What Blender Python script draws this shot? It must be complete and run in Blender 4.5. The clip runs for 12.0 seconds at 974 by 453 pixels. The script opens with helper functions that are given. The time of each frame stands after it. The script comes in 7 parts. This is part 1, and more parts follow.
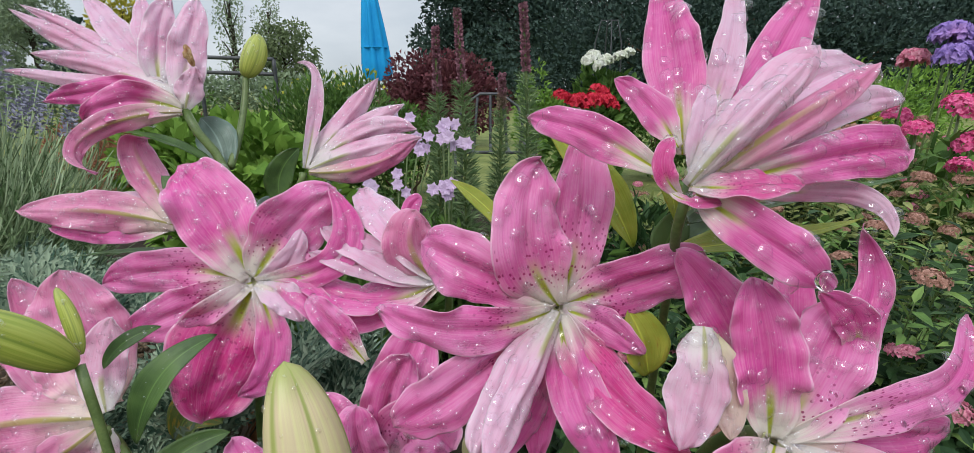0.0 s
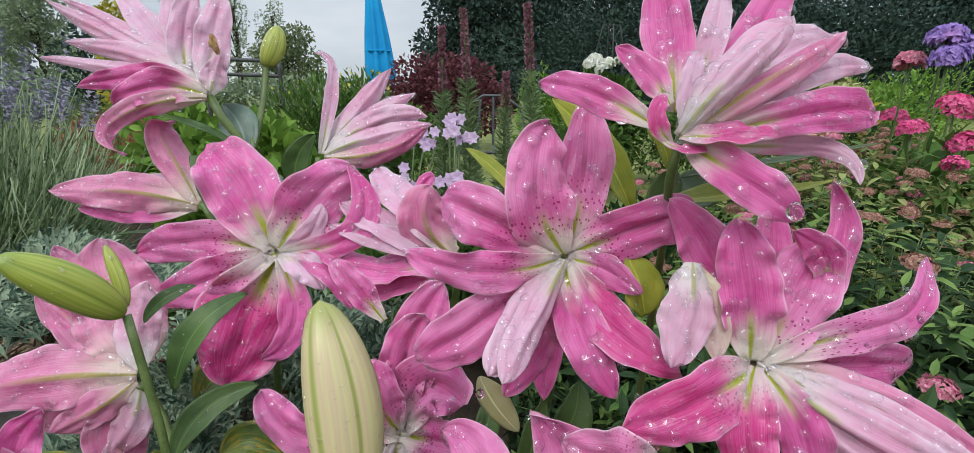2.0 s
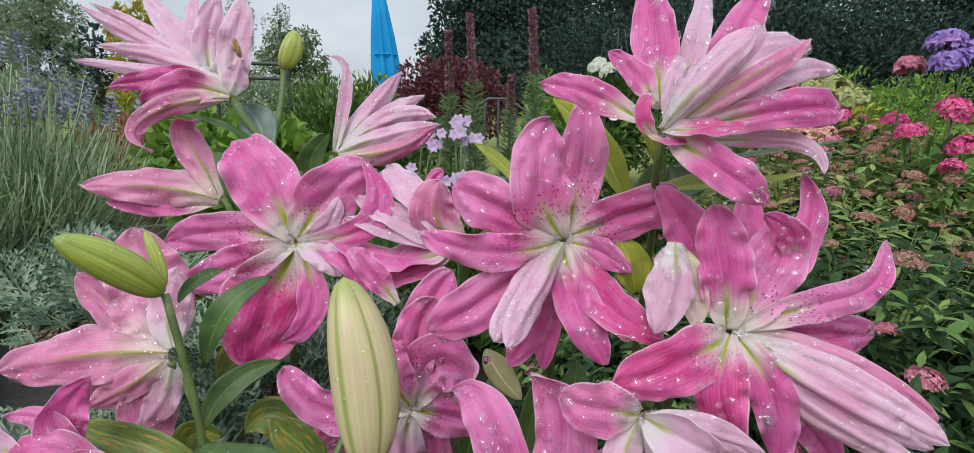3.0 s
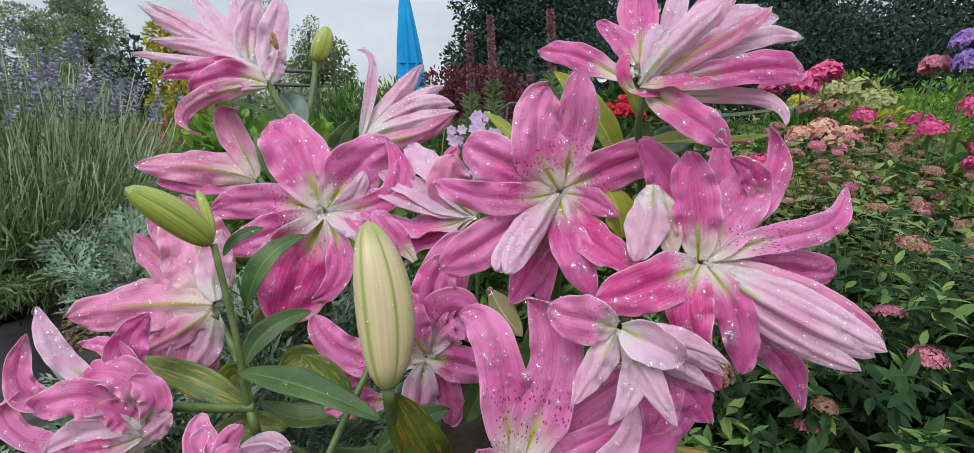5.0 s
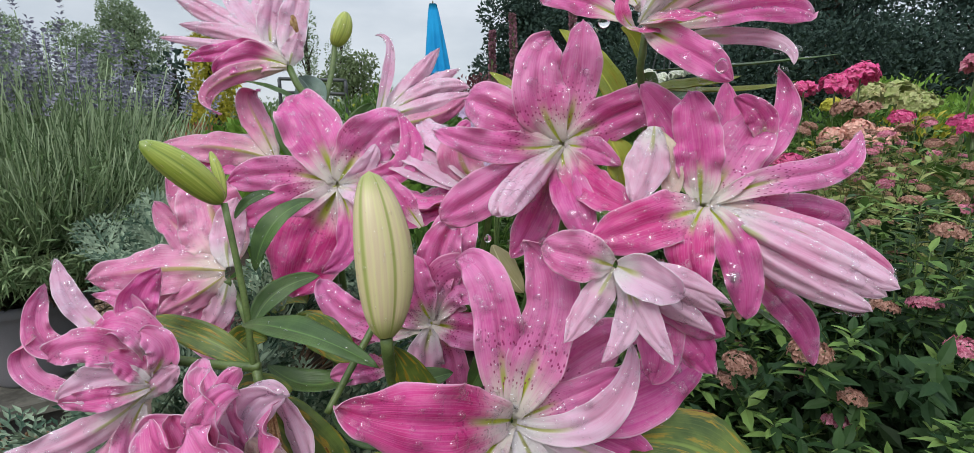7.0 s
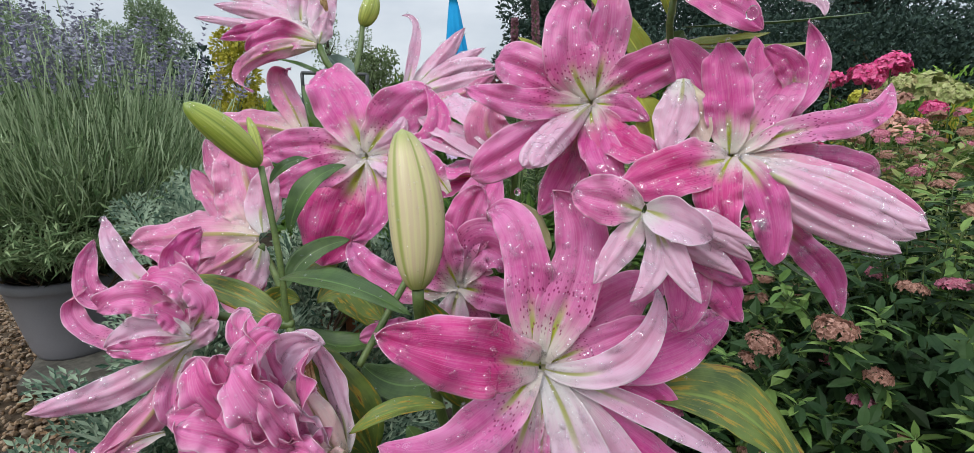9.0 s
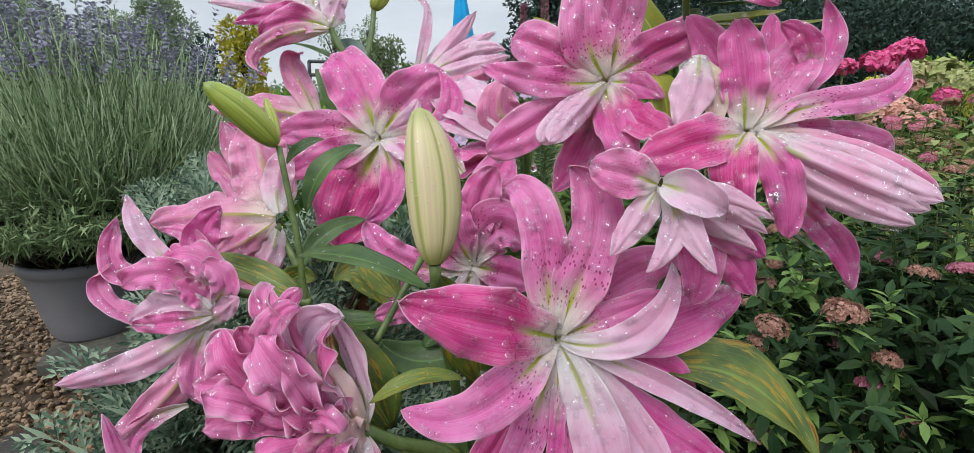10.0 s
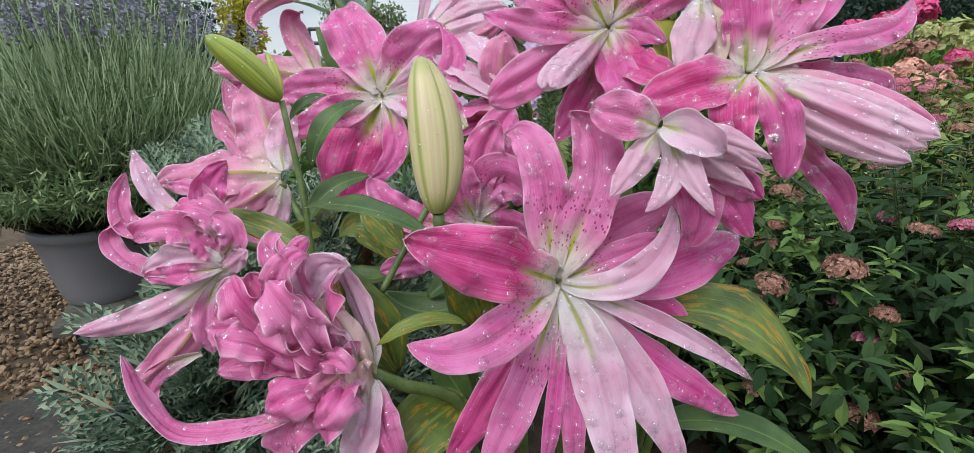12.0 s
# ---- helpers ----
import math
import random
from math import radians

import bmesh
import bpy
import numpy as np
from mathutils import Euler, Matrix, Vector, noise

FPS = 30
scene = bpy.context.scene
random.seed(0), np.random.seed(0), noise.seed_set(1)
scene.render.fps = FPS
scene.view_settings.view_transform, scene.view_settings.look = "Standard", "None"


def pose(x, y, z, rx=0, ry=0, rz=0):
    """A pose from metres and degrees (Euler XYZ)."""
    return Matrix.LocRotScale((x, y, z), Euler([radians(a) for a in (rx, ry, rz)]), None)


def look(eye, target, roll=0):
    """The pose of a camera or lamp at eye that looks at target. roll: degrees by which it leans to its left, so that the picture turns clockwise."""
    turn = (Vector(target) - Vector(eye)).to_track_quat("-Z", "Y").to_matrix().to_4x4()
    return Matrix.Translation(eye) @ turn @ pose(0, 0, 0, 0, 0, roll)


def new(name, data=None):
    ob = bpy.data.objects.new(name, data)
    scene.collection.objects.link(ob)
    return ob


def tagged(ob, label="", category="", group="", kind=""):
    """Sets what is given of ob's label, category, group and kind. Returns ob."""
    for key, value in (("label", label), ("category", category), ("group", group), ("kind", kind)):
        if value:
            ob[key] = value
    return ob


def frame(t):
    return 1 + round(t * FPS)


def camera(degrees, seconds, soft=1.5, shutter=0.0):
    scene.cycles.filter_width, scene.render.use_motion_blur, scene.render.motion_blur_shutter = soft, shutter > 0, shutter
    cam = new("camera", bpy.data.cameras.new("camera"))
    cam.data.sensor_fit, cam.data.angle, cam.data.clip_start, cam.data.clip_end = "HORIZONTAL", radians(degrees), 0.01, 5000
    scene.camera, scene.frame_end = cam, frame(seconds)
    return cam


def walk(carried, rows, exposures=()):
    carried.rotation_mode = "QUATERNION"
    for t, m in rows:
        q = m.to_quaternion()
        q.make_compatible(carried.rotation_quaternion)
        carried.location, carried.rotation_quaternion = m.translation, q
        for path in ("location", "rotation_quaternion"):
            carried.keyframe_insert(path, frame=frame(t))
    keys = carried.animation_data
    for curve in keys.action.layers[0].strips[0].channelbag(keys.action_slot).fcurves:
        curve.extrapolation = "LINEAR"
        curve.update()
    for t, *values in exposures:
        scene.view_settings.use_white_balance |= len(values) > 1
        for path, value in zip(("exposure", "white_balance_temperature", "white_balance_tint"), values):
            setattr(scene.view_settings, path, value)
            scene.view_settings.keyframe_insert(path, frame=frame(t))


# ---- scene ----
cam = camera(87.8, 12.0, soft=0.75)
METRES, EYE, TILT, LEAN, TURN = 0.28, 0.74, -15.0, 0.0, 0.0
ROWS = [
    (0.0, 0.0, 0.0, 0.0, -0.0, 0.0, -0.0),
    (0.5, -0.0113, -0.028, -0.0288, -0.0, 0.12, -0.08),
    (1.0, -0.0278, -0.0394, -0.0593, -0.02, 0.28, -0.12),
    (1.5, -0.0352, -0.0498, -0.066, -0.12, 0.43, -0.2),
    (2.0, -0.026, -0.1106, -0.1008, 0.12, 0.53, -0.33),
    (2.5, -0.029, -0.1665, -0.1155, 0.28, 0.71, -0.43),
    (3.0, -0.0302, -0.2294, -0.1424, 0.6, 0.91, -0.63),
    (5.0, 0.0213, -0.3896, -0.2925, 3.2, 1.83, -1.15),
    (5.5, 0.0193, -0.4234, -0.318, 4.15, 2.14, -1.44),
    (6.0, 0.0578, -0.4332, -0.3488, 4.94, 2.54, -1.62),
    (6.5, 0.0716, -0.4014, -0.4079, 5.73, 2.87, -1.82),
    (7.0, 0.0924, -0.3651, -0.4479, 6.19, 3.1, -1.92),
    (9.0, 0.0703, -0.3987, -0.5598, 8.17, 2.7, -2.55),
    (9.5, 0.0611, -0.3997, -0.5759, 8.51, 2.04, -2.63),
    (10.0, 0.0483, -0.4244, -0.5979, 8.83, 1.54, -2.7),
    (10.5, 0.0446, -0.4228, -0.6061, 9.03, 1.03, -2.67),
    (11.0, 0.0379, -0.4195, -0.6215, 9.17, 0.24, -2.6),
    (11.5, 0.047, -0.4339, -0.639, 9.21, -0.71, -2.5),
    (12.0, 0.0577, -0.4454, -0.6601, 9.25, -1.69, -2.37),
]
walk(cam, [(t, pose(0, 0, EYE, TILT, LEAN, TURN) @ pose(METRES * x, METRES * y, METRES * z, 90 + pitch, roll, yaw)) for t, x, y, z, yaw, pitch, roll in ROWS], exposures=[(0.0, 0.19), (7.0, 0.20), (12.0, 0.29)])

# ---- world and light: an overcast day ----
world = bpy.data.worlds.new("overcast_sky")
scene.world = world
world.use_nodes = True
wn, wl = world.node_tree.nodes, world.node_tree.links
wn.clear()
sky = wn.new("ShaderNodeTexSky")
sky.sky_type = "NISHITA"
sky.sun_disc = False
sky.sun_elevation, sky.sun_rotation = radians(55), radians(200)
sky_dim = wn.new("ShaderNodeMix")
sky_dim.data_type, sky_dim.blend_type = "RGBA", "MULTIPLY"
sky_dim.inputs[0].default_value = 1.0
sky_dim.inputs[7].default_value = (0.10, 0.10, 0.10, 1)
wl.new(sky.outputs[0], sky_dim.inputs[6])
wco = wn.new("ShaderNodeTexCoord")
wmap = wn.new("ShaderNodeMapping")
wmap.inputs["Scale"].default_value = (1.0, 1.0, 3.2)
wl.new(wco.outputs["Generated"], wmap.inputs[0])
cloud = wn.new("ShaderNodeTexNoise")
cloud.inputs["Scale"].default_value, cloud.inputs["Detail"].default_value, cloud.inputs["Roughness"].default_value = 2.2, 6.0, 0.55
wl.new(wmap.outputs[0], cloud.inputs[0])
cloud_ramp = wn.new("ShaderNodeValToRGB")
cloud_ramp.color_ramp.elements[0].position, cloud_ramp.color_ramp.elements[1].position = 0.32, 0.70
cloud_ramp.color_ramp.elements[0].color = (0.44, 0.50, 0.57, 1)
cloud_ramp.color_ramp.elements[1].color = (0.70, 0.74, 0.79, 1)
wl.new(cloud.outputs[0], cloud_ramp.inputs[0])
cover = wn.new("ShaderNodeMix")
cover.data_type = "RGBA"
cover.inputs[0].default_value = 0.88
wl.new(sky_dim.outputs[2], cover.inputs[6])
# an overcast sky is three times brighter overhead than at the horizon
zen = wn.new("ShaderNodeSeparateXYZ")
wl.new(wco.outputs["Generated"], zen.inputs[0])
lift = wn.new("ShaderNodeMapRange")
lift.inputs[1].default_value, lift.inputs[2].default_value, lift.inputs[3].default_value, lift.inputs[4].default_value = 0.18, 1.0, 1.0, 2.6
wl.new(zen.outputs[2], lift.inputs[0])
dome = wn.new("ShaderNodeVectorMath")
dome.operation = "SCALE"
wl.new(cloud_ramp.outputs[0], dome.inputs[0])
wl.new(lift.outputs[0], dome.inputs[3])
wl.new(dome.outputs[0], cover.inputs[7])
back = wn.new("ShaderNodeBackground")
back.inputs[1].default_value = 1.0
wl.new(cover.outputs[2], back.inputs[0])
wout = wn.new("ShaderNodeOutputWorld")
wl.new(back.outputs[0], wout.inputs[0])

sun = new("sun", bpy.data.lights.new("sun", "SUN"))
sun.data.energy, sun.data.angle, sun.data.color = 1.5, radians(30), (1.0, 0.97, 0.93)
sun.matrix_world = look((-1.5, -4, 5.5), (0, 0.3, 0.5))

# ---- node helpers and materials ----


class Mat:
    """A node material with short calls for its nodes."""

    def __init__(self, name, rough=0.5, spec=0.5):
        self.m = bpy.data.materials.new(name)
        self.m.use_nodes = True
        self.t = self.m.node_tree
        self.b = self.t.nodes["Principled BSDF"]
        self.b.inputs["Roughness"].default_value = rough
        self.b.inputs["Specular IOR Level"].default_value = spec
        self.surface = self.b.outputs[0]
        self.out = self.t.nodes["Material Output"]

    def node(self, kind, **values):
        n = self.t.nodes.new("ShaderNode" + kind)
        for k, v in values.items():
            n.inputs[k].default_value = v
        return n

    def put(self, value, socket):
        if isinstance(value, bpy.types.NodeSocket):
            self.t.links.new(value, socket)
        elif isinstance(value, tuple) and len(value) == 3 and socket.type == "RGBA":
            socket.default_value = (*value, 1)
        else:
            socket.default_value = value

    def math(self, op, a, b=0.0, clamp=False):
        n = self.node("Math")
        n.operation, n.use_clamp = op, clamp
        self.put(a, n.inputs[0])
        self.put(b, n.inputs[1])
        return n.outputs[0]

    def mix(self, fac, a, b, blend="MIX"):
        n = self.node("Mix")
        n.data_type, n.blend_type = "RGBA", blend
        self.put(fac, n.inputs[0])
        self.put(a, n.inputs[6])
        self.put(b, n.inputs[7])
        return n.outputs[2]

    def ramp(self, value, lo, hi, a=0.0, b=1.0):
        n = self.node("MapRange")
        n.interpolation_type = "SMOOTHSTEP"
        self.put(value, n.inputs[0])
        for i, v in enumerate((lo, hi, a, b)):
            n.inputs[1 + i].default_value = v
        return n.outputs[0]

    def coord(self, kind="Object"):
        return self.node("TexCoord").outputs[kind]

    def uv(self):
        s = self.node("SeparateXYZ")
        self.put(self.coord("UV"), s.inputs[0])
        return s.outputs[0], s.outputs[1]

    def noise(self, scale, detail=3.0, rough=0.55, co=None, stretch=None):
        n = self.node("TexNoise", Scale=scale, Detail=detail, Roughness=rough)
        co = co or self.coord()
        if stretch:
            mp = self.node("Mapping", Scale=stretch)
            self.put(co, mp.inputs[0])
            co = mp.outputs[0]
        self.put(co, n.inputs[0])
        return n.outputs[0]

    def cells(self, scale, co=None):
        n = self.node("TexVoronoi", Scale=scale)
        if co:
            n.voronoi_dimensions = "2D"
        self.put(co or self.coord(), n.inputs["Vector"])
        return n.outputs["Distance"]

    def island(self):
        return self.node("NewGeometry").outputs["Random Per Island"]

    def random(self):
        return self.node("ObjectInfo").outputs["Random"]

    def colour(self, c):
        self.put(c, self.b.inputs["Base Color"])
        return self

    def bump(self, height, strength=0.3, distance=0.002):
        n = self.node("Bump", Strength=strength, Distance=distance)
        self.put(height, n.inputs["Height"])
        self.put(n.outputs[0], self.b.inputs["Normal"])
        return self

    def thin(self, share, colour):
        """Lets a share of the light through, as petals and leaves do."""
        tr = self.node("BsdfTranslucent")
        self.put(colour, tr.inputs[0])
        mx = self.node("MixShader", Fac=share)
        self.put(self.surface, mx.inputs[1])
        self.put(tr.outputs[0], mx.inputs[2])
        self.put(mx.outputs[0], self.out.inputs[0])
        return self


def petal_material(name, body, deep, edge, throat, rib, back_side=False, speckle=0.0, through_light=0.38, rib_reach=0.80):
    a = Mat(name, 0.42, 0.34)
    a.b.inputs["Coat Weight"].default_value, a.b.inputs["Coat Roughness"].default_value = 0.32, 0.06
    across, along = a.uv()
    v = a.math("ABSOLUTE", a.math("SUBTRACT", a.math("MULTIPLY", across, 2.0), 1.0))
    blotch = a.noise(32.0, 5.0, 0.6)
    streak = a.noise(1.0, 3.0, 0.5, a.coord("UV"), (14.0, 1.6, 1.0))
    fine = a.noise(1.0, 4.0, 0.6, a.coord("UV"), (52.0, 2.6, 1.0))
    big = a.math("ADD", a.math("MULTIPLY", blotch, 0.78), a.math("MULTIPLY", streak, 0.22))
    c = a.mix(a.ramp(big, 0.32, 0.60), deep, body)
    c = a.mix(a.math("MULTIPLY", a.ramp(fine, 0.48, 0.62), 0.20), c, edge)
    c = a.mix(a.math("MULTIPLY", a.ramp(fine, 0.46, 0.36), 0.30), c, deep)
    worn = a.math("ADD", v, a.math("MULTIPLY", a.math("SUBTRACT", blotch, 0.5), 0.5))
    pale_edge = a.math("ADD", a.math("ADD", a.ramp(worn, 0.66, 1.12, 0.0, 0.40), a.ramp(a.math("ADD", v, a.math("MULTIPLY", a.math("SUBTRACT", blotch, 0.5), 0.06)), 0.945, 0.975, 0.0, 0.55)), a.ramp(along, 0.93, 1.0, 0.0, 0.35), True)
    c = a.mix(pale_edge, c, edge)
    wob = a.math("ADD", along, a.math("MULTIPLY", a.math("SUBTRACT", streak, 0.5), 0.28))
    wob = a.math("ADD", wob, a.math("MULTIPLY", v, 0.10))
    c = a.mix(a.ramp(wob, 0.12, 0.44 if not back_side else 0.50, 0.98, 0.0), c, throat)
    if back_side:
        ribbed = a.math("MULTIPLY", a.ramp(v, 0.03, 0.12, 1.0, 0.0), a.ramp(along, 0.30, rib_reach, 0.9, 0.0))
    else:
        ribbed = a.math("MULTIPLY", a.ramp(v, 0.05, 0.19, 1.0, 0.0), a.ramp(along, 0.17, 0.42, 1.0, 0.0))
    c = a.mix(ribbed, c, rib)
    if not back_side:
        groove = a.math("MULTIPLY", a.ramp(v, 0.0, 0.035, 0.5, 0.0), a.ramp(along, 0.35, 0.55))
        c = a.mix(groove, c, deep)
    if speckle > 0:
        co = a.node("Mapping", Scale=(11.0, 22.0, 1.0))
        a.put(a.coord("UV"), co.inputs[0])
        dots = a.ramp(a.cells(1.0, co.outputs[0]), 0.15, 0.20, 1.0, 0.0)
        zone = a.math("MULTIPLY", a.ramp(along, 0.13, 0.2), a.ramp(along, 0.40, 0.58, 1.0, 0.0))
        patch = a.ramp(a.noise(75.0, 2.0), 0.45, 0.51)
        c = a.mix(a.math("MULTIPLY", a.math("MULTIPLY", a.math("MULTIPLY", dots, zone), patch), speckle), c, (0.36, 0.012, 0.13))
    a.colour(c)
    h = a.math("ADD", a.math("MULTIPLY", fine, 0.7), a.math("MULTIPLY", a.noise(420.0, 2.0), 0.30))
    a.bump(h, 0.6, 0.0018)
    a.put(a.ramp(a.noise(70.0, 3.0), 0.35, 0.65, 0.22, 0.50), a.b.inputs["Roughness"])
    a.thin(through_light, c)
    return a.m


PETAL_IN = petal_material("petal_inner", (0.82, 0.18, 0.50), (0.72, 0.068, 0.36), (0.88, 0.52, 0.70), (0.87, 0.82, 0.74), (0.48, 0.54, 0.04))
PETAL_SPECKLED = petal_material("petal_speckled", (0.83, 0.26, 0.56), (0.74, 0.11, 0.40), (0.88, 0.52, 0.70), (0.87, 0.82, 0.74), (0.48, 0.54, 0.04), False, 0.85)
PETAL_DEEP = petal_material("petal_deep", (0.80, 0.115, 0.40), (0.72, 0.04, 0.27), (0.88, 0.52, 0.70), (0.86, 0.74, 0.74), (0.48, 0.54, 0.04), False, 0.5)
PETAL_FADED = petal_material("petal_faded", (0.85, 0.27, 0.56), (0.76, 0.12, 0.40), (0.90, 0.66, 0.78), (0.87, 0.80, 0.79), (0.56, 0.56, 0.14), False, 0.6)
PETAL_OUT = petal_material("petal_outer", (0.82, 0.34, 0.54), (0.73, 0.18, 0.41), (0.88, 0.61, 0.73), (0.84, 0.70, 0.62), (0.44, 0.38, 0.09), True, 0.0, 0.38, 0.92)
PALE_IN = petal_material("petal_pale_inner", (0.88, 0.62, 0.78), (0.82, 0.42, 0.62), (0.90, 0.80, 0.86), (0.88, 0.84, 0.84), (0.56, 0.56, 0.22), False, 0.0, 0.42)
PALE_OUT = petal_material("petal_pale_outer", (0.88, 0.60, 0.75), (0.80, 0.38, 0.57), (0.90, 0.80, 0.86), (0.87, 0.83, 0.80), (0.52, 0.52, 0.24), True, 0.0, 0.42, 0.42)
CREAM_IN = petal_material("petal_cream_inner", (0.84, 0.64, 0.60), (0.80, 0.48, 0.52), (0.84, 0.76, 0.66), (0.80, 0.74, 0.52), (0.50, 0.48, 0.18))
CREAM_OUT = petal_material("petal_cream_outer", (0.84, 0.68, 0.62), (0.78, 0.56, 0.48), (0.84, 0.78, 0.66), (0.78, 0.74, 0.50), (0.48, 0.46, 0.18), True)


def lily_leaf_material(name, dark, light, spots=0.0):
    a = Mat(name, 0.35, 0.5)
    across, along = a.uv()
    v = a.math("ABSOLUTE", a.math("SUBTRACT", a.math("MULTIPLY", across, 2.0), 1.0))
    lines = a.noise(1.0, 2.0, 0.5, a.coord("UV"), (34.0, 0.9, 1.0))
    c = a.mix(a.ramp(a.noise(35.0, 4.0), 0.3, 0.7), dark, light)
    c = a.mix(a.math("MULTIPLY", a.ramp(lines, 0.5, 0.66), 0.3), c, light)
    c = a.mix(a.ramp(v, 0.02, 0.07, 0.55, 0.0), c, tuple(min(1.0, q * 1.7) for q in light))
    if spots > 0:
        blot = a.noise(1.0, 5.0, 0.62, a.coord("UV"), (9.0, 3.6, 1.0))
        c = a.mix(a.ramp(blot, 0.51, 0.62, 0.0, spots), c, (0.42, 0.30, 0.03))
        c = a.mix(a.ramp(blot, 0.61, 0.68, 0.0, spots), c, (0.22, 0.07, 0.015))
    a.colour(c)
    a.bump(lines, 0.4, 0.0012)
    a.thin(0.32, c)
    return a.m


LEAF = lily_leaf_material("lily_leaf", (0.045, 0.095, 0.024), (0.10, 0.185, 0.045))
LEAF_SPOT = lily_leaf_material("lily_leaf_blotched", (0.065, 0.115, 0.022), (0.17, 0.24, 0.045), 0.95)
LEAF_YELLOW = lily_leaf_material("lily_leaf_yellowing", (0.25, 0.33, 0.035), (0.46, 0.50, 0.08), 0.35)
LEAF_GREY = lily_leaf_material("lily_leaf_grey", (0.13, 0.20, 0.16), (0.22, 0.31, 0.26))
LEAF_CREAM = lily_leaf_material("bract_cream", (0.45, 0.44, 0.22), (0.68, 0.64, 0.42))


def plain_material(name, a_col, b_col, scale=20.0, rough=0.6, spec=0.4, bump=0.3, depth=0.002, fine=None):
    a = Mat(name, rough, spec)
    n1, n2 = a.noise(scale, 4.0), a.noise(fine or scale * 9, 3.0)
    f = a.math("ADD", a.math("MULTIPLY", n1, 0.65), a.math("MULTIPLY", n2, 0.35))
    a.colour(a.mix(a.ramp(f, 0.34, 0.66), a_col, b_col))
    a.bump(f, bump, depth)
    return a.m


def foliage_material(name, a_col, b_col, c_col, rough=0.55, share=0.2, spec=0.13):
    """Leaves that differ from piece to piece."""
    a = Mat(name, rough, spec)
    r = a.island()
    c = a.mix(a.ramp(r, 0.0, 1.0), a_col, b_col)
    c = a.mix(a.ramp(a.noise(6.0, 3.0), 0.52, 0.72, 0.0, 0.8), c, c_col)
    c = a.mix(a.ramp(a.noise(160.0, 2.0), 0.45, 0.7, 0.0, 0.25), c, b_col)
    a.colour(c)
    a.thin(share, c)
    return a.m


WITHERED = plain_material("withered_petal", (0.24, 0.10, 0.035), (0.58, 0.42, 0.22), 90, 0.7, 0.3)
STEM = plain_material("lily_stem", (0.06, 0.10, 0.025), (0.12, 0.17, 0.05), 60, 0.4, 0.45)
WOOD_STEM = plain_material("woody_stem", (0.06, 0.04, 0.025), (0.14, 0.09, 0.05), 60, 0.8)
DROP = Mat("water_drop")
_tr = DROP.node("BsdfTransparent")
_tr.inputs[0].default_value = (1.0, 0.99, 1.0, 1)
_gl = DROP.node("BsdfGlossy", Roughness=0.05)
_fr = DROP.node("LayerWeight")
_mx = DROP.node("MixShader")
DROP.put(DROP.math("ADD", DROP.math("MULTIPLY", DROP.math("POWER", _fr.outputs["Facing"], 2.6), 0.36), 0.075), _mx.inputs[0])
_rf = DROP.node("BsdfRefraction", IOR=1.33, Roughness=0.0)
_half = DROP.node("MixShader", Fac=0.14)
DROP.put(_tr.outputs[0], _half.inputs[1])
DROP.put(_rf.outputs[0], _half.inputs[2])
DROP.put(_half.outputs[0], _mx.inputs[1])
DROP.put(_gl.outputs[0], _mx.inputs[2])
DROP.put(_mx.outputs[0], DROP.out.inputs[0])
DROP = DROP.m

# ---- building helpers ----
rng = np.random.default_rng(7)


def mesh_of(name, verts, faces, mats, smooth=True, mat_index=None, uvs=None):
    me = bpy.data.meshes.new(name)
    me.from_pydata([tuple(map(float, v)) for v in verts], [], faces)
    for m in mats if isinstance(mats, (list, tuple)) else [mats]:
        me.materials.append(m)
    if smooth:
        me.polygons.foreach_set("use_smooth", [True] * len(me.polygons))
    if mat_index is not None:
        me.polygons.foreach_set("material_index", mat_index)
    if uvs is not None:
        layer = me.uv_layers.new(name="UVMap")
        idx = np.empty(len(me.loops), dtype=np.int32)
        me.loops.foreach_get("vertex_index", idx)
        layer.data.foreach_set("uv", np.asarray(uvs, dtype=np.float32)[idx].ravel())
    me.update()
    return me


def part(name, me, parent=None, label="", kind=""):
    """One mesh object, given in world coordinates, under a thing or a part."""
    ob = new(name, me)
    if parent is not None:
        ob.parent = parent
        bpy.context.view_layer.update()
        ob.matrix_parent_inverse = parent.matrix_world.inverted()
    return tagged(ob, label, kind=kind)


def root(name, at, label, category, group="", kind=""):
    ob = new(name)
    ob.empty_display_size = 0.02
    ob.location = at
    bpy.context.view_layer.update()
    return tagged(ob, label, category, group, kind)


def merge(items):
    """Joins (verts, faces) pairs."""
    vs, fs, n = [], [], 0
    for v, f in items:
        vs.append(np.asarray(v))
        fs.extend([tuple(i + n for i in q) for q in f])
        n += len(v)
    return np.concatenate(vs), fs


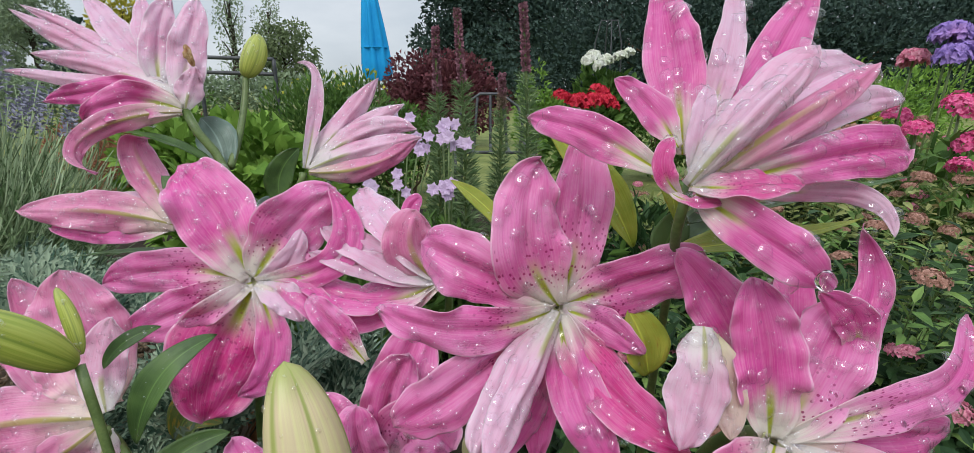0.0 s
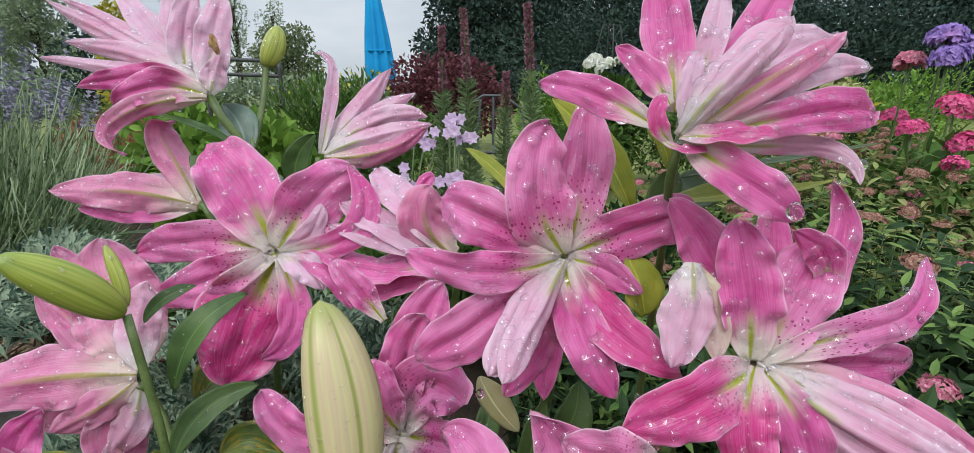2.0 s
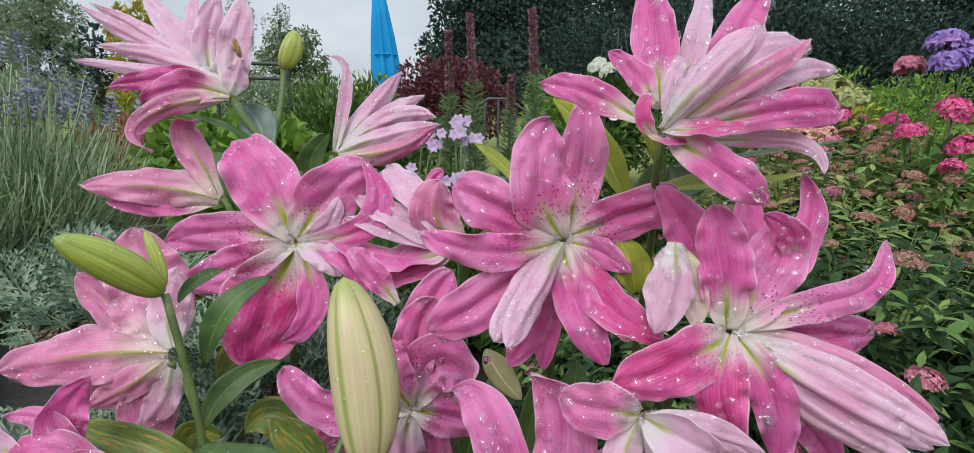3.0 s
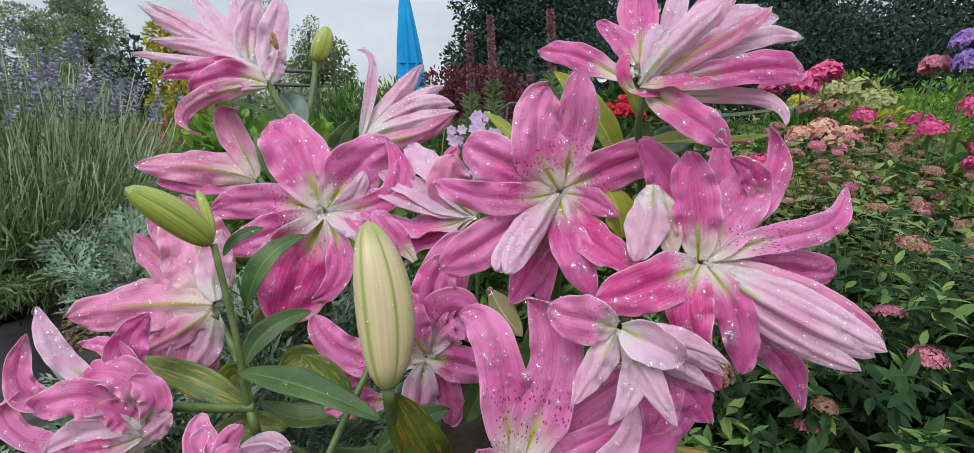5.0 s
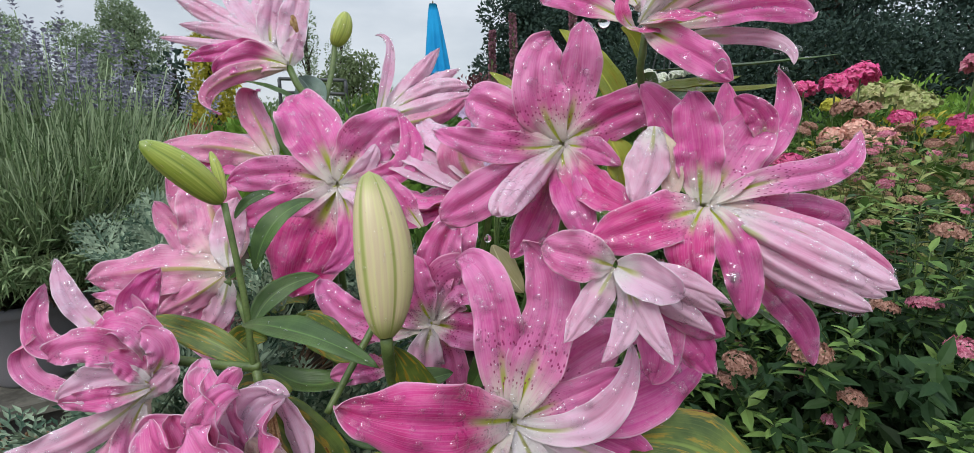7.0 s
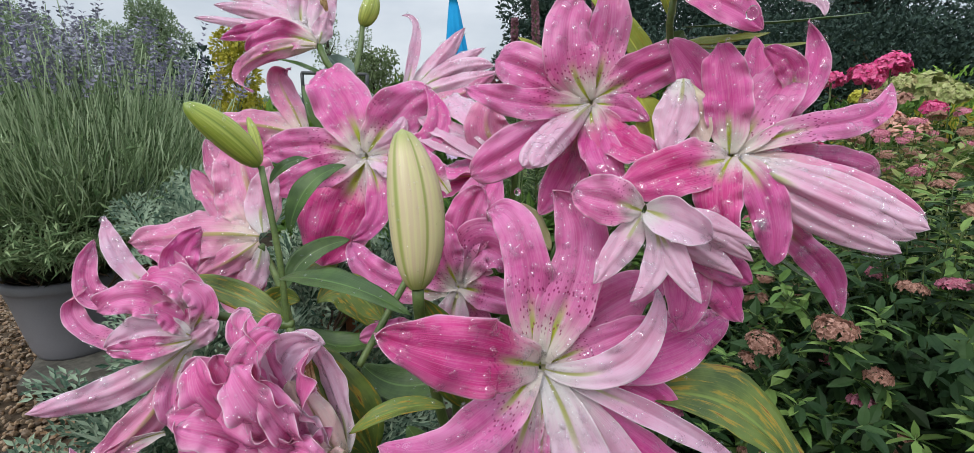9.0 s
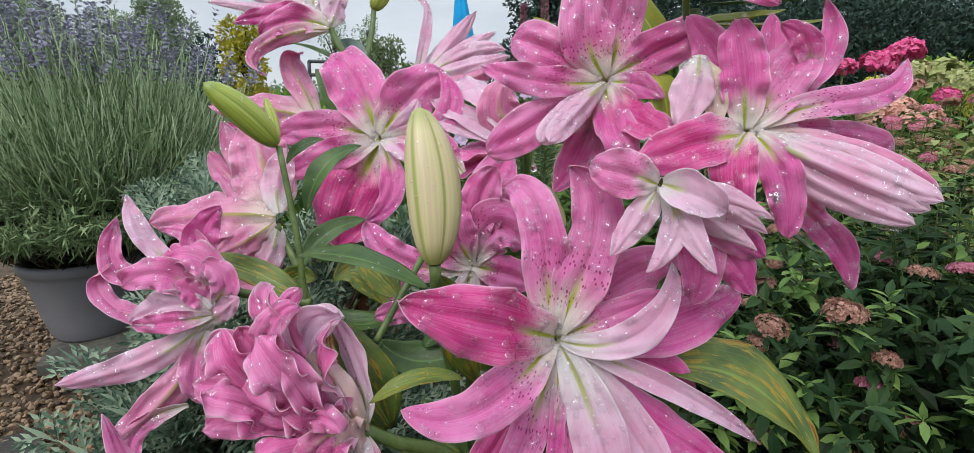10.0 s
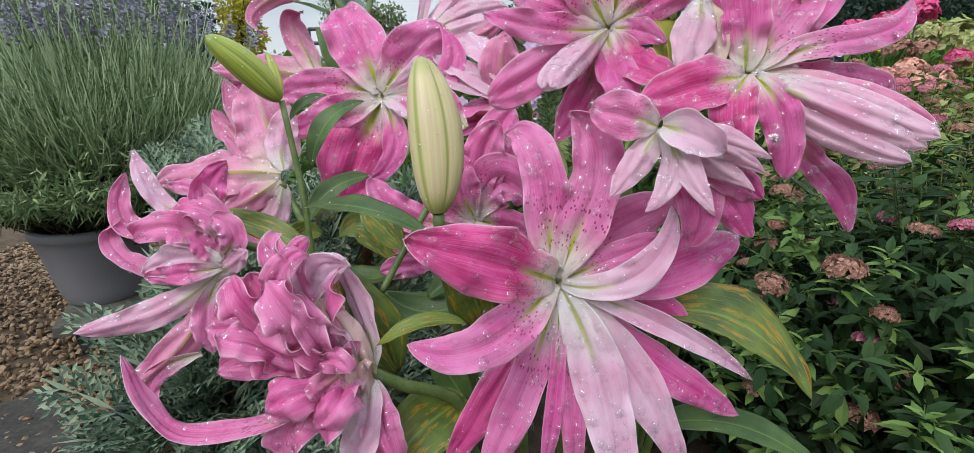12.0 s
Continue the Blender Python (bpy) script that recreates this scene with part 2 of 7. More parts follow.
def spline(points, n):
    """n points on a smooth curve through the given ones."""
    p = np.array(points, dtype=float)
    if len(p) == 2:
        s = np.linspace(0, 1, n)[:, None]
        return p[0] * (1 - s) + p[1] * s
    d = np.r_[0, np.cumsum(np.sqrt(np.linalg.norm(np.diff(p, axis=0), axis=1)))]
    if len(p) <= 4:
        u = np.linspace(0, d[-1], n)
        r = np.zeros((n, 3))
        for i in range(len(p)):
            w = np.ones(n)
            for j in range(len(p)):
                if j != i:
                    w *= (u - d[j]) / (d[i] - d[j])
            r += w[:, None] * p[i]
    else:
        q = np.vstack([2 * p[0] - p[1], p, 2 * p[-1] - p[-2]])
        r = []
        for u in np.linspace(0, len(p) - 1 - 1e-6, n):
            i, f = int(u), u - int(u)
            a, b, c, e = q[i:i + 4]
            r.append(0.5 * (2 * b + (c - a) * f + (2 * a - 5 * b + 4 * c - e) * f * f + (3 * b - a - 3 * c + e) * f ** 3))
        r = np.array(r)
    seg = np.r_[0, np.cumsum(np.linalg.norm(np.diff(r, axis=0), axis=1))]
    u = np.linspace(0, seg[-1], n)
    return np.stack([np.interp(u, seg, r[:, k]) for k in range(3)], 1)


def unit(v):
    v = np.asarray(v, dtype=float)
    return v / np.maximum(np.linalg.norm(v, axis=-1, keepdims=True), 1e-9)


def tube(points, radius, sides=8, n=20, taper=1.0):
    c = spline(points, n)
    t = unit(np.gradient(c, axis=0))
    ref = np.array([0.31, 0.9, 0.2])
    a = unit(np.cross(t, ref))
    b = np.cross(t, a)
    ang = np.linspace(0, 2 * np.pi, sides, endpoint=False)
    r = radius * np.linspace(1, taper, n)
    v = c[:, None] + r[:, None, None] * (np.cos(ang)[None, :, None] * a[:, None] + np.sin(ang)[None, :, None] * b[:, None])
    f = [(i * sides + j, i * sides + (j + 1) % sides, (i + 1) * sides + (j + 1) % sides, (i + 1) * sides + j) for i in range(n - 1) for j in range(sides)]
    f += [tuple(range(sides))[::-1], tuple((n - 1) * sides + j for j in range(sides))]
    return v.reshape(-1, 3), f


def uneven(s, knots, r):
    """A smooth uneven wave along a petal's edge, within about -1 to 1."""
    k = r.normal(size=knots + 1) * 0.55 * r.uniform(0.3, 1.4, knots + 1)
    u = np.clip(s, 0, 0.9999) * knots
    i = u.astype(int)
    f = (1 - np.cos(np.pi * (u - i))) / 2
    return k[i] * (1 - f) + k[i + 1] * f


def blade(points, width, face, cup, ruffle, curl, shape="petal", thick=0.0009, ns=46, nv=25, seed=0, point=0.5):
    """A petal or a leaf: a thin curved sheet with two sides round a spine. Returns verts, faces, sides, uvs, and the grid with its normals."""
    r = np.random.default_rng(seed)
    c = spline(points, ns)
    s = np.linspace(0, 1, ns)
    length = np.linalg.norm(np.diff(c, axis=0), axis=1).sum()
    face = unit(face)
    t = unit(np.gradient(c, axis=0))
    chord = unit(c[-1] - c[0])
    side0 = unit(np.cross(face, chord))
    side = unit(side0[None] - (t @ side0)[:, None] * t)
    norm = np.cross(t, side)
    norm = norm * np.sign((norm @ face).mean() or 1.0)
    back = np.clip((s - 0.62) / 0.38, 0, 1) ** 2
    if shape == "petal":
        curl = curl + r.uniform(0.0, 0.10)
        turn = (r.normal() * 0.16 * s + 0.09 * np.sin(5 * s + r.uniform(0, 6)))[:, None]
        side, norm = side * np.cos(turn) + norm * np.sin(turn), norm * np.cos(turn) - side * np.sin(turn)
    c = c - norm * (curl * length * back)[:, None]
    if shape == "petal":
        prof = (s + 0.02) ** 0.70 * (1.0 - s) ** point
        prof = np.maximum(prof / prof.max(), 0.32 * (1 - s) ** 2)
    else:
        prof = (s + 0.01) ** 0.75 * (1.0 - s) ** 0.80
        prof = np.maximum(prof / prof.max(), 0.10 * (1 - s))
    v = np.linspace(-1, 1, nv)
    half = 0.5 * width * prof
    wob = 1 + 0.05 * np.sin(s * r.uniform(8, 14) + r.uniform(0, 6))
    S, V = np.meshgrid(s, v, indexing="ij")
    ph = r.uniform(0, 6.28, 6)
    f1, f2 = r.uniform(1.6, 2.6), r.uniform(3.5, 5.5)
    edge = np.abs(V) ** 2.4
    grow = np.clip(S * 3, 0, 1)
    rip = np.where(V > 0, np.sin(6.283 * f1 * S + ph[0]) + 0.55 * np.sin(6.283 * f2 * S + ph[1]), np.sin(6.283 * f1 * S + ph[2]) + 0.55 * np.sin(6.283 * f2 * S + ph[3]))
    h = cup * half[:, None] * V ** 2 * (1 - 0.5 * S) + ruffle * width * edge * rip * grow
    h += 0.018 * width * np.sin(9 * S + ph[4]) * np.cos(3 * V + ph[5])
    if shape == "petal":
        fade = np.sin(np.pi * np.clip(S * 1.05, 0, 1)) ** 0.5 * (1.0 if point < 0.6 else 0.45)
        h -= 0.24 * half[:, None] * np.exp(-(V / 0.12) ** 2) * fade
        h += 0.14 * half[:, None] * np.exp(-((np.abs(V) - 0.38) / 0.2) ** 2) * fade
        h += 0.004 * width * np.cos(V * 13 + ph[4]) * (1 - edge) * fade
        h += 0.028 * width * np.sin(11 * S + 5 * V + ph[5]) * np.sin(3.1 * V + 7 * S + ph[0]) * grow
        folds = np.where(V > 0, uneven(s, 11, r)[:, None], uneven(s, 11, r)[:, None])
        frill = np.where(V > 0, uneven(s, 24, r)[:, None], uneven(s, 24, r)[:, None])
        h += (ruffle * 0.55 + 0.010) * width * np.abs(V) ** 4 * folds * grow
        h += (ruffle * 0.18 + 0.012) * width * np.abs(V) ** 7 * frill * grow * np.clip((1 - S) * 6, 0, 1)
        h -= 0.09 * half[:, None] * np.clip(np.abs(V) - 0.72, 0, 1) / 0.28 * np.clip(S * 2 - 0.2, 0, 1)
    else:
        h -= 0.10 * half[:, None] * np.exp(-(V / 0.10) ** 2)
    # a bent sheet keeps its breadth: the cup draws the edges in a little
    pull = 1.0 / np.sqrt(1 + 0.8 * (cup * V) ** 2)
    lat = half[:, None] * V * pull * wob[:, None]
    if shape == "petal":
        k = r.uniform(0, 6.28, 4)
        lat *= 1 + edge * np.where(V > 0, 0.035 * np.sin(13 * S + k[0]) + 0.018 * np.sin(31 * S + k[1]), 0.035 * np.sin(12 * S + k[2]) + 0.018 * np.sin(29 * S + k[3]))
    G = c[:, None] + lat[..., None] * side[:, None] + h[..., None] * norm[:, None]
    du, dv = np.gradient(G, axis=0), np.gradient(G, axis=1)
    N = unit(np.cross(du, dv))
    N = N * np.sign((N * norm[:, None]).sum() or 1.0)
    thin = thick * (0.35 + 0.65 * (1 - np.abs(V) ** 3) * (1 - S ** 4))
    lo = G - N * thin[..., None]
    nvt = ns * nv
    verts = np.concatenate([G.reshape(-1, 3), lo.reshape(-1, 3)])
    uv = np.stack([(V + 1) / 2, S], -1).reshape(-1, 2)
    flip = np.dot(np.cross(du[ns // 2, nv // 2], dv[ns // 2, nv // 2]), N[ns // 2, nv // 2]) < 0
    faces, sides = [], []

    def add(q, m):
        faces.append(q[::-1] if flip else q)
        sides.append(m)

    for i in range(ns - 1):
        for j in range(nv - 1):
            a = i * nv + j
            add((a, a + nv, a + nv + 1, a + 1), 0)
            add((nvt + a, nvt + a + 1, nvt + a + nv + 1, nvt + a + nv), 1)
    ring = [(i, 0) for i in range(ns)] + [(ns - 1, j) for j in range(1, nv)] + [(i, nv - 1) for i in range(ns - 2, -1, -1)] + [(0, j) for j in range(nv - 2, 0, -1)]
    for k in range(len(ring)):
        a, b = ring[k], ring[(k + 1) % len(ring)]
        a, b = a[0] * nv + a[1], b[0] * nv + b[1]
        add((b, a, nvt + a, nvt + b), 0)
    return verts, faces, sides, np.concatenate([uv, uv]), G, N


_a = np.linspace(0, 2 * np.pi, 7, endpoint=False)
BEAD = np.concatenate([[(math.cos(a) * r, math.sin(a) * r, z) for a in _a] for r, z in ((1.0, -0.10), (0.92, 0.18), (0.58, 0.38))] + [[(0, 0, 0.46)]])
BEAD_F = [(i * 7 + j, i * 7 + (j + 1) % 7, (i + 1) * 7 + (j + 1) % 7, (i + 1) * 7 + j) for i in range(2) for j in range(7)] + [(14 + j, 14 + (j + 1) % 7, 21) for j in range(7)]


def beads(G, N, count, r, lo=0.0008, hi=0.0042):
    """Rain drops that sit on a grid of points."""
    items = []
    for _ in range(count):
        i, j = r.integers(2, G.shape[0] - 1), r.integers(1, G.shape[1] - 1)
        di, dj = r.random(), r.random()
        p = G[i, j] * (1 - di) + G[i - 1, j] * di
        p = p * (1 - dj) + (G[i, j - 1] * (1 - di) + G[i - 1, j - 1] * di) * dj
        n = N[i, j]
        size = lo + (hi - lo) * r.random() ** 2.6
        a = unit(np.cross(n, (0.3, 0.2, 0.93)))
        b = np.cross(n, a)
        st = r.uniform(0.85, 1.45)
        turn = r.uniform(0, 6.28)
        ca, sa = math.cos(turn), math.sin(turn)
        x = BEAD[:, :1] * (1 + 0.16 * np.sin(3 * np.arctan2(BEAD[:, 1:2], BEAD[:, :1]) + turn))
        y = BEAD[:, 1:2] * st
        items.append((p + size * ((x * ca - y * sa) * a + (x * sa + y * ca) * b + BEAD[:, 2:] * n), BEAD_F))
    return merge(items)


def flower(at, label):
    return root("lily_flower", at, label, "lily flower", "pink lily flowers")


SEED = [100]


GLASSY = Mat("clear_water", 0.0)
GLASSY.b.inputs["Transmission Weight"].default_value = 1.0
GLASSY.b.inputs["IOR"].default_value = 1.33
GLASSY = GLASSY.m


def petal(thing, *points, width, face, cup, ruffle, curl, pale=0, wet=1.0, point=0.5, brown=0, cream=0, dots=0, faded=0, deep=0):
    SEED[0] += 1
    v, f, sides, uv, G, N = blade(points, width, face, cup, ruffle, curl, seed=SEED[0], point=point)
    mats = [WITHERED, WITHERED] if brown else [CREAM_IN, CREAM_OUT] if cream else [PALE_IN, PALE_OUT] if pale else [PETAL_DEEP if deep else PETAL_SPECKLED if dots else PETAL_FADED if faded else PETAL_IN, PETAL_OUT]
    ob = part("petal", mesh_of("petal", v, f, mats, True, sides, uv), thing, "brown withered petal edge" if brown else "")
    r = np.random.default_rng(SEED[0])
    length = np.linalg.norm(np.diff(G[:, G.shape[1] // 2], axis=0), axis=1).sum()
    if N.reshape(-1, 3).mean(0) @ np.array([0.0, -0.8, 0.6]) < 0:
        G, N = G - N * 0.0009, -N
    v, f = beads(G, N, int(width * length * 1e6 / 42 * wet) + 4, r)
    part("water_drops", mesh_of("water_drops", v, f, DROP), ob, "clear rain drops", "stuff")
    return ob


def hanging_drop(thing, at, radius):
    """A drop about to fall from a petal's edge."""
    n, k = 9, 12
    u = np.linspace(0, np.pi, n)
    prof = np.sin(u) * (1 - 0.25 * (np.cos(u) > 0) * np.cos(u))
    v = [(at[0] + radius * q * math.cos(a), at[1] + radius * q * math.sin(a), at[2] + radius * 1.15 * math.cos(e)) for q, e in zip(prof, u) for a in np.linspace(0, 2 * np.pi, k, endpoint=False)]
    f = [(i * k + j, (i + 1) * k + j, (i + 1) * k + (j + 1) % k, i * k + (j + 1) % k) for i in range(n - 1) for j in range(k)]
    part("hanging_drop", mesh_of("hanging_drop", v, f, GLASSY), thing, "clear rain drop about to fall")


def heart(thing, at, face, radius):
    """The small crowded petals in a double flower's throat."""
    SEED[0] += 1
    r = np.random.default_rng(SEED[0])
    face = unit(face)
    a = unit(np.cross(face, (0.2, 0.3, 0.9)))
    b = np.cross(face, a)
    items = []
    for i in range(7):
        ang = i * 0.9 + r.uniform(-0.2, 0.2)
        o = math.cos(ang) * a + math.sin(ang) * b
        p = np.array(at) - face * 0.006 + o * radius * 0.2
        v, f, *_ = blade([p, p + o * radius * 0.7 + face * radius * 0.5, p + o * radius * 1.7 + face * radius * r.uniform(0.2, 0.9)], radius * 1.1, face, 0.3, 0.05, 0, ns=10, nv=7, seed=SEED[0] + i)
        items.append((v, f))
    part("petaloid_heart", mesh_of("petaloid_heart", *merge(items), LEAF_CREAM), thing, "pale green petal bases in the throat")


def leaf(thing, *points, width, face, cup, curl, spots=0, yellow=0, grey=0, pale=0):
    SEED[0] += 1
    v, f, sides, uv, G, N = blade(points, width, face, cup, 0.02, curl, "leaf", 0.0006, 24, 9, SEED[0])
    m = LEAF_CREAM if pale else LEAF_GREY if grey else LEAF_YELLOW if yellow > 0.5 else LEAF_SPOT if spots > 0.3 else LEAF
    ob = part("leaf", mesh_of("leaf", v, f, m, True, None, uv), thing, {LEAF_SPOT: "green leaf with rusty yellow blotches", LEAF_YELLOW: "yellowing leaf"}.get(m, ""))
    r = np.random.default_rng(SEED[0])
    v, f = beads(G, N, 9, r, 0.0006, 0.002)
    part("water_drops", mesh_of("water_drops", v, f, DROP), ob, "clear rain drops", "stuff")


def stem(thing, *points, radius, name="stem"):
    v, f = tube(points, radius, 10, 28, 1.15)
    part(name, mesh_of(name, v, f, STEM), thing)


def plant(at, label):
    return root("lily_plant", at, label, "lily plant", "lily stems")


def bud_material(green):
    a = Mat("bud_skin", 0.38, 0.45)
    across, along = a.uv()
    w = a.math("ABSOLUTE", a.math("SUBTRACT", a.math("FRACT", a.math("MULTIPLY", across, 3.0)), 0.5))
    tone = a.noise(1.0, 3.0, 0.5, a.coord("UV"), (40.0, 1.2, 1.0))
    cream = (0.54, 0.50, 0.25) if green < 0.4 else (0.42, 0.45, 0.10)
    deep = (0.50, 0.40, 0.25) if green < 0.4 else (0.27, 0.33, 0.05)
    c = a.mix(a.ramp(tone, 0.35, 0.65), deep, cream)
    rib = (0.24, 0.28, 0.06) if green < 0.7 else (0.13, 0.20, 0.03)
    c = a.mix(a.ramp(w, 0.008, 0.05, 0.9, 0.0), c, rib)
    c = a.mix(a.ramp(w, 0.43, 0.49, 0.0, 0.85), c, rib)
    ends = a.math("ADD", a.ramp(along, 0.0, 0.16, 0.8, 0.0), a.ramp(along, 0.80, 1.0, 0.0, 0.85), True)
    c = a.mix(ends, c, rib)
    if green > 0.7:
        c = a.mix(0.35, c, (0.22, 0.30, 0.03))
    a.colour(c).bump(tone, 0.3, 0.001)
    return a.m


def bud(base, tip, width, label, green):
    base, tip = np.array(base), np.array(tip)
    thing = root("lily_bud", tuple(base), label, "lily bud", "lily buds")
    n, k = 30, 36
    s = np.linspace(0, 1, n)
    ang = np.linspace(0, 2 * np.pi, k, endpoint=False)
    ax = tip - base
    t = unit(ax)
    a = unit(np.cross(t, (0.2, -0.9, 0.1)))
    b = np.cross(t, a)
    prof = (s + 0.015) ** 0.5 * (1 - s) ** 0.55
    prof = np.maximum(prof / prof.max(), 0.12 * (1 - s))
    lobe = 1 + 0.055 * np.cos(3 * ang) - 0.05 * np.exp(-((((ang * 3 / (2 * np.pi)) % 1) - 0.5) / 0.06) ** 2)
    bend = np.sin(np.pi * s) * 0.03 * np.linalg.norm(ax)
    c = base + s[:, None] * ax + bend[:, None] * a
    G = c[:, None] + (0.5 * width * prof)[:, None, None] * lobe[None, :, None] * (np.cos(ang)[None, :, None] * a + np.sin(ang)[None, :, None] * b)
    G = np.concatenate([G, G[:, :1]], 1)
    f = [(i * (k + 1) + j, i * (k + 1) + j + 1, (i + 1) * (k + 1) + j + 1, (i + 1) * (k + 1) + j) for i in range(n - 1) for j in range(k)]
    U, V = np.meshgrid(s, np.linspace(0, 1, k + 1), indexing="ij")
    body = part("bud_body", mesh_of("bud_body", G.reshape(-1, 3), f, bud_material(green), True, None, np.stack([V, U], -1).reshape(-1, 2)), thing)
    N = unit(G - c[:, None])
    v, f = beads(G, N, int(width * 1900), np.random.default_rng(int(width * 1e4)), 0.0007, 0.0024)
    part("water_drops", mesh_of("water_drops", v, f, DROP), body, "clear rain drops", "stuff")
    return thing

# ---- garden materials ----
GRASS = plain_material("lawn_grass", (0.10, 0.13, 0.035), (0.21, 0.23, 0.075), 3.0, 0.9, 0.2, 0.6, 0.02)
SOIL = plain_material("dark_soil", (0.018, 0.013, 0.009), (0.05, 0.037, 0.025), 14.0, 0.95, 0.2, 0.8, 0.01)
GRIT = plain_material("gravel_bed", (0.05, 0.036, 0.024), (0.12, 0.085, 0.055), 30.0, 0.9, 0.2, 0.8, 0.006)
STONE = plain_material("weathered_stone", (0.07, 0.066, 0.056), (0.17, 0.16, 0.135), 9.0, 0.85, 0.3, 0.5, 0.004)
DARK_STONE = plain_material("dark_stone", (0.03, 0.028, 0.026), (0.075, 0.07, 0.062), 12.0, 0.8, 0.3, 0.6, 0.005)
GREY_POT = plain_material("grey_plastic", (0.155, 0.15, 0.165), (0.20, 0.195, 0.21), 5.0, 0.5, 0.4, 0.08, 0.001, 400)
BLACK_POT = plain_material("black_plastic", (0.012, 0.014, 0.018), (0.028, 0.03, 0.036), 9.0, 0.45, 0.5, 0.1, 0.001)
TERRACOTTA = plain_material("terracotta", (0.30, 0.10, 0.05), (0.42, 0.16, 0.08), 18.0, 0.85, 0.2, 0.2)
CANVAS = plain_material("blue_canvas", (0.005, 0.22, 0.50), (0.01, 0.29, 0.60), 3.0, 0.75, 0.2, 0.3, 0.01, 300)
DARK_METAL = plain_material("dark_metal", (0.02, 0.022, 0.026), (0.05, 0.055, 0.06), 20.0, 0.5, 0.5, 0.1)
BARK = plain_material("bark", (0.03, 0.024, 0.018), (0.075, 0.06, 0.045), 6.0, 0.9, 0.2, 0.8, 0.02)
PALE_WOOD = plain_material("weathered_wood", (0.16, 0.12, 0.08), (0.26, 0.20, 0.14), 8.0, 0.85)
_p = Mat("gravel_stone", 0.5, 0.4)
_c = _p.mix(_p.island(), (0.07, 0.042, 0.025), (0.32, 0.235, 0.15))
_p.colour(_p.mix(_p.ramp(_p.noise(60.0, 4.0), 0.4, 0.7, 0.0, 0.5), _c, (0.30, 0.16, 0.07))).bump(_p.noise(220.0, 3.0), 0.3, 0.002)
PEBBLE = _p.m
LAV_STEM = foliage_material("lavender_stem", (0.10, 0.17, 0.07), (0.52, 0.63, 0.40), (0.28, 0.39, 0.20))
LAV_LEAF = foliage_material("lavender_leaf", (0.08, 0.14, 0.055), (0.30, 0.39, 0.20), (0.14, 0.22, 0.09))
LAV_FLOWER = foliage_material("lavender_flower", (0.19, 0.19, 0.26), (0.36, 0.35, 0.44), (0.27, 0.28, 0.27))
# near-black leaf colour that carries the shade inside the lavender mound
LAV_SHADE = foliage_material("shaded_lavender_leaf", (0.016, 0.024, 0.012), (0.04, 0.055, 0.026), (0.03, 0.026, 0.016))
JUNIPER = foliage_material("juniper_needle", (0.030, 0.070, 0.046), (0.28, 0.36, 0.25), (0.022, 0.050, 0.030), 0.55, 0.04)
SPIREA = foliage_material("spirea_leaf", (0.015, 0.040, 0.014), (0.038, 0.078, 0.025), (0.024, 0.052, 0.02), 0.5, 0.12)
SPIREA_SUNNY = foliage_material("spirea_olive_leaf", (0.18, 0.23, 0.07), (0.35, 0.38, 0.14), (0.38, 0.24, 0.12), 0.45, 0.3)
# inner spirea leaves: shade inside the bush put into a darker green
SPIREA_SHADE = foliage_material("shaded_spirea_leaf", (0.010, 0.020, 0.009), (0.022, 0.040, 0.015), (0.016, 0.028, 0.012), 0.6, 0.05)
SPIREA_RUSSET = foliage_material("spirea_russet_leaf", (0.20, 0.19, 0.07), (0.34, 0.30, 0.13), (0.36, 0.19, 0.11), 0.45, 0.3)
SPIREA_LIGHT = foliage_material("spirea_light_green_leaf", (0.10, 0.19, 0.05), (0.19, 0.29, 0.08), (0.14, 0.22, 0.06), 0.42)
RED_FOLIAGE = foliage_material("spirea_faded_heads", (0.20, 0.07, 0.045), (0.33, 0.15, 0.08), (0.16, 0.14, 0.05))
PINK_FLORET = foliage_material("pink_floret", (0.56, 0.14, 0.24), (0.72, 0.34, 0.42), (0.46, 0.18, 0.20))
HOT_PINK = foliage_material("hot_pink_floret", (0.64, 0.05, 0.22), (0.78, 0.20, 0.38), (0.70, 0.09, 0.27))
BROWN_FLORET = foliage_material("brown_floret", (0.28, 0.14, 0.10), (0.50, 0.29, 0.23), (0.38, 0.20, 0.15))
RED_FLORET = foliage_material("red_floret", (0.45, 0.015, 0.03), (0.62, 0.04, 0.08), (0.5, 0.02, 0.04))
WHITE_FLORET = foliage_material("white_floret", (0.72, 0.74, 0.62), (0.82, 0.82, 0.78), (0.70, 0.74, 0.58))
PURPLE_FLORET = foliage_material("purple_floret", (0.24, 0.16, 0.46), (0.40, 0.27, 0.62), (0.46, 0.24, 0.52))
LILAC = foliage_material("lilac_petal", (0.50, 0.34, 0.56), (0.66, 0.52, 0.70), (0.62, 0.50, 0.64))
PEACH = foliage_material("peach_floret", (0.72, 0.36, 0.30), (0.80, 0.52, 0.42), (0.70, 0.42, 0.34))
PALE_PLUME = foliage_material("pale_plume", (0.30, 0.36, 0.12), (0.48, 0.48, 0.24), (0.50, 0.36, 0.20))
YELLOW_BIT = foliage_material("yellow_flower", (0.45, 0.42, 0.05), (0.60, 0.55, 0.10), (0.40, 0.42, 0.06))
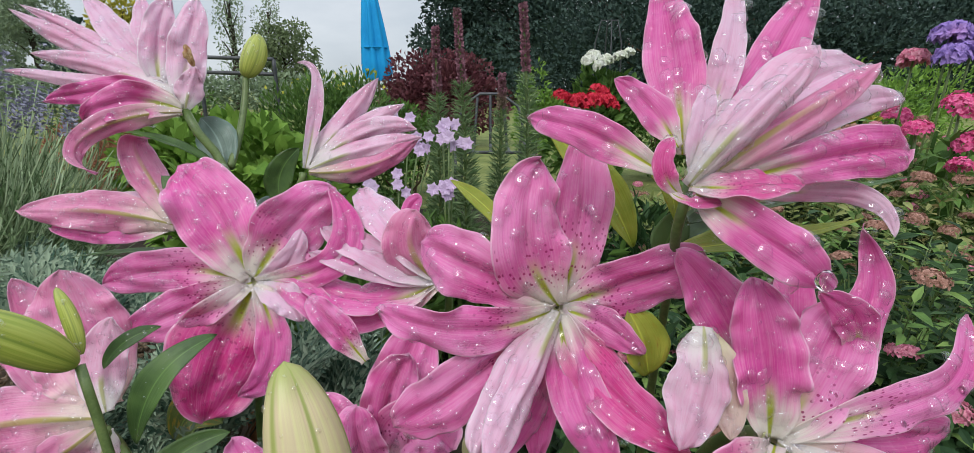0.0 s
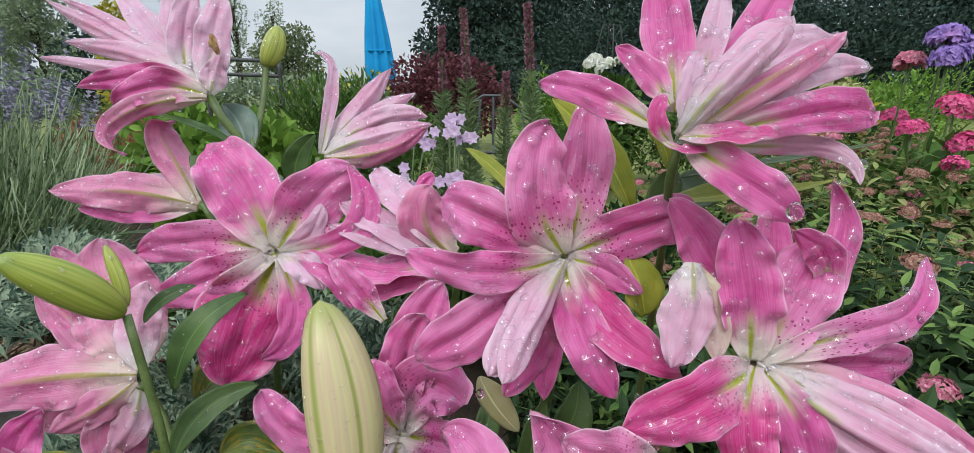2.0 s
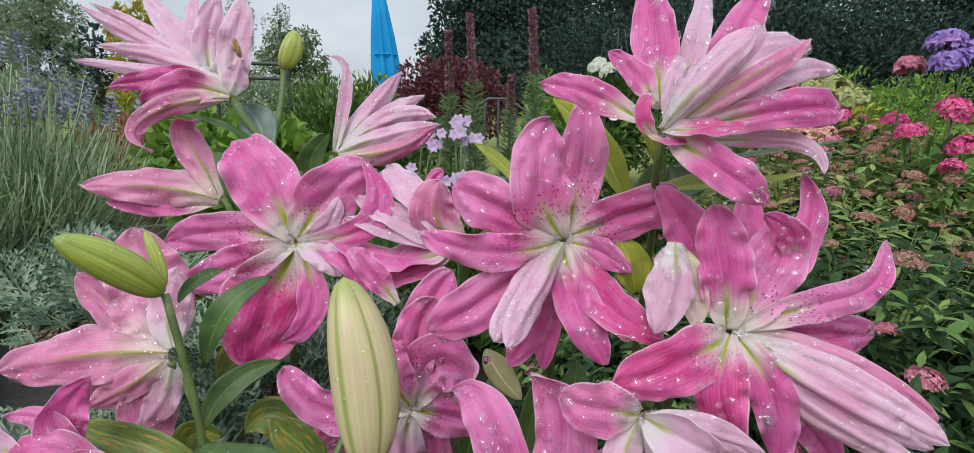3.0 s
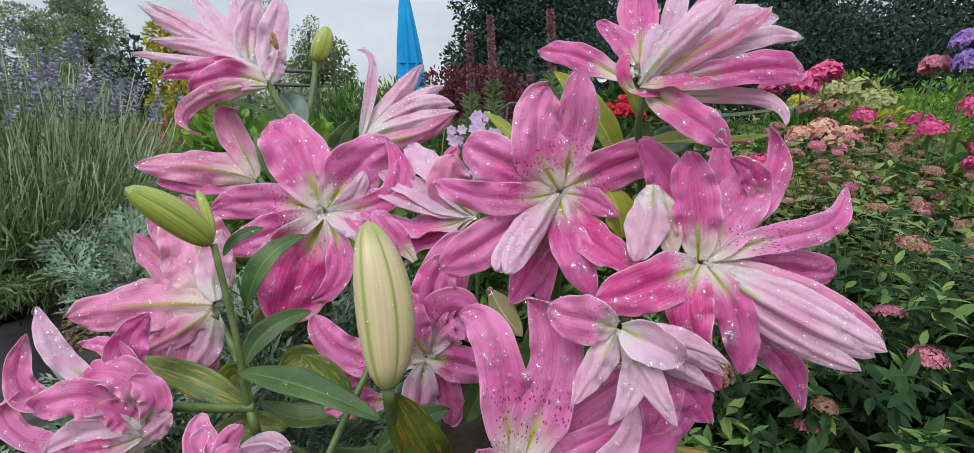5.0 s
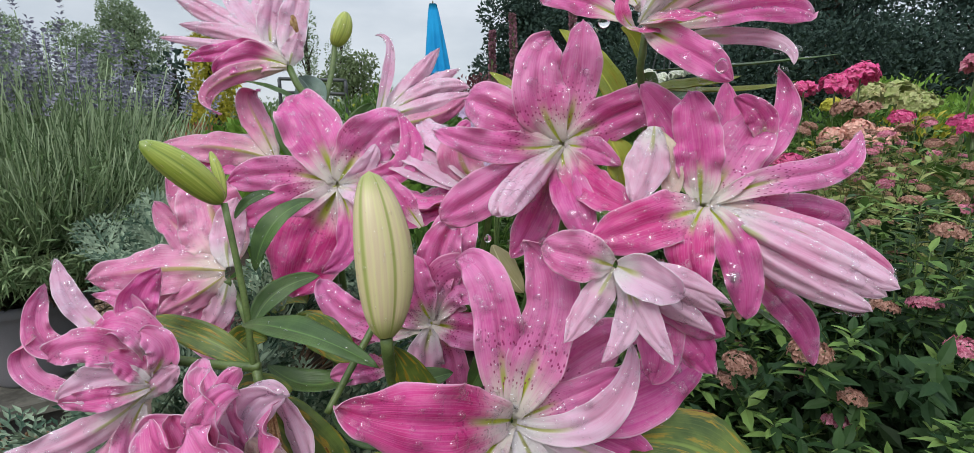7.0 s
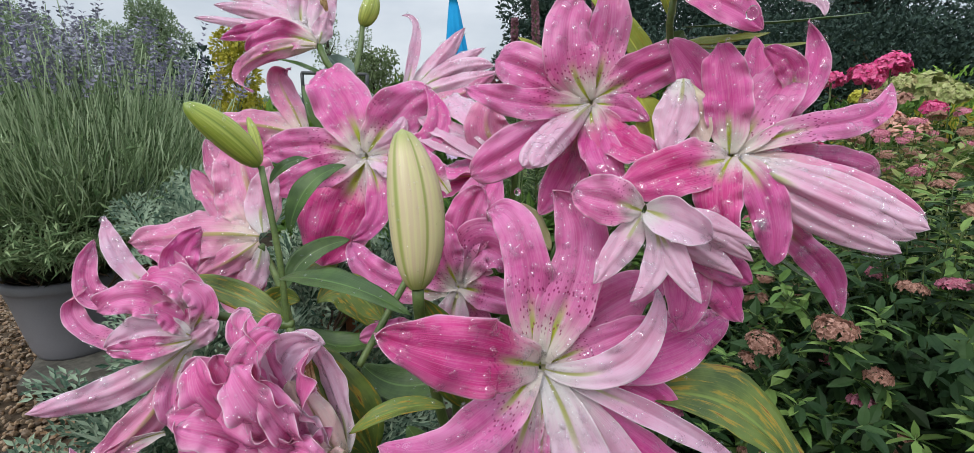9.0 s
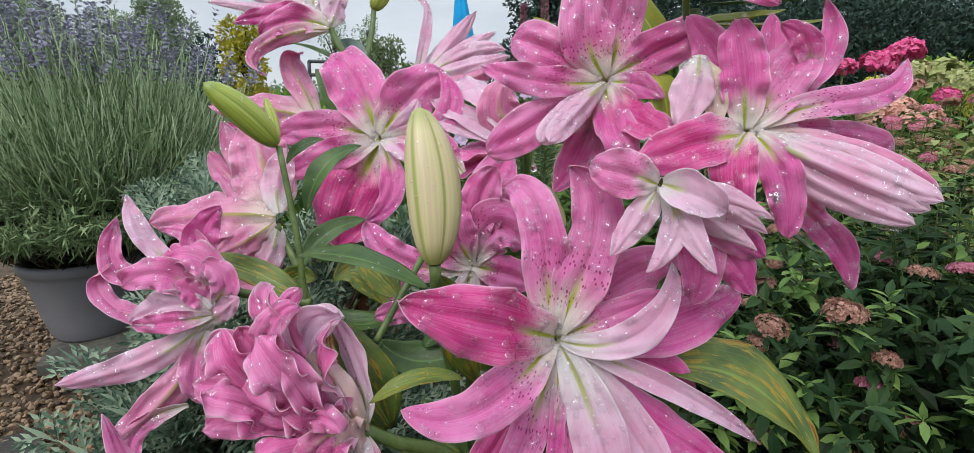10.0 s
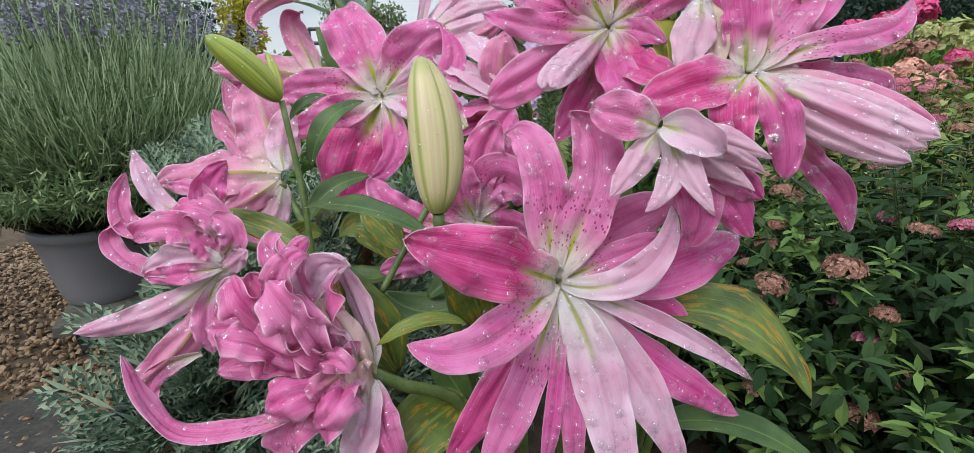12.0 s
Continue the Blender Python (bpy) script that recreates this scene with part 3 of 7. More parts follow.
LIATRIS_LEAF = foliage_material("liatris_leaf", (0.10, 0.17, 0.07), (0.22, 0.30, 0.15), (0.15, 0.22, 0.09))
LIATRIS_BUD = foliage_material("liatris_bud", (0.20, 0.10, 0.12), (0.34, 0.16, 0.21), (0.20, 0.20, 0.10))
GREEN_MID = foliage_material("mid_green_leaf", (0.045, 0.10, 0.022), (0.11, 0.20, 0.045), (0.08, 0.14, 0.03))
GREEN_BRIGHT = foliage_material("bright_green_leaf", (0.10, 0.20, 0.03), (0.20, 0.33, 0.06), (0.13, 0.24, 0.04))
GREEN_DARK = foliage_material("dark_tree_leaf", (0.026, 0.047, 0.040), (0.058, 0.090, 0.074), (0.040, 0.066, 0.054), 0.9, 0.1, 0.08)
GREEN_TREE = foliage_material("tree_leaf", (0.16, 0.22, 0.14), (0.28, 0.35, 0.22), (0.20, 0.26, 0.17))
WILLOW = foliage_material("willow_leaf", (0.10, 0.14, 0.065), (0.19, 0.24, 0.12), (0.13, 0.17, 0.08))
GOLD = foliage_material("golden_leaf", (0.28, 0.26, 0.03), (0.46, 0.40, 0.06), (0.30, 0.30, 0.05))
SMOKE = foliage_material("purple_smoke_leaf", (0.085, 0.025, 0.035), (0.17, 0.06, 0.07), (0.12, 0.05, 0.05))

# ---- ground ----


def sheet(name, corners, z, mat, label, category, cuts=1):
    v = [(x, y, z) for x, y in corners]
    ob = new(name, mesh_of(name, v, [tuple(range(len(v)))], mat, False))
    return tagged(ob, label, category, kind="structure")


_ring = [(900 * math.cos(a), 900 * math.sin(a)) for a in np.linspace(0, 2 * math.pi, 48, endpoint=False)]
sheet("ground", _ring, 0.0, GRASS, "garden lawn of short yellowish-green grass", "lawn")
sheet("flower_bed", [(-0.72, -1.5), (2.9, -1.5), (2.9, 3.0), (-0.3, 3.2), (-3.2, 3.0), (-2.6, 1.7), (-0.72, 1.3)], 0.004, SOIL, "dark soil of a planted garden bed", "soil")
sheet("gravel_path", [(-3.0, -1.5), (-0.72, -1.5), (-0.72, 1.3), (-2.6, 1.7), (-3.0, 1.7)], 0.005, GRIT, "gravel path of small brown and buff stones", "path")


def leaves(pos, way, up, size, width=0.35, droop=0.15, full=False):
    """Folded leaves in one mesh: pos, way, up are arrays; size the lengths."""
    n = len(pos)
    way = unit(way)
    side = unit(np.cross(way, up))
    nor = np.cross(side, way)
    L = np.asarray(size).reshape(-1, 1) * np.ones((n, 1))
    W = L * width * 0.5
    base, tip = pos, pos + way * L - nor * L * droop
    mid = pos + way * L * 0.5
    a = pos + way * L * 0.45 + side * W + nor * W * 0.35
    b = pos + way * L * 0.45 - side * W + nor * W * 0.35
    v = np.stack([base, a, tip, b, mid], 1).reshape(-1, 3)
    if full:
        l1 = pos + way * L * 0.28 + side * W * 0.86 + nor * W * 0.3
        r1 = pos + way * L * 0.28 - side * W * 0.86 + nor * W * 0.3
        l2 = pos + way * L * 0.64 + side * W * 0.80 + nor * (W * 0.25 - L * droop * 0.35)
        r2 = pos + way * L * 0.64 - side * W * 0.80 + nor * (W * 0.25 - L * droop * 0.35)
        m1, m2 = pos + way * L * 0.28, pos + way * L * 0.64 - nor * L * droop * 0.35
        v = np.stack([base, l1, l2, tip, r2, r1, m1, m2], 1).reshape(-1, 3)
        i = np.arange(n)[:, None] * 8
        f = np.concatenate([i + [0, 6, 1], i + [2, 7, 3], i + [0, 5, 6], i + [4, 3, 7]], 0).tolist()
        return v, f + np.concatenate([i + [1, 6, 7, 2], i + [6, 5, 4, 7]], 0).tolist()
    i = np.arange(n)[:, None] * 5
    f = np.concatenate([i + [0, 4, 1], i + [1, 4, 2], i + [0, 3, 4], i + [3, 2, 4]], 0)
    return v, f.tolist()


def random_dirs(n, r, up=0.0):
    d = unit(r.normal(size=(n, 3)))
    d[:, 2] += up
    return unit(d)


def blobs(centres, radii, n, r, shell=0.55):
    """Points in the outer part of several ellipsoids, and the way out."""
    c, q = np.asarray(centres, float), np.asarray(radii, float)
    k = r.choice(len(c), n, p=(q.prod(1) ** 0.667) / (q.prod(1) ** 0.667).sum())
    d = unit(r.normal(size=(n, 3)))
    rad = (shell + (1 - shell) * r.random(n) ** 0.6)[:, None]
    return c[k] + d * q[k] * rad, d


def shrub(name, label, base, spread, height, count, size, mat, seed, lumps=9, stems=7, width=0.4, category="shrub", low=0.12, up=0.35, group=""):
    """A leafy shrub of several lumps, with stems from the ground."""
    r = np.random.default_rng(seed)
    base = np.array(base, float)
    thing = root(name, tuple(base), label, category, group)
    cs, rs, items = [], [], []
    for i in range(lumps):
        a, d = r.uniform(0, 6.28), math.sqrt(r.random()) * 0.62
        h = height * r.uniform(0.35, 0.74) * (1 - 0.35 * d)
        cs.append(base + (math.cos(a) * d * spread[0], math.sin(a) * d * spread[1], max(h, low * height + 0.05)))
        q = r.uniform(0.38, 0.58)
        rs.append((spread[0] * q, spread[1] * q, height * r.uniform(0.24, 0.34)))
    for i in range(stems):
        c = cs[i % lumps]
        items.append(tube([base + r.normal(size=3) * (0.06 * spread[0], 0.06 * spread[1], 0), (base + c) / 2 + r.normal(size=3) * 0.04 * height, c], 0.012 * height, 5, 8, 0.5))
    v, f = merge(items)
    v[:, 2] = np.maximum(v[:, 2], base[2])
    part("stems", mesh_of("stems", v, f, WOOD_STEM), thing, kind="stuff")
    p, d = blobs(cs, rs, count, r)
    p[:, 2] = np.maximum(p[:, 2], base[2] + 0.02)
    w = unit(d + random_dirs(count, r) * 0.8 + (0, 0, up))
    v, f = leaves(p, w, random_dirs(count, r, 1.0), size * r.uniform(0.6, 1.25, count), width, 0.15, count < 3000)
    part("foliage", mesh_of("foliage", v, f, mat, False), thing, kind="stuff")
    return thing, np.array(cs), np.array(rs)


def floret_mesh(name, mat, count, radius, flat, size, seed, petals=True):
    """A head of many small flowers, seated at its own origin."""
    r = np.random.default_rng(seed)
    d = random_dirs(count, r)
    d[:, 2] = np.abs(d[:, 2]) * 0.9 + 0.05 * r.normal(size=count)
    p = d * radius * r.uniform(0.78, 1.05, (count, 1)) * (1, 1, flat)
    items = []
    for k in range(4 if petals else 2):
        a = unit(np.cross(d, random_dirs(count, r)))
        items.append(leaves(p, a + d * 0.45, d, size * r.uniform(0.75, 1.2, count), 0.8, 0.1))
    return mesh_of(name, *merge(items), mat, False)


def heads(thing, me, places, r, name="flower_head", low=0.75, high=1.25):
    for p in places:
        ob = new(name, me)
        ob.parent = thing
        s = r.uniform(low, high)
        ob.matrix_basis = thing.matrix_world.inverted() @ Matrix.LocRotScale(Vector([float(q) for q in p]), Euler((r.uniform(-0.4, 0.4), r.uniform(-0.4, 0.4), r.uniform(0, 6.28))), (s, s, s))


def tree(label, base, height, spread, count, size, mat, seed, lumps=14, name="tree", crown_low=0.3, slim=1.0, droop=0.0, group=""):
    r = np.random.default_rng(seed)
    base = np.array(base, float)
    thing = root(name, tuple(base), label, "tree", group)
    items = [tube([base, base + (0.02 * height, 0, 0.4 * height), base + (0, 0.01 * height, 0.85 * height)], 0.028 * height, 8, 10, 0.25)]
    cs, rs = [], []
    for i in range(lumps):
        h = crown_low + (0.93 - crown_low) * (i + 0.5) / lumps
        a = i * 2.4 + r.uniform(-0.4, 0.4)
        d = spread * (1 - ((h - crown_low) / (1 - crown_low)) ** 2 * 0.75) * r.uniform(0.35, 0.75) * slim
        c = base + (math.cos(a) * d, math.sin(a) * d, h * height)
        q = r.uniform(0.26, 0.42)
        cs.append(c)
        rs.append((spread * q * slim, spread * q * slim, height * r.uniform(0.09, 0.15)))
        s = base + (0, 0, height * h * 0.75)
        items.append(tube([s, (s + c) / 2 + (0, 0, 0.02 * height), c], 0.009 * height, 5, 7, 0.4))
    part("trunk", mesh_of("trunk", *merge(items), BARK), thing)
    p, d = blobs(cs, rs, count, r, 0.35)
    w = unit(d + random_dirs(count, r) + (0, 0, 0.2 - droop))
    part("crown", mesh_of("crown", *leaves(p, w, random_dirs(count, r, 0.8), size * r.uniform(0.6, 1.3, count), 0.55), mat, False), thing, kind="stuff")
    return thing


# ---- far trees round the garden ----
for i, (x, y, h, s, n, m) in enumerate([
        (1.2, 24, 11, 4.5, 9000, GREEN_DARK), (-1.2, 25, 10.5, 3.0, 7000, GREEN_DARK), (6.5, 27, 13, 5.0, 9000, GREEN_DARK), (12, 25, 13, 5.0, 9000, GREEN_DARK),
        (17, 23, 12, 4.5, 8000, GREEN_DARK), (22, 21, 12, 4.8, 8000, GREEN_DARK), (27, 18, 12, 5.0, 7000, GREEN_DARK),
        (9.5, 32, 15, 5.5, 7000, GREEN_DARK), (3.0, 31, 13, 5.0, 7000, GREEN_DARK), (15.5, 31, 15, 5.5, 7000, GREEN_DARK), (30, 11, 12, 5.0, 6000, GREEN_DARK), (19.5, 20.0, 11, 4.0, 7000, GREEN_DARK), (24.5, 18.5, 11, 4.0, 7000, GREEN_DARK)]):
    tree("tall dark green broadleaf tree in a dense tree belt", (x, y, 0), h * 0.62, s, int(n * 1.8), 0.22, m, 40 + i, 20, crown_low=0.08, group="dark tree belt")
for i, (x, y, h, s) in enumerate([(-24.6, 26, 5.6, 3.3), (-20.4, 24, 6.3, 2.2), (-26, 20, 6.2, 3.4), (-28, 14, 5.8, 3.6), (-32, 27, 7.0, 3.5)]):
    tree("rounded green tree at the garden's edge", (x, y, 0), h, s, 17000, 0.14, GREEN_TREE, 60 + i, 16, crown_low=0.05, group="edge trees")
for i, (x, y, h, s) in enumerate([(-10.0, 21, 4.9, 0.9), (-8.9, 22, 4.5, 0.9)]):
    tree("slim open tree with sparse leaves", (x, y, 0), h, s, 1500, 0.11, GREEN_TREE, 70 + i, 12, crown_low=0.3)
tree("pale drooping willow with thin hanging twigs", (-7.3, 19, 0), 3.1, 1.5, 5000, 0.14, WILLOW, 75, 14, name="willow_tree", crown_low=0.25, droop=0.9)
tree("golden yellow upright conifer", (-5.754, 8.418, 0.215)[:2] + (0,), 2.15, 0.55, 3500, 0.09, GOLD, 77, 14, name="golden_conifer", crown_low=0.1)
tree("dark thin shrub with bare twigs", (-6.771, 8.820, 0.187)[:2] + (0,), 1.9, 0.5, 700, 0.10, GREEN_DARK, 78, 12, name="bare_shrub", crown_low=0.3)

# ---- parasol, frame, arch, chair ----


def parasol(base, top, radius, label):
    base, top = np.array(base), np.array(top)
    thing = root("closed_parasol", tuple(base), label, "parasol")
    part("pole", mesh_of("pole", *tube([base, top], 0.022, 10, 4), PALE_WOOD), thing)
    n, k = 14, 48
    s = np.linspace(0, 1, n)
    ang = np.linspace(0, 2 * np.pi, k, endpoint=False)
    low = base + (top - base) * 0.36
    rad = radius * (0.26 + 0.74 * s ** 0.75) * (1 - 0.25 * np.clip((s - 0.9) * 10, 0, 1))
    fold = 1 + 0.16 * np.cos(8 * ang)[None] * np.clip(s * 2, 0, 1)[:, None] + 0.05 * np.cos(3 * ang + 1)[None]
    c = top + s[:, None] * (low - top)
    G = c[:, None] + (rad[:, None] * fold)[..., None] * np.stack([np.cos(ang), np.sin(ang), 0 * ang], -1)
    f = [(i * k + j, i * k + (j + 1) % k, (i + 1) * k + (j + 1) % k, (i + 1) * k + j) for i in range(n - 1) for j in range(k)]
    f += [tuple(range(k))]
    part("canopy", mesh_of("canopy", G.reshape(-1, 3), f, CANVAS), thing, "folded turquoise-blue canvas canopy")
    strap = [c[9] + rad[9] * 1.06 * np.array([math.cos(a), math.sin(a), 0]) for a in np.linspace(0, 2 * math.pi, 16)]
    part("strap", mesh_of("strap", *tube(strap, 0.014, 6, 40), CANVAS), thing)
    part("finial", mesh_of("finial", *tube([top, top + (0, 0, 0.05)], 0.018, 8, 4, 0.5), PALE_WOOD), thing)
    ang = np.linspace(0, 2 * np.pi, 20, endpoint=False)
    disc = [(base[0] + 0.24 * math.cos(a), base[1] + 0.24 * math.sin(a), z) for z in (0.0, 0.06) for a in ang]
    f = [(j, (j + 1) % 20, 20 + (j + 1) % 20, 20 + j) for j in range(20)] + [tuple(range(20, 40))]
    part("base_plate", mesh_of("base_plate", disc, f, STONE, False), thing)


_u, _w = (-1.689, 8.200, 1.059), (-1.848, 8.492, 2.495)
parasol((_u[0] + 0.05, _u[1], 0.0), _w, 0.23, "closed turquoise-blue garden parasol on a wooden pole")


def bar_frame(name, label, category, runs, radius, mat):
    thing = root(name, runs[0][0], label, category)
    for run in runs:
        part("bar", mesh_of("bar", *tube(run, radius, 8, 14), mat), thing)
    return thing


_a, _b = (-2.402, 4.421, 1.012), (-1.773, 4.416, 0.993)
bar_frame("plant_support", "dark metal garden frame with a rounded top rail", "frame", [
    [(_a[0], _a[1], 0.0), _a], [_a, _b], [_b, (_b[0] + 0.02, _b[1], 0.0)], [(_a[0], _a[1], _a[2] - 0.12), (_b[0], _b[1], _b[2] - 0.12)]], 0.016, DARK_METAL)
_a = (1.443, 6.377, 1.357)
bar_frame("garden_arch", "thin dark metal plant arch", "arch", [
    [(_a[0] - 0.16, _a[1], 0.0), (_a[0] - 0.16, _a[1], _a[2] - 0.1), (_a[0] - 0.1, _a[1], _a[2] + 0.18), (_a[0], _a[1], _a[2] + 0.26), (_a[0] + 0.1, _a[1], _a[2] + 0.18), (_a[0] + 0.16, _a[1], _a[2] - 0.1), (_a[0] + 0.16, _a[1], 0.0)],
    [(_a[0], _a[1] - 0.15, 0.0), (_a[0], _a[1] - 0.15, _a[2] - 0.1), (_a[0], _a[1] - 0.1, _a[2] + 0.18), (_a[0], _a[1], _a[2] + 0.26), (_a[0], _a[1] + 0.1, _a[2] + 0.18), (_a[0], _a[1] + 0.15, _a[2] - 0.1), (_a[0], _a[1] + 0.15, 0.0)]], 0.008, DARK_METAL)
_c = (0.021, 2.939, 0.505)
_x, _y = _c[0], _c[1]
bar_frame("garden_chair", "dark wire garden chair on the lawn", "chair", [
    [(_x - 0.18, _y + 0.18, 0), (_x - 0.18, _y + 0.2, 0.42), (_x - 0.2, _y + 0.26, 0.62), (_x, _y + 0.3, 0.74), (_x + 0.2, _y + 0.26, 0.62), (_x + 0.18, _y + 0.2, 0.42), (_x + 0.18, _y + 0.18, 0)],
    [(_x - 0.19, _y - 0.2, 0), (_x - 0.19, _y - 0.2, 0.42), (_x - 0.18, _y + 0.2, 0.42)], [(_x + 0.19, _y - 0.2, 0), (_x + 0.19, _y - 0.2, 0.42), (_x + 0.18, _y + 0.2, 0.42)],
    [(_x - 0.19, _y - 0.2, 0.42), (_x + 0.19, _y - 0.2, 0.42)], [(_x - 0.1, _y - 0.2, 0.42), (_x - 0.1, _y + 0.2, 0.42)], [(_x, _y - 0.2, 0.42), (_x, _y + 0.2, 0.42)], [(_x + 0.1, _y - 0.2, 0.42), (_x + 0.1, _y + 0.2, 0.42)],
    [(_x - 0.1, _y + 0.22, 0.42), (_x - 0.08, _y + 0.28, 0.7)], [(_x, _y + 0.22, 0.42), (_x, _y + 0.3, 0.73)], [(_x + 0.1, _y + 0.22, 0.42), (_x + 0.08, _y + 0.28, 0.7)]], 0.009, DARK_METAL)

# ---- shrubs in the middle distance ----
shrub("smoke_bush", "dense purple-leaved smoke bush", (-0.593, 7.128, 0.298)[:2] + (0,), (0.85, 0.6), 1.45, 9000, 0.07, SMOKE, 101, 12, width=0.7)
_t, _c, _r = shrub("yellow_flowering_shrub", "dense green shrub with small yellow flowers", (-0.869, 2.953, 0.557)[:2] + (0,), (0.42, 0.35), 0.95, 9000, 0.05, GREEN_MID, 102, 14, width=0.28, up=0.9)
_p, _d = blobs(_c + (0, 0, 0.03), _r, 500, rng, 0.95)
_p = _p[_p[:, 2] > 0.72][:200]
part("small_flowers", mesh_of("small_flowers", *leaves(_p, random_dirs(len(_p), rng, 1.0), random_dirs(len(_p), rng), 0.022, 0.9), YELLOW_BIT, False), _t, "tiny yellow flowers", "stuff")
shrub("leafy_plant", "bright green leafy plant with lobed leaves", (-0.825, 1.743, 0.484)[:2] + (0,), (0.32, 0.30), 0.70, 1900, 0.075, GREEN_BRIGHT, 103, 12, width=0.75)
shrub("leafy_plant", "bright green leafy plant with lobed leaves", (-1.337, 2.421, 0.503)[:2] + (0,), (0.38, 0.30), 0.78, 1800, 0.075, GREEN_BRIGHT, 104, 12, width=0.75)
shrub("green_shrub", "mid-green leafy garden shrub", (-0.548, 3.632, 0.385)[:2] + (0,), (0.5, 0.4), 0.80, 4000, 0.05, GREEN_MID, 105)
shrub("green_shrub", "mid-green leafy garden shrub", (0.528, 5.123, 0.543)[:2] + (0,), (0.28, 0.3), 1.05, 3000, 0.05, GREEN_BRIGHT, 106)
shrub("green_shrub", "mid-green leafy garden shrub", (-3.005, 4.583, 0.456)[:2] + (0,), (0.8, 0.5), 0.85, 4000, 0.05, GREEN_MID, 107)
shrub("dry_grass_clump", "clump of dry buff stems and leaves", (-2.123, 2.999, 0.592)[:2] + (0,), (0.6, 0.35), 0.72, 3500, 0.06, RED_FOLIAGE, 108, width=0.2, up=1.2)
shrub("dark_hedge", "dark clipped hedge beneath tall trees", (10.5, 17.5, 0), (11.0, 1.2), 4.4, 24000, 0.17, GREEN_DARK, 109, 40, 14, width=0.6, category="hedge")
shrub("green_hedge", "loose green hedge along the garden", (-11.0, 16.0, 0), (9.0, 1.0), 1.5, 12000, 0.14, GREEN_TREE, 110, 26, 12, width=0.6, category="hedge")
for i, (p, s, h, m) in enumerate([((1.578, 4.330, 0.674), 0.5, 0.85, GREEN_MID), ((1.945, 3.506, 0.686), 0.5, 0.85, GREEN_MID), ((3.478, 4.787, 0.831), 0.7, 1.05, GREEN_MID), ((1.742, 2.664, 0.637), 0.45, 0.72, SPIREA), ((2.739, 3.841, 0.635), 0.6, 1.0, GREEN_BRIGHT), ((4.220, 5.459, 0.748), 0.8, 1.3, GREEN_BRIGHT), ((2.632, 4.138, 0.632), 0.32, 1.12, GREEN_BRIGHT), ((2.1, 3.3, 0.600), 0.5, 0.78, GOLD)]):
    shrub("garden_shrub", "green border shrub in the middle distance", p[:2] + (0,), (s, s * 0.8), h, 3200, 0.055, m, 120 + i, group="border shrubs")

_r = np.random.default_rng(31)
_t, _c, _q = shrub("white_hydrangea", "hydrangea with round white flower heads", (0.962, 4.137, 0.724)[:2] + (0,), (0.3, 0.28), 1.12, 1800, 0.09, GREEN_MID, 130, 8, width=0.6, category="hydrangea")
heads(_t, floret_mesh("white_head", WHITE_FLORET, 70, 0.05, 0.75, 0.03, 1), [(0.765, 3.993, 0.960), (0.838, 3.931, 0.921), (0.891, 3.993, 0.960), (0.998, 4.000, 0.987), (1.077, 4.060, 1.017), (0.819, 4.108, 1.002)], _r, low=0.7, high=1.0)
_t, _c, _q = shrub("red_flowering_plant", "low plant with bright red flower heads", (0.630, 3.462, 0.525)[:2] + (0,), (0.26, 0.22), 0.72, 1500, 0.06, GREEN_MID, 131, 8, width=0.6, category="flower")
heads(_t, floret_mesh("red_head", RED_FLORET, 60, 0.06, 0.7, 0.03, 2), [(0.490, 3.405, 0.696), (0.573, 3.296, 0.678), (0.693, 3.402, 0.688), (0.774, 3.397, 0.668), (0.632, 3.287, 0.644), (0.755, 3.516, 0.727), (0.814, 3.390, 0.641)], _r, low=0.7, high=1.1)
_t, _c, _q = shrub("purple_hydrangea", "hydrangea with purple flower heads on bare stalks", (1.613, 1.765, 0.567)[:2] + (0,), (0.28, 0.28), 0.62, 700, 0.11, GREEN_MID, 132, 8, width=0.6, category="hydrangea")
_h = [(1.521, 1.737, 0.847), (1.579, 1.828, 0.917), (1.558, 1.944, 0.847), (1.630, 1.796, 0.874)]
heads(_t, floret_mesh("purple_head", PURPLE_FLORET, 130, 0.054, 0.8, 0.026, 3), _h[:2] + _h[3:], _r, low=0.85, high=1.05)
heads(_t, floret_mesh("faded_pink_head", PINK_FLORET, 90, 0.045, 0.8, 0.024, 4), _h[2:3], _r)
for p in _h:
    part("stalk", mesh_of("stalk", *tube([(p[0] - 0.02, p[1] + 0.02, 0.2), (p[0] - 0.01, p[1], p[2] - 0.2), p], 0.004, 6, 8), STEM), _t)


# ---- liatris and bellflowers ----


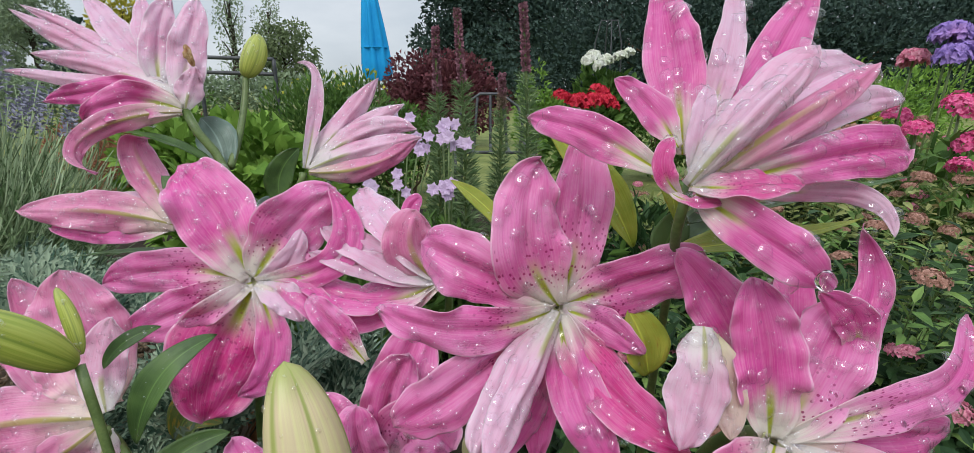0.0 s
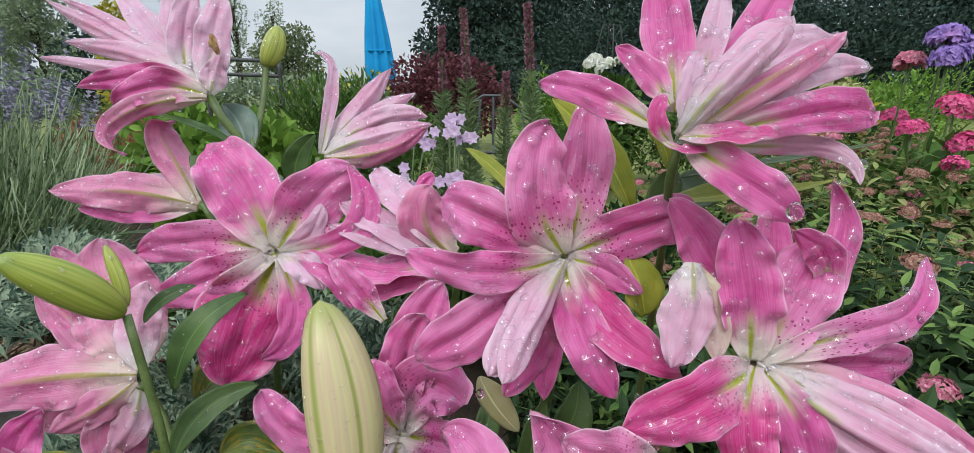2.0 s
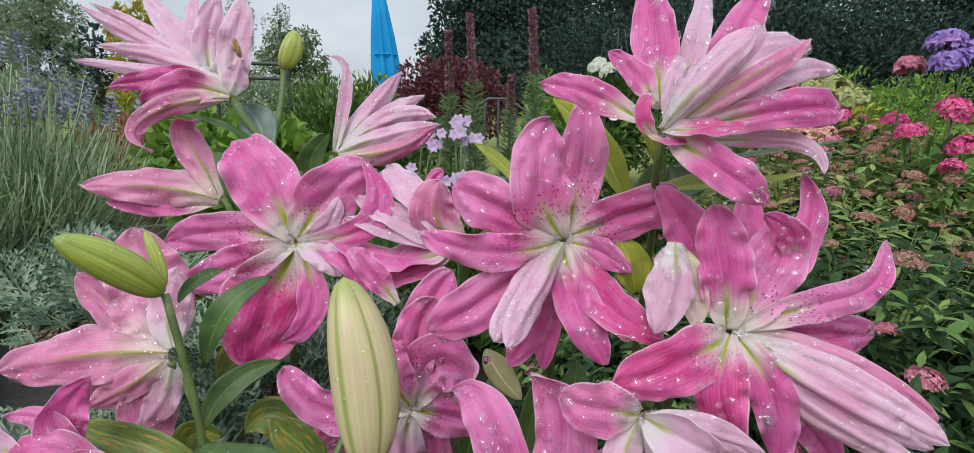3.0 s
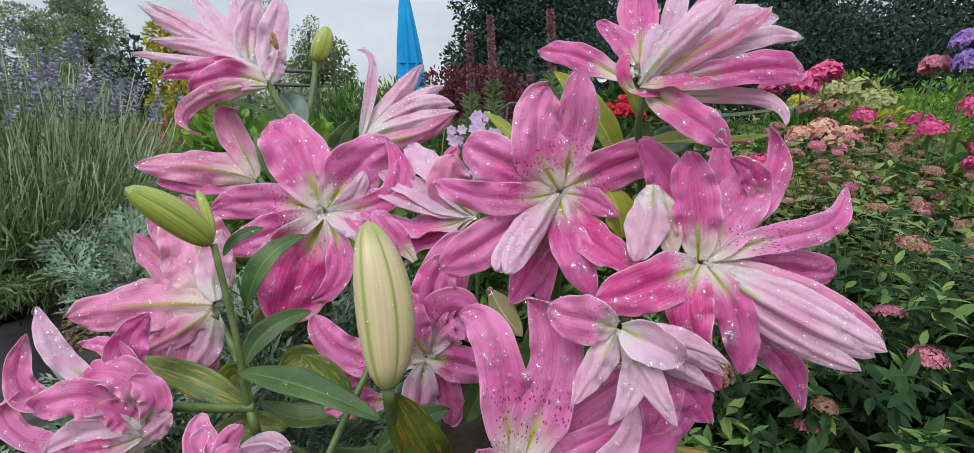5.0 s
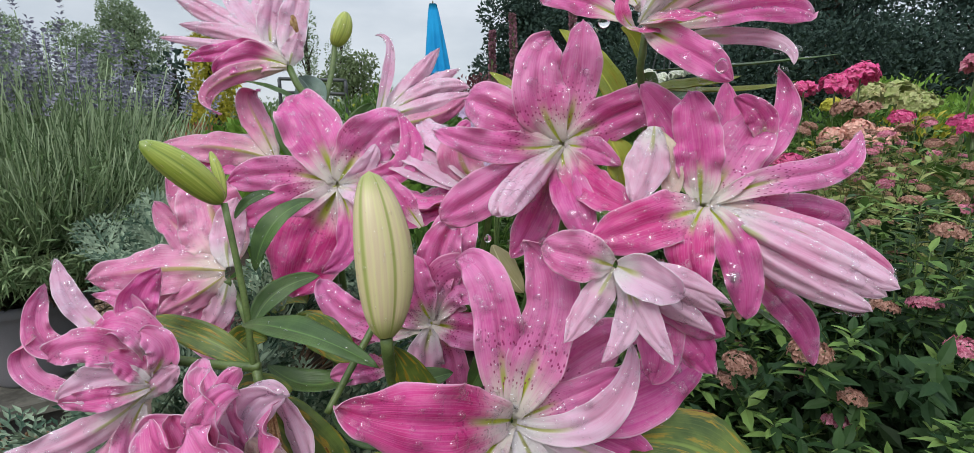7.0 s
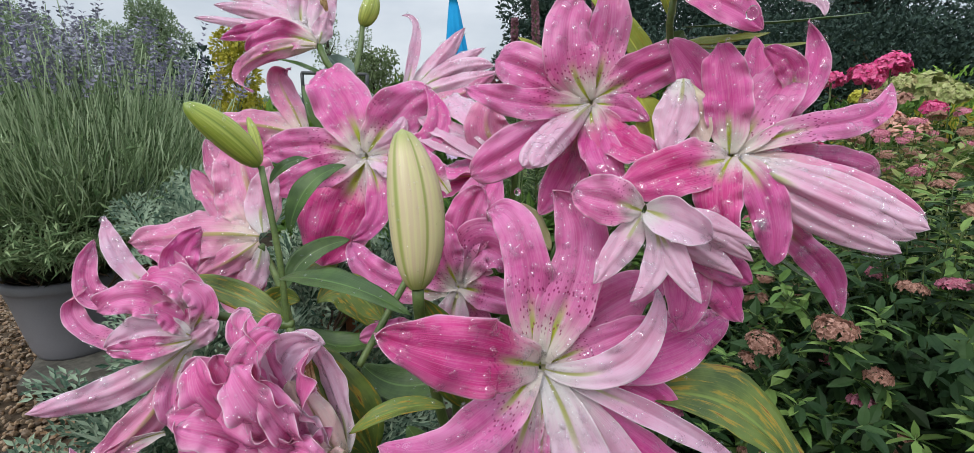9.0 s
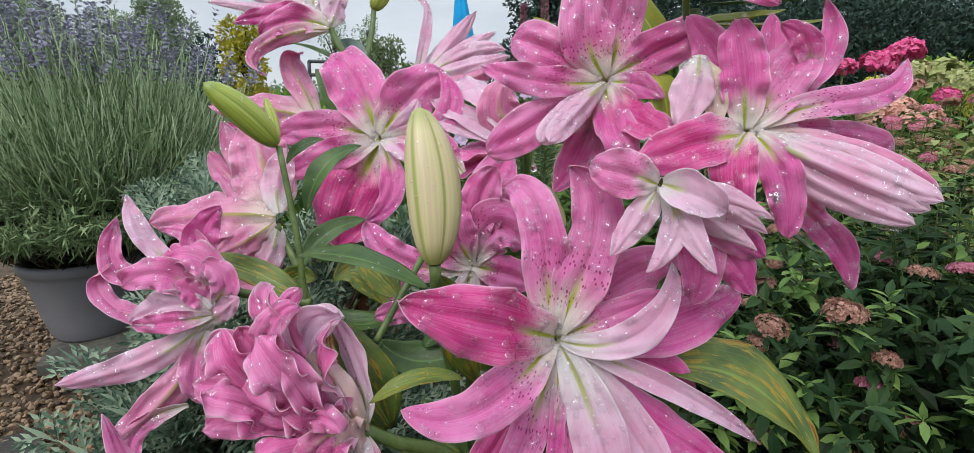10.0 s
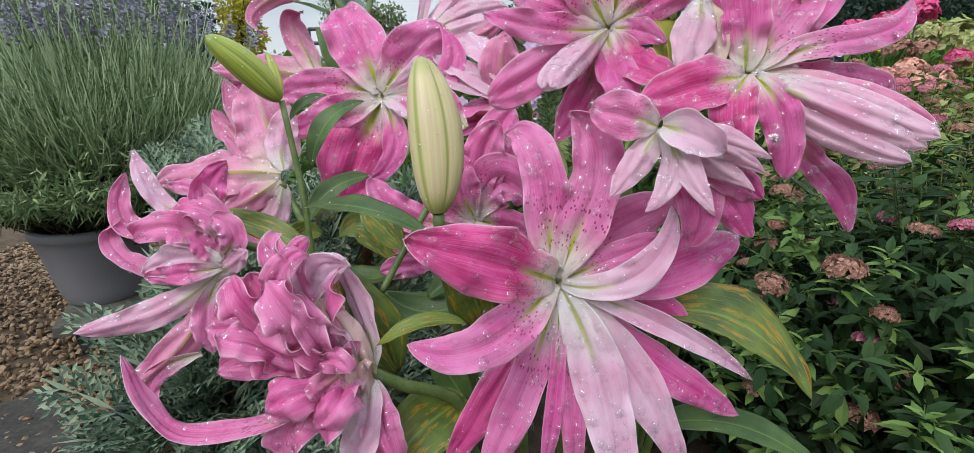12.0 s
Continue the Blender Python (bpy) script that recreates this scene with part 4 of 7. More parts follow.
def liatris(foot, top, spike, seed, label):
    r = np.random.default_rng(seed)
    foot, top = np.array(foot), np.array(top)
    thing = root("liatris", tuple(foot), label, "liatris", "liatris spikes")
    lean = r.normal(size=3) * 0.01
    line = spline([foot, (foot + top) / 2 + lean, top], 60)
    part("stem", mesh_of("stem", *tube(list(line[::6]) + [top], 0.005, 6, 30, 0.8), STEM), thing)
    n = 1500
    k = r.integers(4, int(60 * (1 - spike)), n)
    a = r.uniform(0, 6.28, n)
    d = np.stack([np.cos(a), np.sin(a), r.uniform(0.25, 0.8, n)], -1)
    size = 0.075 * (1.25 - k / 60)
    part("needle_leaves", mesh_of("needle_leaves", *leaves(line[k] + r.normal(size=(n, 3)) * 0.003, d, random_dirs(n, r), size, 0.085, 0.25), LIATRIS_LEAF, False), thing, kind="stuff")
    m = 420
    u = 1 - spike * r.random(m)
    c = np.stack([np.interp(u, np.linspace(0, 1, 60), line[:, j]) for j in range(3)], -1)
    a = r.uniform(0, 6.28, m)
    d = np.stack([np.cos(a), np.sin(a), r.uniform(0.3, 0.9, m)], -1)
    w = 0.0105 * (1 - 0.45 * (u - (1 - spike)) / spike)[:, None]
    part("flower_spike", mesh_of("flower_spike", *leaves(c + unit(d) * w * 0.6, d, random_dirs(m, r), 0.0105, 0.9, 0.3), LIATRIS_BUD, False), thing, "reddish-brown bud spike")


for i, (p, sp) in enumerate([((-0.138, 1.441, 0.901), 0.19), ((-0.078, 1.399, 0.940), 0.20), ((0.089, 1.349, 0.944), 0.17), ((0.042, 1.440, 0.782), 0.12)]):
    liatris((p[0], p[1] - 0.02, 0.0), p, sp, 200 + i, "liatris spike in bud with needle-like leaves")


def bellflower(foot, tops, seed, label):
    r = np.random.default_rng(seed)
    thing = root("bellflower", foot, label, "flower", "lilac bellflowers")
    for p in tops:
        p = np.array(p)
        part("stalk", mesh_of("stalk", *tube([np.array(foot), (np.array(foot) * (0.5, 0.5, 0) + p * (0.5, 0.5, 0.7)), p + (0, 0.01, -0.01)], 0.0022, 5, 10), STEM), thing)
        for q in range(3):
            c = p + r.normal(size=3) * (0.018, 0.01, 0.018) if q else p
            d = unit(np.array([r.normal() * 0.4, -1, 0.35]))
            a = unit(np.cross(d, (0, 0, 1)))
            b = np.cross(d, a)
            ang = np.arange(6) * 6.283 / 6 + r.uniform(0, 1)
            ways = np.cos(ang)[:, None] * a + np.sin(ang)[:, None] * b + d * 0.25
            part("blossom", mesh_of("blossom", *leaves(np.tile(c, (6, 1)), ways, np.tile(d, (6, 1)), 0.0165, 1.0, 0.1), LILAC, False), thing)


bellflower((-0.086, 1.043, 0.384)[:2] + (0.0,), [(-0.082, 1.093, 0.646), (-0.097, 1.118, 0.664), (-0.073, 1.108, 0.625), (-0.090, 1.046, 0.547), (-0.082, 1.061, 0.528)], 300, "lilac bellflowers on thin stalks")
bellflower((-0.212, 1.138, 0.351)[:2] + (0.0,), [(-0.190, 1.277, 0.676), (-0.144, 1.257, 0.602), (-0.172, 1.259, 0.609), (-0.278, 1.184, 0.522), (-0.212, 1.185, 0.525)], 301, "pale lilac bellflowers in loose clusters")
shrub("border_plant", "green border plant beneath tall flowers", (-0.156, 1.289, 0.335)[:2] + (0,), (0.30, 0.22), 0.44, 1500, 0.06, GREEN_MID, 140, 10, width=0.3)
shrub("border_plant", "green border plant beneath tall flowers", (0.131, 1.328, 0.286)[:2] + (0,), (0.30, 0.22), 0.42, 1500, 0.06, GREEN_MID, 141, 10, width=0.3)
shrub("border_plant", "green border plant beneath tall flowers", (0.416, 1.423, 0.254)[:2] + (0,), (0.35, 0.25), 0.46, 1600, 0.06, SPIREA, 142, 10, width=0.3)
shrub("border_plant", "green border plant beneath tall flowers", (-0.453, 1.233, 0.319)[:2] + (0,), (0.35, 0.25), 0.48, 1700, 0.06, GREEN_MID, 143, 10, width=0.45)


def round_pot(name, centre, top, rim, foot, height, mat, label, lip=0.03, fill=SOIL):
    """A tapered pot with a rolled lip, thick walls and soil."""
    thing = root(name, (centre[0], centre[1], top - height), label, "plant pot")
    prof = [(0.0, 0.0), (foot * 0.97, 0.0), (foot, 0.006)]
    for s in np.linspace(0.1, 0.80, 7):
        prof.append((foot + (rim - lip * 0.35 - foot) * s ** 0.8, (height - lip) * s))
    prof += [(rim - lip * 0.35, height - lip * 1.6), (rim - lip * 0.3, height - lip * 1.15), (rim - 0.002, height - lip), (rim, height - lip * 0.8), (rim, height - 0.006), (rim - 0.004, height), (rim - 0.014, height), (rim - 0.018, height - 0.006), (rim - 0.03, height - 0.06), (rim - 0.04, height - 0.08)]
    k = 56
    v = [(centre[0] + r * math.cos(a), centre[1] + r * math.sin(a), top - height + z) for r, z in prof for a in np.linspace(0, 2 * np.pi, k, endpoint=False)]
    f = [(i * k + j, i * k + (j + 1) % k, (i + 1) * k + (j + 1) % k, (i + 1) * k + j) for i in range(len(prof) - 1) for j in range(k)]
    part("pot_body", mesh_of("pot_body", v, f, mat), thing)
    rr = rim - 0.028
    d = [(centre[0] + rr * math.cos(a), centre[1] + rr * math.sin(a), top - 0.045) for a in np.linspace(0, 2 * np.pi, 40, endpoint=False)]
    part("potting_soil", mesh_of("potting_soil", d, [tuple(range(40))], fill, False), thing)
    return thing


# ---- lavender in its grey pot, on stone slabs beside the gravel ----
LAV = (-1.086, 0.801, 0.272)
round_pot("grey_planter", LAV, LAV[2], 0.120, 0.078, LAV[2] - 0.088, GREY_POT, "grey plastic planter with a rolled rim on a stone slab", 0.022)


def slab(centre, size, z, thick, turn, label, mat=STONE):
    w, d = size[0] / 2, size[1] / 2
    r = np.random.default_rng(int(abs(centre[0]) * 1000))
    bm = bmesh.new()
    bmesh.ops.create_cube(bm, size=1.0, matrix=Matrix.LocRotScale((centre[0], centre[1], z - thick / 2), Euler((0, 0, radians(turn))), (2 * w, 2 * d, thick)))
    bmesh.ops.subdivide_edges(bm, edges=bm.edges[:], cuts=5, use_grid_fill=True)
    for q in bm.verts:
        q.co += Vector(noise.noise_vector(q.co * 14) * 0.006)
    me = bpy.data.meshes.new("stone_slab")
    bm.to_mesh(me)
    bm.free()
    me.materials.append(mat)
    return tagged(new("stone_slab", me), label, "stone slab", "edging stones")


slab((LAV[0] + 0.085, LAV[1] + 0.045), (0.34, 0.30), 0.087, 0.024, 38, "weathered grey stone slab under a planter")
# block under the slab, in a darker grey than the slab
slab((LAV[0] + 0.09, LAV[1] + 0.06), (0.30, 0.27), 0.062, 0.062, 38, "dark stone block beneath a slab", DARK_STONE)
_g = (-0.868, 0.424, 0.000)
slab((_g[0] + 0.05, _g[1] - 0.17), (0.55, 0.32), 0.018, 0.03, -34, "flat dark grey paving stone set in the gravel", DARK_STONE)


def lavender(at, spread, height, label):
    """A woody base, a mound of leafy tufts and thin stalks with flower spikes above it."""
    r = np.random.default_rng(51)
    thing = root("lavender_plant", at, label, "lavender")
    at = np.array(at)
    mound = np.array([0.33, 0.27, 0.20])
    b = 190
    d = unit(r.normal(size=(b, 3)) * (1, 1, 0.6))
    d[:, 2] = np.abs(d[:, 2]) * 1.0 + 0.25
    end = at + (-0.03, 0.03, 0.02) + d * mound * r.uniform(0.6, 0.95, (b, 1))
    items = [tube([at + r.normal(size=3) * (0.03, 0.03, 0.0), at * 0.5 + end[i] * 0.5 + r.normal(size=3) * 0.02, end[i]], 0.0028, 5, 7, 0.5) for i in range(b)]
    part("woody_branches", mesh_of("woody_branches", *merge(items), WOOD_STEM), thing, kind="stuff")

    def skirt(q):
        """The height under which no leaf hangs: the rim, and rising outwards."""
        return at[2] + 0.045 + 0.45 * np.maximum(np.hypot(q[:, 0] - at[0], q[:, 1] - at[1]) - 0.09, 0) + r.uniform(0, 0.035, len(q))

    # leaves in the mound's core; their dark colour paints in its shade
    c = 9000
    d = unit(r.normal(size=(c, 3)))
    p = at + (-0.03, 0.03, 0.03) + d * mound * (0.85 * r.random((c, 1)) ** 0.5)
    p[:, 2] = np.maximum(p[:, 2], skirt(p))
    part("inner_leaves", mesh_of("inner_leaves", *leaves(p, random_dirs(c, r, 0.1), random_dirs(c, r, 1.0), r.uniform(0.02, 0.04, c), 0.2), LAV_SHADE, False), thing, kind="stuff")
    n = 1500
    d = unit(r.normal(size=(n, 3)))
    d[:, 2] = np.where(d[:, 2] < -0.25, -d[:, 2], d[:, 2])
    lump = 1 + 0.10 * np.sin(9 * d[:, :1] + 2) * np.sin(8 * d[:, 1:2] + 5 * d[:, 2:])
    foot = at + (-0.03, 0.03, 0.03) + d * mound * r.uniform(0.86, 1.06, (n, 1)) * lump
    foot[:, 2] = np.maximum(foot[:, 2], skirt(foot))
    way = unit(d + (0, 0, 0.5) + r.normal(size=(n, 3)) * 0.35)
    k = np.repeat(np.arange(n), 15)
    m = len(k)
    along = np.tile(np.linspace(-0.018, 0.024, 15), n)[:, None]
    w = way[k] * 0.55 + random_dirs(m, r) * 0.85
    part("narrow_leaves", mesh_of("narrow_leaves", *leaves(foot[k] + way[k] * along, w, random_dirs(m, r, 1.0), r.uniform(0.018, 0.040, m), 0.13, 0.25), LAV_LEAF, False), thing, kind="stuff")
    n = 3500
    a, q = r.uniform(0, 6.28, n), np.sqrt(r.random(n))
    base = at + np.stack([np.cos(a) * q * 0.27 - 0.04, np.sin(a) * q * 0.22 + 0.04, 0.15 + 0.06 * np.sqrt(1 - q ** 2)], -1)
    tip = at + np.stack([np.cos(a) * q * spread * 0.92 - 0.06, np.sin(a) * q * spread * 0.72 + 0.05, height * (1.0 - 0.36 * q ** 2) * r.uniform(0.66, 1.09, n)], -1) + r.normal(size=(n, 3)) * 0.04
    mid = base * 0.45 + tip * 0.55 + r.normal(size=(n, 3)) * 0.022 + np.stack([np.cos(a) * q, np.sin(a) * q * 0.6, 0 * a], -1) * spread * 0.08
    t = np.linspace(0, 1, 6)[None, :, None]
    line = (1 - t) ** 2 * base[:, None] + 2 * t * (1 - t) * mid[:, None] + t ** 2 * tip[:, None]
    ring = np.array([(1, 0, 0), (-0.5, 0.87, 0), (-0.5, -0.87, 0)]) * 0.0010
    v = (line[:, :, None] + ring[None, None]).reshape(-1, 3)
    i = np.arange(n)[:, None, None, None] * 18 + np.arange(5)[None, :, None, None] * 3
    j = np.arange(3)[None, None, :, None]
    f = np.concatenate([i + j, i + (j + 1) % 3, i + 3 + (j + 1) % 3, i + 3 + j], -1).reshape(-1, 4)
    part("flower_stalks", mesh_of("flower_stalks", v, f.tolist(), LAV_STEM, False), thing, kind="stuff")
    m = 16000
    k = r.integers(0, n, m)
    u = (0.03 + 0.62 * r.random(m) ** 1.5)[:, None]
    p = (1 - u) ** 2 * base[k] + 2 * u * (1 - u) * mid[k] + u ** 2 * tip[k]
    w = unit(tip[k] - base[k]) * 0.9 + random_dirs(m, r, 0.2) * 0.8
    part("stalk_leaves", mesh_of("stalk_leaves", *leaves(p, w, random_dirs(m, r, 1.0), r.uniform(0.020, 0.042, m), 0.14), LAV_LEAF, False), thing, kind="stuff")
    spikes = np.where((r.random(n) < 0.42) & (tip[:, 2] - at[2] > 0.80 * height))[0]
    items = []
    for e in spikes:
        up = unit(tip[e] - mid[e])
        length = r.uniform(0.035, 0.072)
        kk = 30
        h = (np.floor(r.random(kk) * 6) / 6 + 0.06 * r.random(kk))[:, None]
        aa = r.uniform(0, 6.28, kk)
        side = unit(np.cross(up, (0.3, 0.5, 0.1)))
        o = np.cos(aa)[:, None] * side + np.sin(aa)[:, None] * np.cross(up, side)
        items.append(leaves(tip[e] + up * h * length + o * 0.0018, o + up * 0.9, np.tile(up, (kk, 1)), 0.0092, 0.7))
    part("flower_spikes", mesh_of("flower_spikes", *merge(items), LAV_FLOWER, False), thing, "greyish-purple flower spikes", "stuff")


lavender((LAV[0] + 0.01, LAV[1] + 0.02, LAV[2] - 0.04), 0.46, 0.52, "bushy lavender with fading grey-purple spikes in a planter")


# ---- blue juniper in a dark pot ----


def juniper(at, label, sprays):
    r = np.random.default_rng(61)
    thing = root("juniper", at, label, "juniper")
    at = np.array(at)
    # one flat spray: a twig with cord-like side twigs and short offshoots
    cords, shoots = [((0, 0.075, 0), (0.0, 1.0, 0.05), 0.036), ((0, 0.04, 0), (0.03, 1.0, 0.05), 0.04), ((0, 0, 0), (-0.03, 1.0, 0.05), 0.045)], []
    for i in range(7):
        y = 0.012 + 0.0125 * i
        for sgn in (-1, 1):
            ln, w = 0.038 * (1 - i / 8.5) + 0.010, np.array([sgn * 0.66, 0.75, r.uniform(-0.1, 0.2)])
            cords.append(((0, y, 0), w, ln))
            for q in range(1, int(ln / 0.0075) + 1):
                for e in (-1, 1):
                    shoots.append((np.array([0, y, 0]) + unit(w) * 0.0075 * q, (w[0] + e * 0.55, w[1] - sgn * e * 0.50, r.uniform(-0.2, 0.6)), r.uniform(0.009, 0.013)))
    tv, tf = merge([leaves(np.array([c[0] for c in g], float), np.array([c[1] for c in g], float), np.tile((0, 0, 1.0), (len(g), 1)), np.array([c[2] for c in g]), wd, 0.0) for g, wd in ((cords, 0.13), (shoots, 0.36))])
    tf = [tuple(q) for q in tf]
    items, twigs = [], []
    for centre, rad, n in sprays:
        centre, rad = np.array(centre), np.array(rad)
        for _ in range(int(n * 1.15)):
            d = unit(r.normal(size=3))
            d[2] = abs(d[2]) * 0.8 + 0.1 * r.normal()
            p = centre + d * rad * r.uniform(0.55, 1.0)
            if p[2] < 0.02:
                continue
            w = unit(unit(p - at) + r.normal(size=3) * 0.35 + (0, 0, 0.25))
            if p[1] < at[1] + 0.20 and p[0] + 0.15 * w[0] < at[0] - 0.15:
                continue
            s = unit(np.cross(w, unit(r.normal(size=3) * 0.5 + (0, -0.3, 1))))
            u = np.cross(s, w)
            k = r.uniform(1.0, 1.5)
            droop = tv[:, 1:2] ** 2 * 2.2
            items.append((p + k * (tv[:, :1] * s + tv[:, 1:2] * w + (tv[:, 2:] - droop) * u), tf))
        twigs.append(tube([at + r.normal(size=3) * (0.03, 0.03, 0), (at + centre) / 2 + (0, 0, 0.03), centre], 0.007, 6, 10, 0.5))
        for _ in range(10):
            d = unit(r.normal(size=3)) * rad * 0.8
            twigs.append(tube([at * 0.3 + centre * 0.7, centre + d * 0.5 + (0, 0, 0.02), centre + d], 0.003, 5, 8, 0.5))
    v, f = merge(twigs)
    v[:, 2] = np.maximum(v[:, 2], 0.01)
    part("branches", mesh_of("branches", v, f, WOOD_STEM), thing)
    part("needle_sprays", mesh_of("needle_sprays", *merge(items), JUNIPER, False), thing, kind="stuff")


JUN = (-0.469, 0.374, 0.136)
round_pot("black_pot", JUN, JUN[2], 0.155, 0.12, JUN[2] - 0.005, BLACK_POT, "black plastic plant pot on the ground", 0.02)
juniper((JUN[0], JUN[1], JUN[2] - 0.04), "spreading blue-green juniper with feathery sprays", [
    ((-0.540, 0.467, 0.135), (0.08, 0.09, 0.07), 20), ((-0.452, 0.401, 0.145), (0.13, 0.13, 0.10), 70), ((-0.391, 0.323, 0.135), (0.11, 0.09, 0.07), 42),
    ((-0.507, 0.524, 0.198), (0.14, 0.12, 0.11), 36), ((-0.730, 0.730, 0.370), (0.08, 0.09, 0.06), 14), ((-0.600, 0.662, 0.350), (0.11, 0.11, 0.09), 20),
    ((-0.322, 0.352, 0.193), (0.14, 0.12, 0.12), 50), ((-0.296, 0.536, 0.296), (0.15, 0.12, 0.10), 40)])
_tp = (-0.291, 0.644, 0.301)
round_pot("terracotta_pot", _tp, _tp[2] + 0.02, 0.06, 0.045, _tp[2] + 0.02 - 0.005, TERRACOTTA, "small orange terracotta pot among plants", 0.018)


# ---- spirea at the side of the lilies ----


def spirea(centre, spread, height, count, pink, brown, seed, label, mat=SPIREA):
    r = np.random.default_rng(seed)
    centre = np.array(centre, float)
    thing = root("spirea_bush", tuple(centre), label, "spirea bush", "spirea bushes")
    n = count // 22
    a, d = r.uniform(0, 6.28, n), np.sqrt(r.random(n)) * 1.0
    tip = centre + np.stack([np.cos(a) * d * spread[0], np.sin(a) * d * spread[1], height * (1 - 0.55 * d ** 2.2) * r.uniform(0.55, 1.05, n)], -1)
    foot = centre + (tip - centre) * (0.22, 0.22, 0.0)
    mid = foot * 0.5 + tip * 0.5 + (0, 0, 0.08 * height)
    items = [tube([foot[i], mid[i], tip[i]], 0.0016, 5, 8, 0.5) for i in range(n)]
    part("stems", mesh_of("stems", *merge(items), STEM), thing, kind="stuff")
    k = np.repeat(np.arange(n), 22)
    u = np.tile(np.linspace(0.25, 1.0, 22), n)[:, None]
    p = (1 - u) ** 2 * foot[k] + 2 * u * (1 - u) * mid[k] + u ** 2 * tip[k]
    way = unit(tip[k] - foot[k])
    ang = np.tile(np.arange(22) * 2.4, n) + r.uniform(0, 6.28, n)[k]
    side = unit(np.cross(way, (0.31, 0.17, 0.4)))
    o = np.cos(ang)[:, None] * side + np.sin(ang)[:, None] * np.cross(way, side)
    w = o + way * 0.45 + r.normal(size=o.shape) * 0.2
    size = r.uniform(0.023, 0.045, len(k))
    lighter = (np.arange(n) % 6 == 0)[k] & (u[:, 0] > 0.72)
    # about half of the leaves on far-side stems take the lighter green too
    lighter = lighter | ((tip[:, 1] > centre[1] + 0.15)[k] & (r.random(len(k)) < 0.5))
    up = random_dirs(len(k), r, 2.0)
    part("foliage", mesh_of("foliage", *leaves(p[~lighter], w[~lighter], up[~lighter], size[~lighter], 0.45, 0.18, True), mat, False), thing, kind="stuff")
    part("lighter_foliage", mesh_of("lighter_foliage", *leaves(p[lighter], w[lighter], up[lighter], size[lighter], 0.42, 0.12, True), SPIREA_LIGHT, False), thing, kind="stuff")
    # filler leaves inside the bush, coloured dark to stand for its shade
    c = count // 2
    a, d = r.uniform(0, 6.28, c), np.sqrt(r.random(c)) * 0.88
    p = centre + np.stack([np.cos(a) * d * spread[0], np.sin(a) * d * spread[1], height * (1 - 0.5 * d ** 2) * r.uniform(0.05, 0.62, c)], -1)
    part("inner_leaves", mesh_of("inner_leaves", *leaves(p, random_dirs(c, r), random_dirs(c, r, 1.0), r.uniform(0.03, 0.05, c), 0.5), SPIREA_SHADE, False), thing, kind="stuff")
    tops = np.where(np.arange(n) % 4 == 1)[0]
    k = np.repeat(tops, 11)
    ang = np.tile(np.arange(11) * 2.4, len(tops))
    o = np.stack([np.cos(ang), np.sin(ang), np.tile(np.linspace(-0.15, 0.7, 11), len(tops))], -1) + r.normal(size=(len(k), 3)) * 0.15
    p = tip[k] + np.tile(np.linspace(-0.03, 0.004, 11), len(tops))[:, None] * (0, 0, 1)
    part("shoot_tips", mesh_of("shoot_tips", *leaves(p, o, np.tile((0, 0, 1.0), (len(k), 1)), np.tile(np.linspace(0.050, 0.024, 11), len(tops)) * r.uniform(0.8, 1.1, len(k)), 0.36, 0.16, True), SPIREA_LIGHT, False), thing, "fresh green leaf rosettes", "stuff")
    order = r.permutation(n)
    pk = [floret_mesh("pink_cluster", PINK_FLORET, 170, 0.021, 0.55, 0.0052, seed + q) for q in range(2)]
    br = [floret_mesh("faded_cluster", BROWN_FLORET, 150, 0.020, 0.55, 0.005, seed + 5 + q) for q in range(2)]
    for q in range(2):
        heads(thing, pk[q], tip[order[q * pink // 2:(q + 1) * pink // 2]] + (0, 0, 0.006), r, "flower_cluster")
        heads(thing, br[q], tip[order[pink + q * brown // 2:pink + (q + 1) * brown // 2]] + (0, 0, 0.006), r, "faded_cluster")
    return thing


SP = (0.696, 0.818, 0.149)
spirea((SP[0] + 0.02, SP[1] + 0.02, 0), (0.52, 0.62), 0.50, 12000, 14, 36, 401, "green spirea bush with pink and faded brown flower clusters")
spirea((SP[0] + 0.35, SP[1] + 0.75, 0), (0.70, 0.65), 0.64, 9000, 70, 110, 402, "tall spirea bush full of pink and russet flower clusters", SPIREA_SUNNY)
spirea((SP[0] + 0.90, SP[1] + 1.42, 0), (0.75, 0.45), 0.64, 7000, 40, 130, 404, "russet spirea bush covered in faded flower clusters", SPIREA_RUSSET)
spirea((SP[0] - 0.35, SP[1] - 0.02, 0), (0.34, 0.36), 0.34, 4600, 5, 9, 403, "low green spirea with few faded clusters")
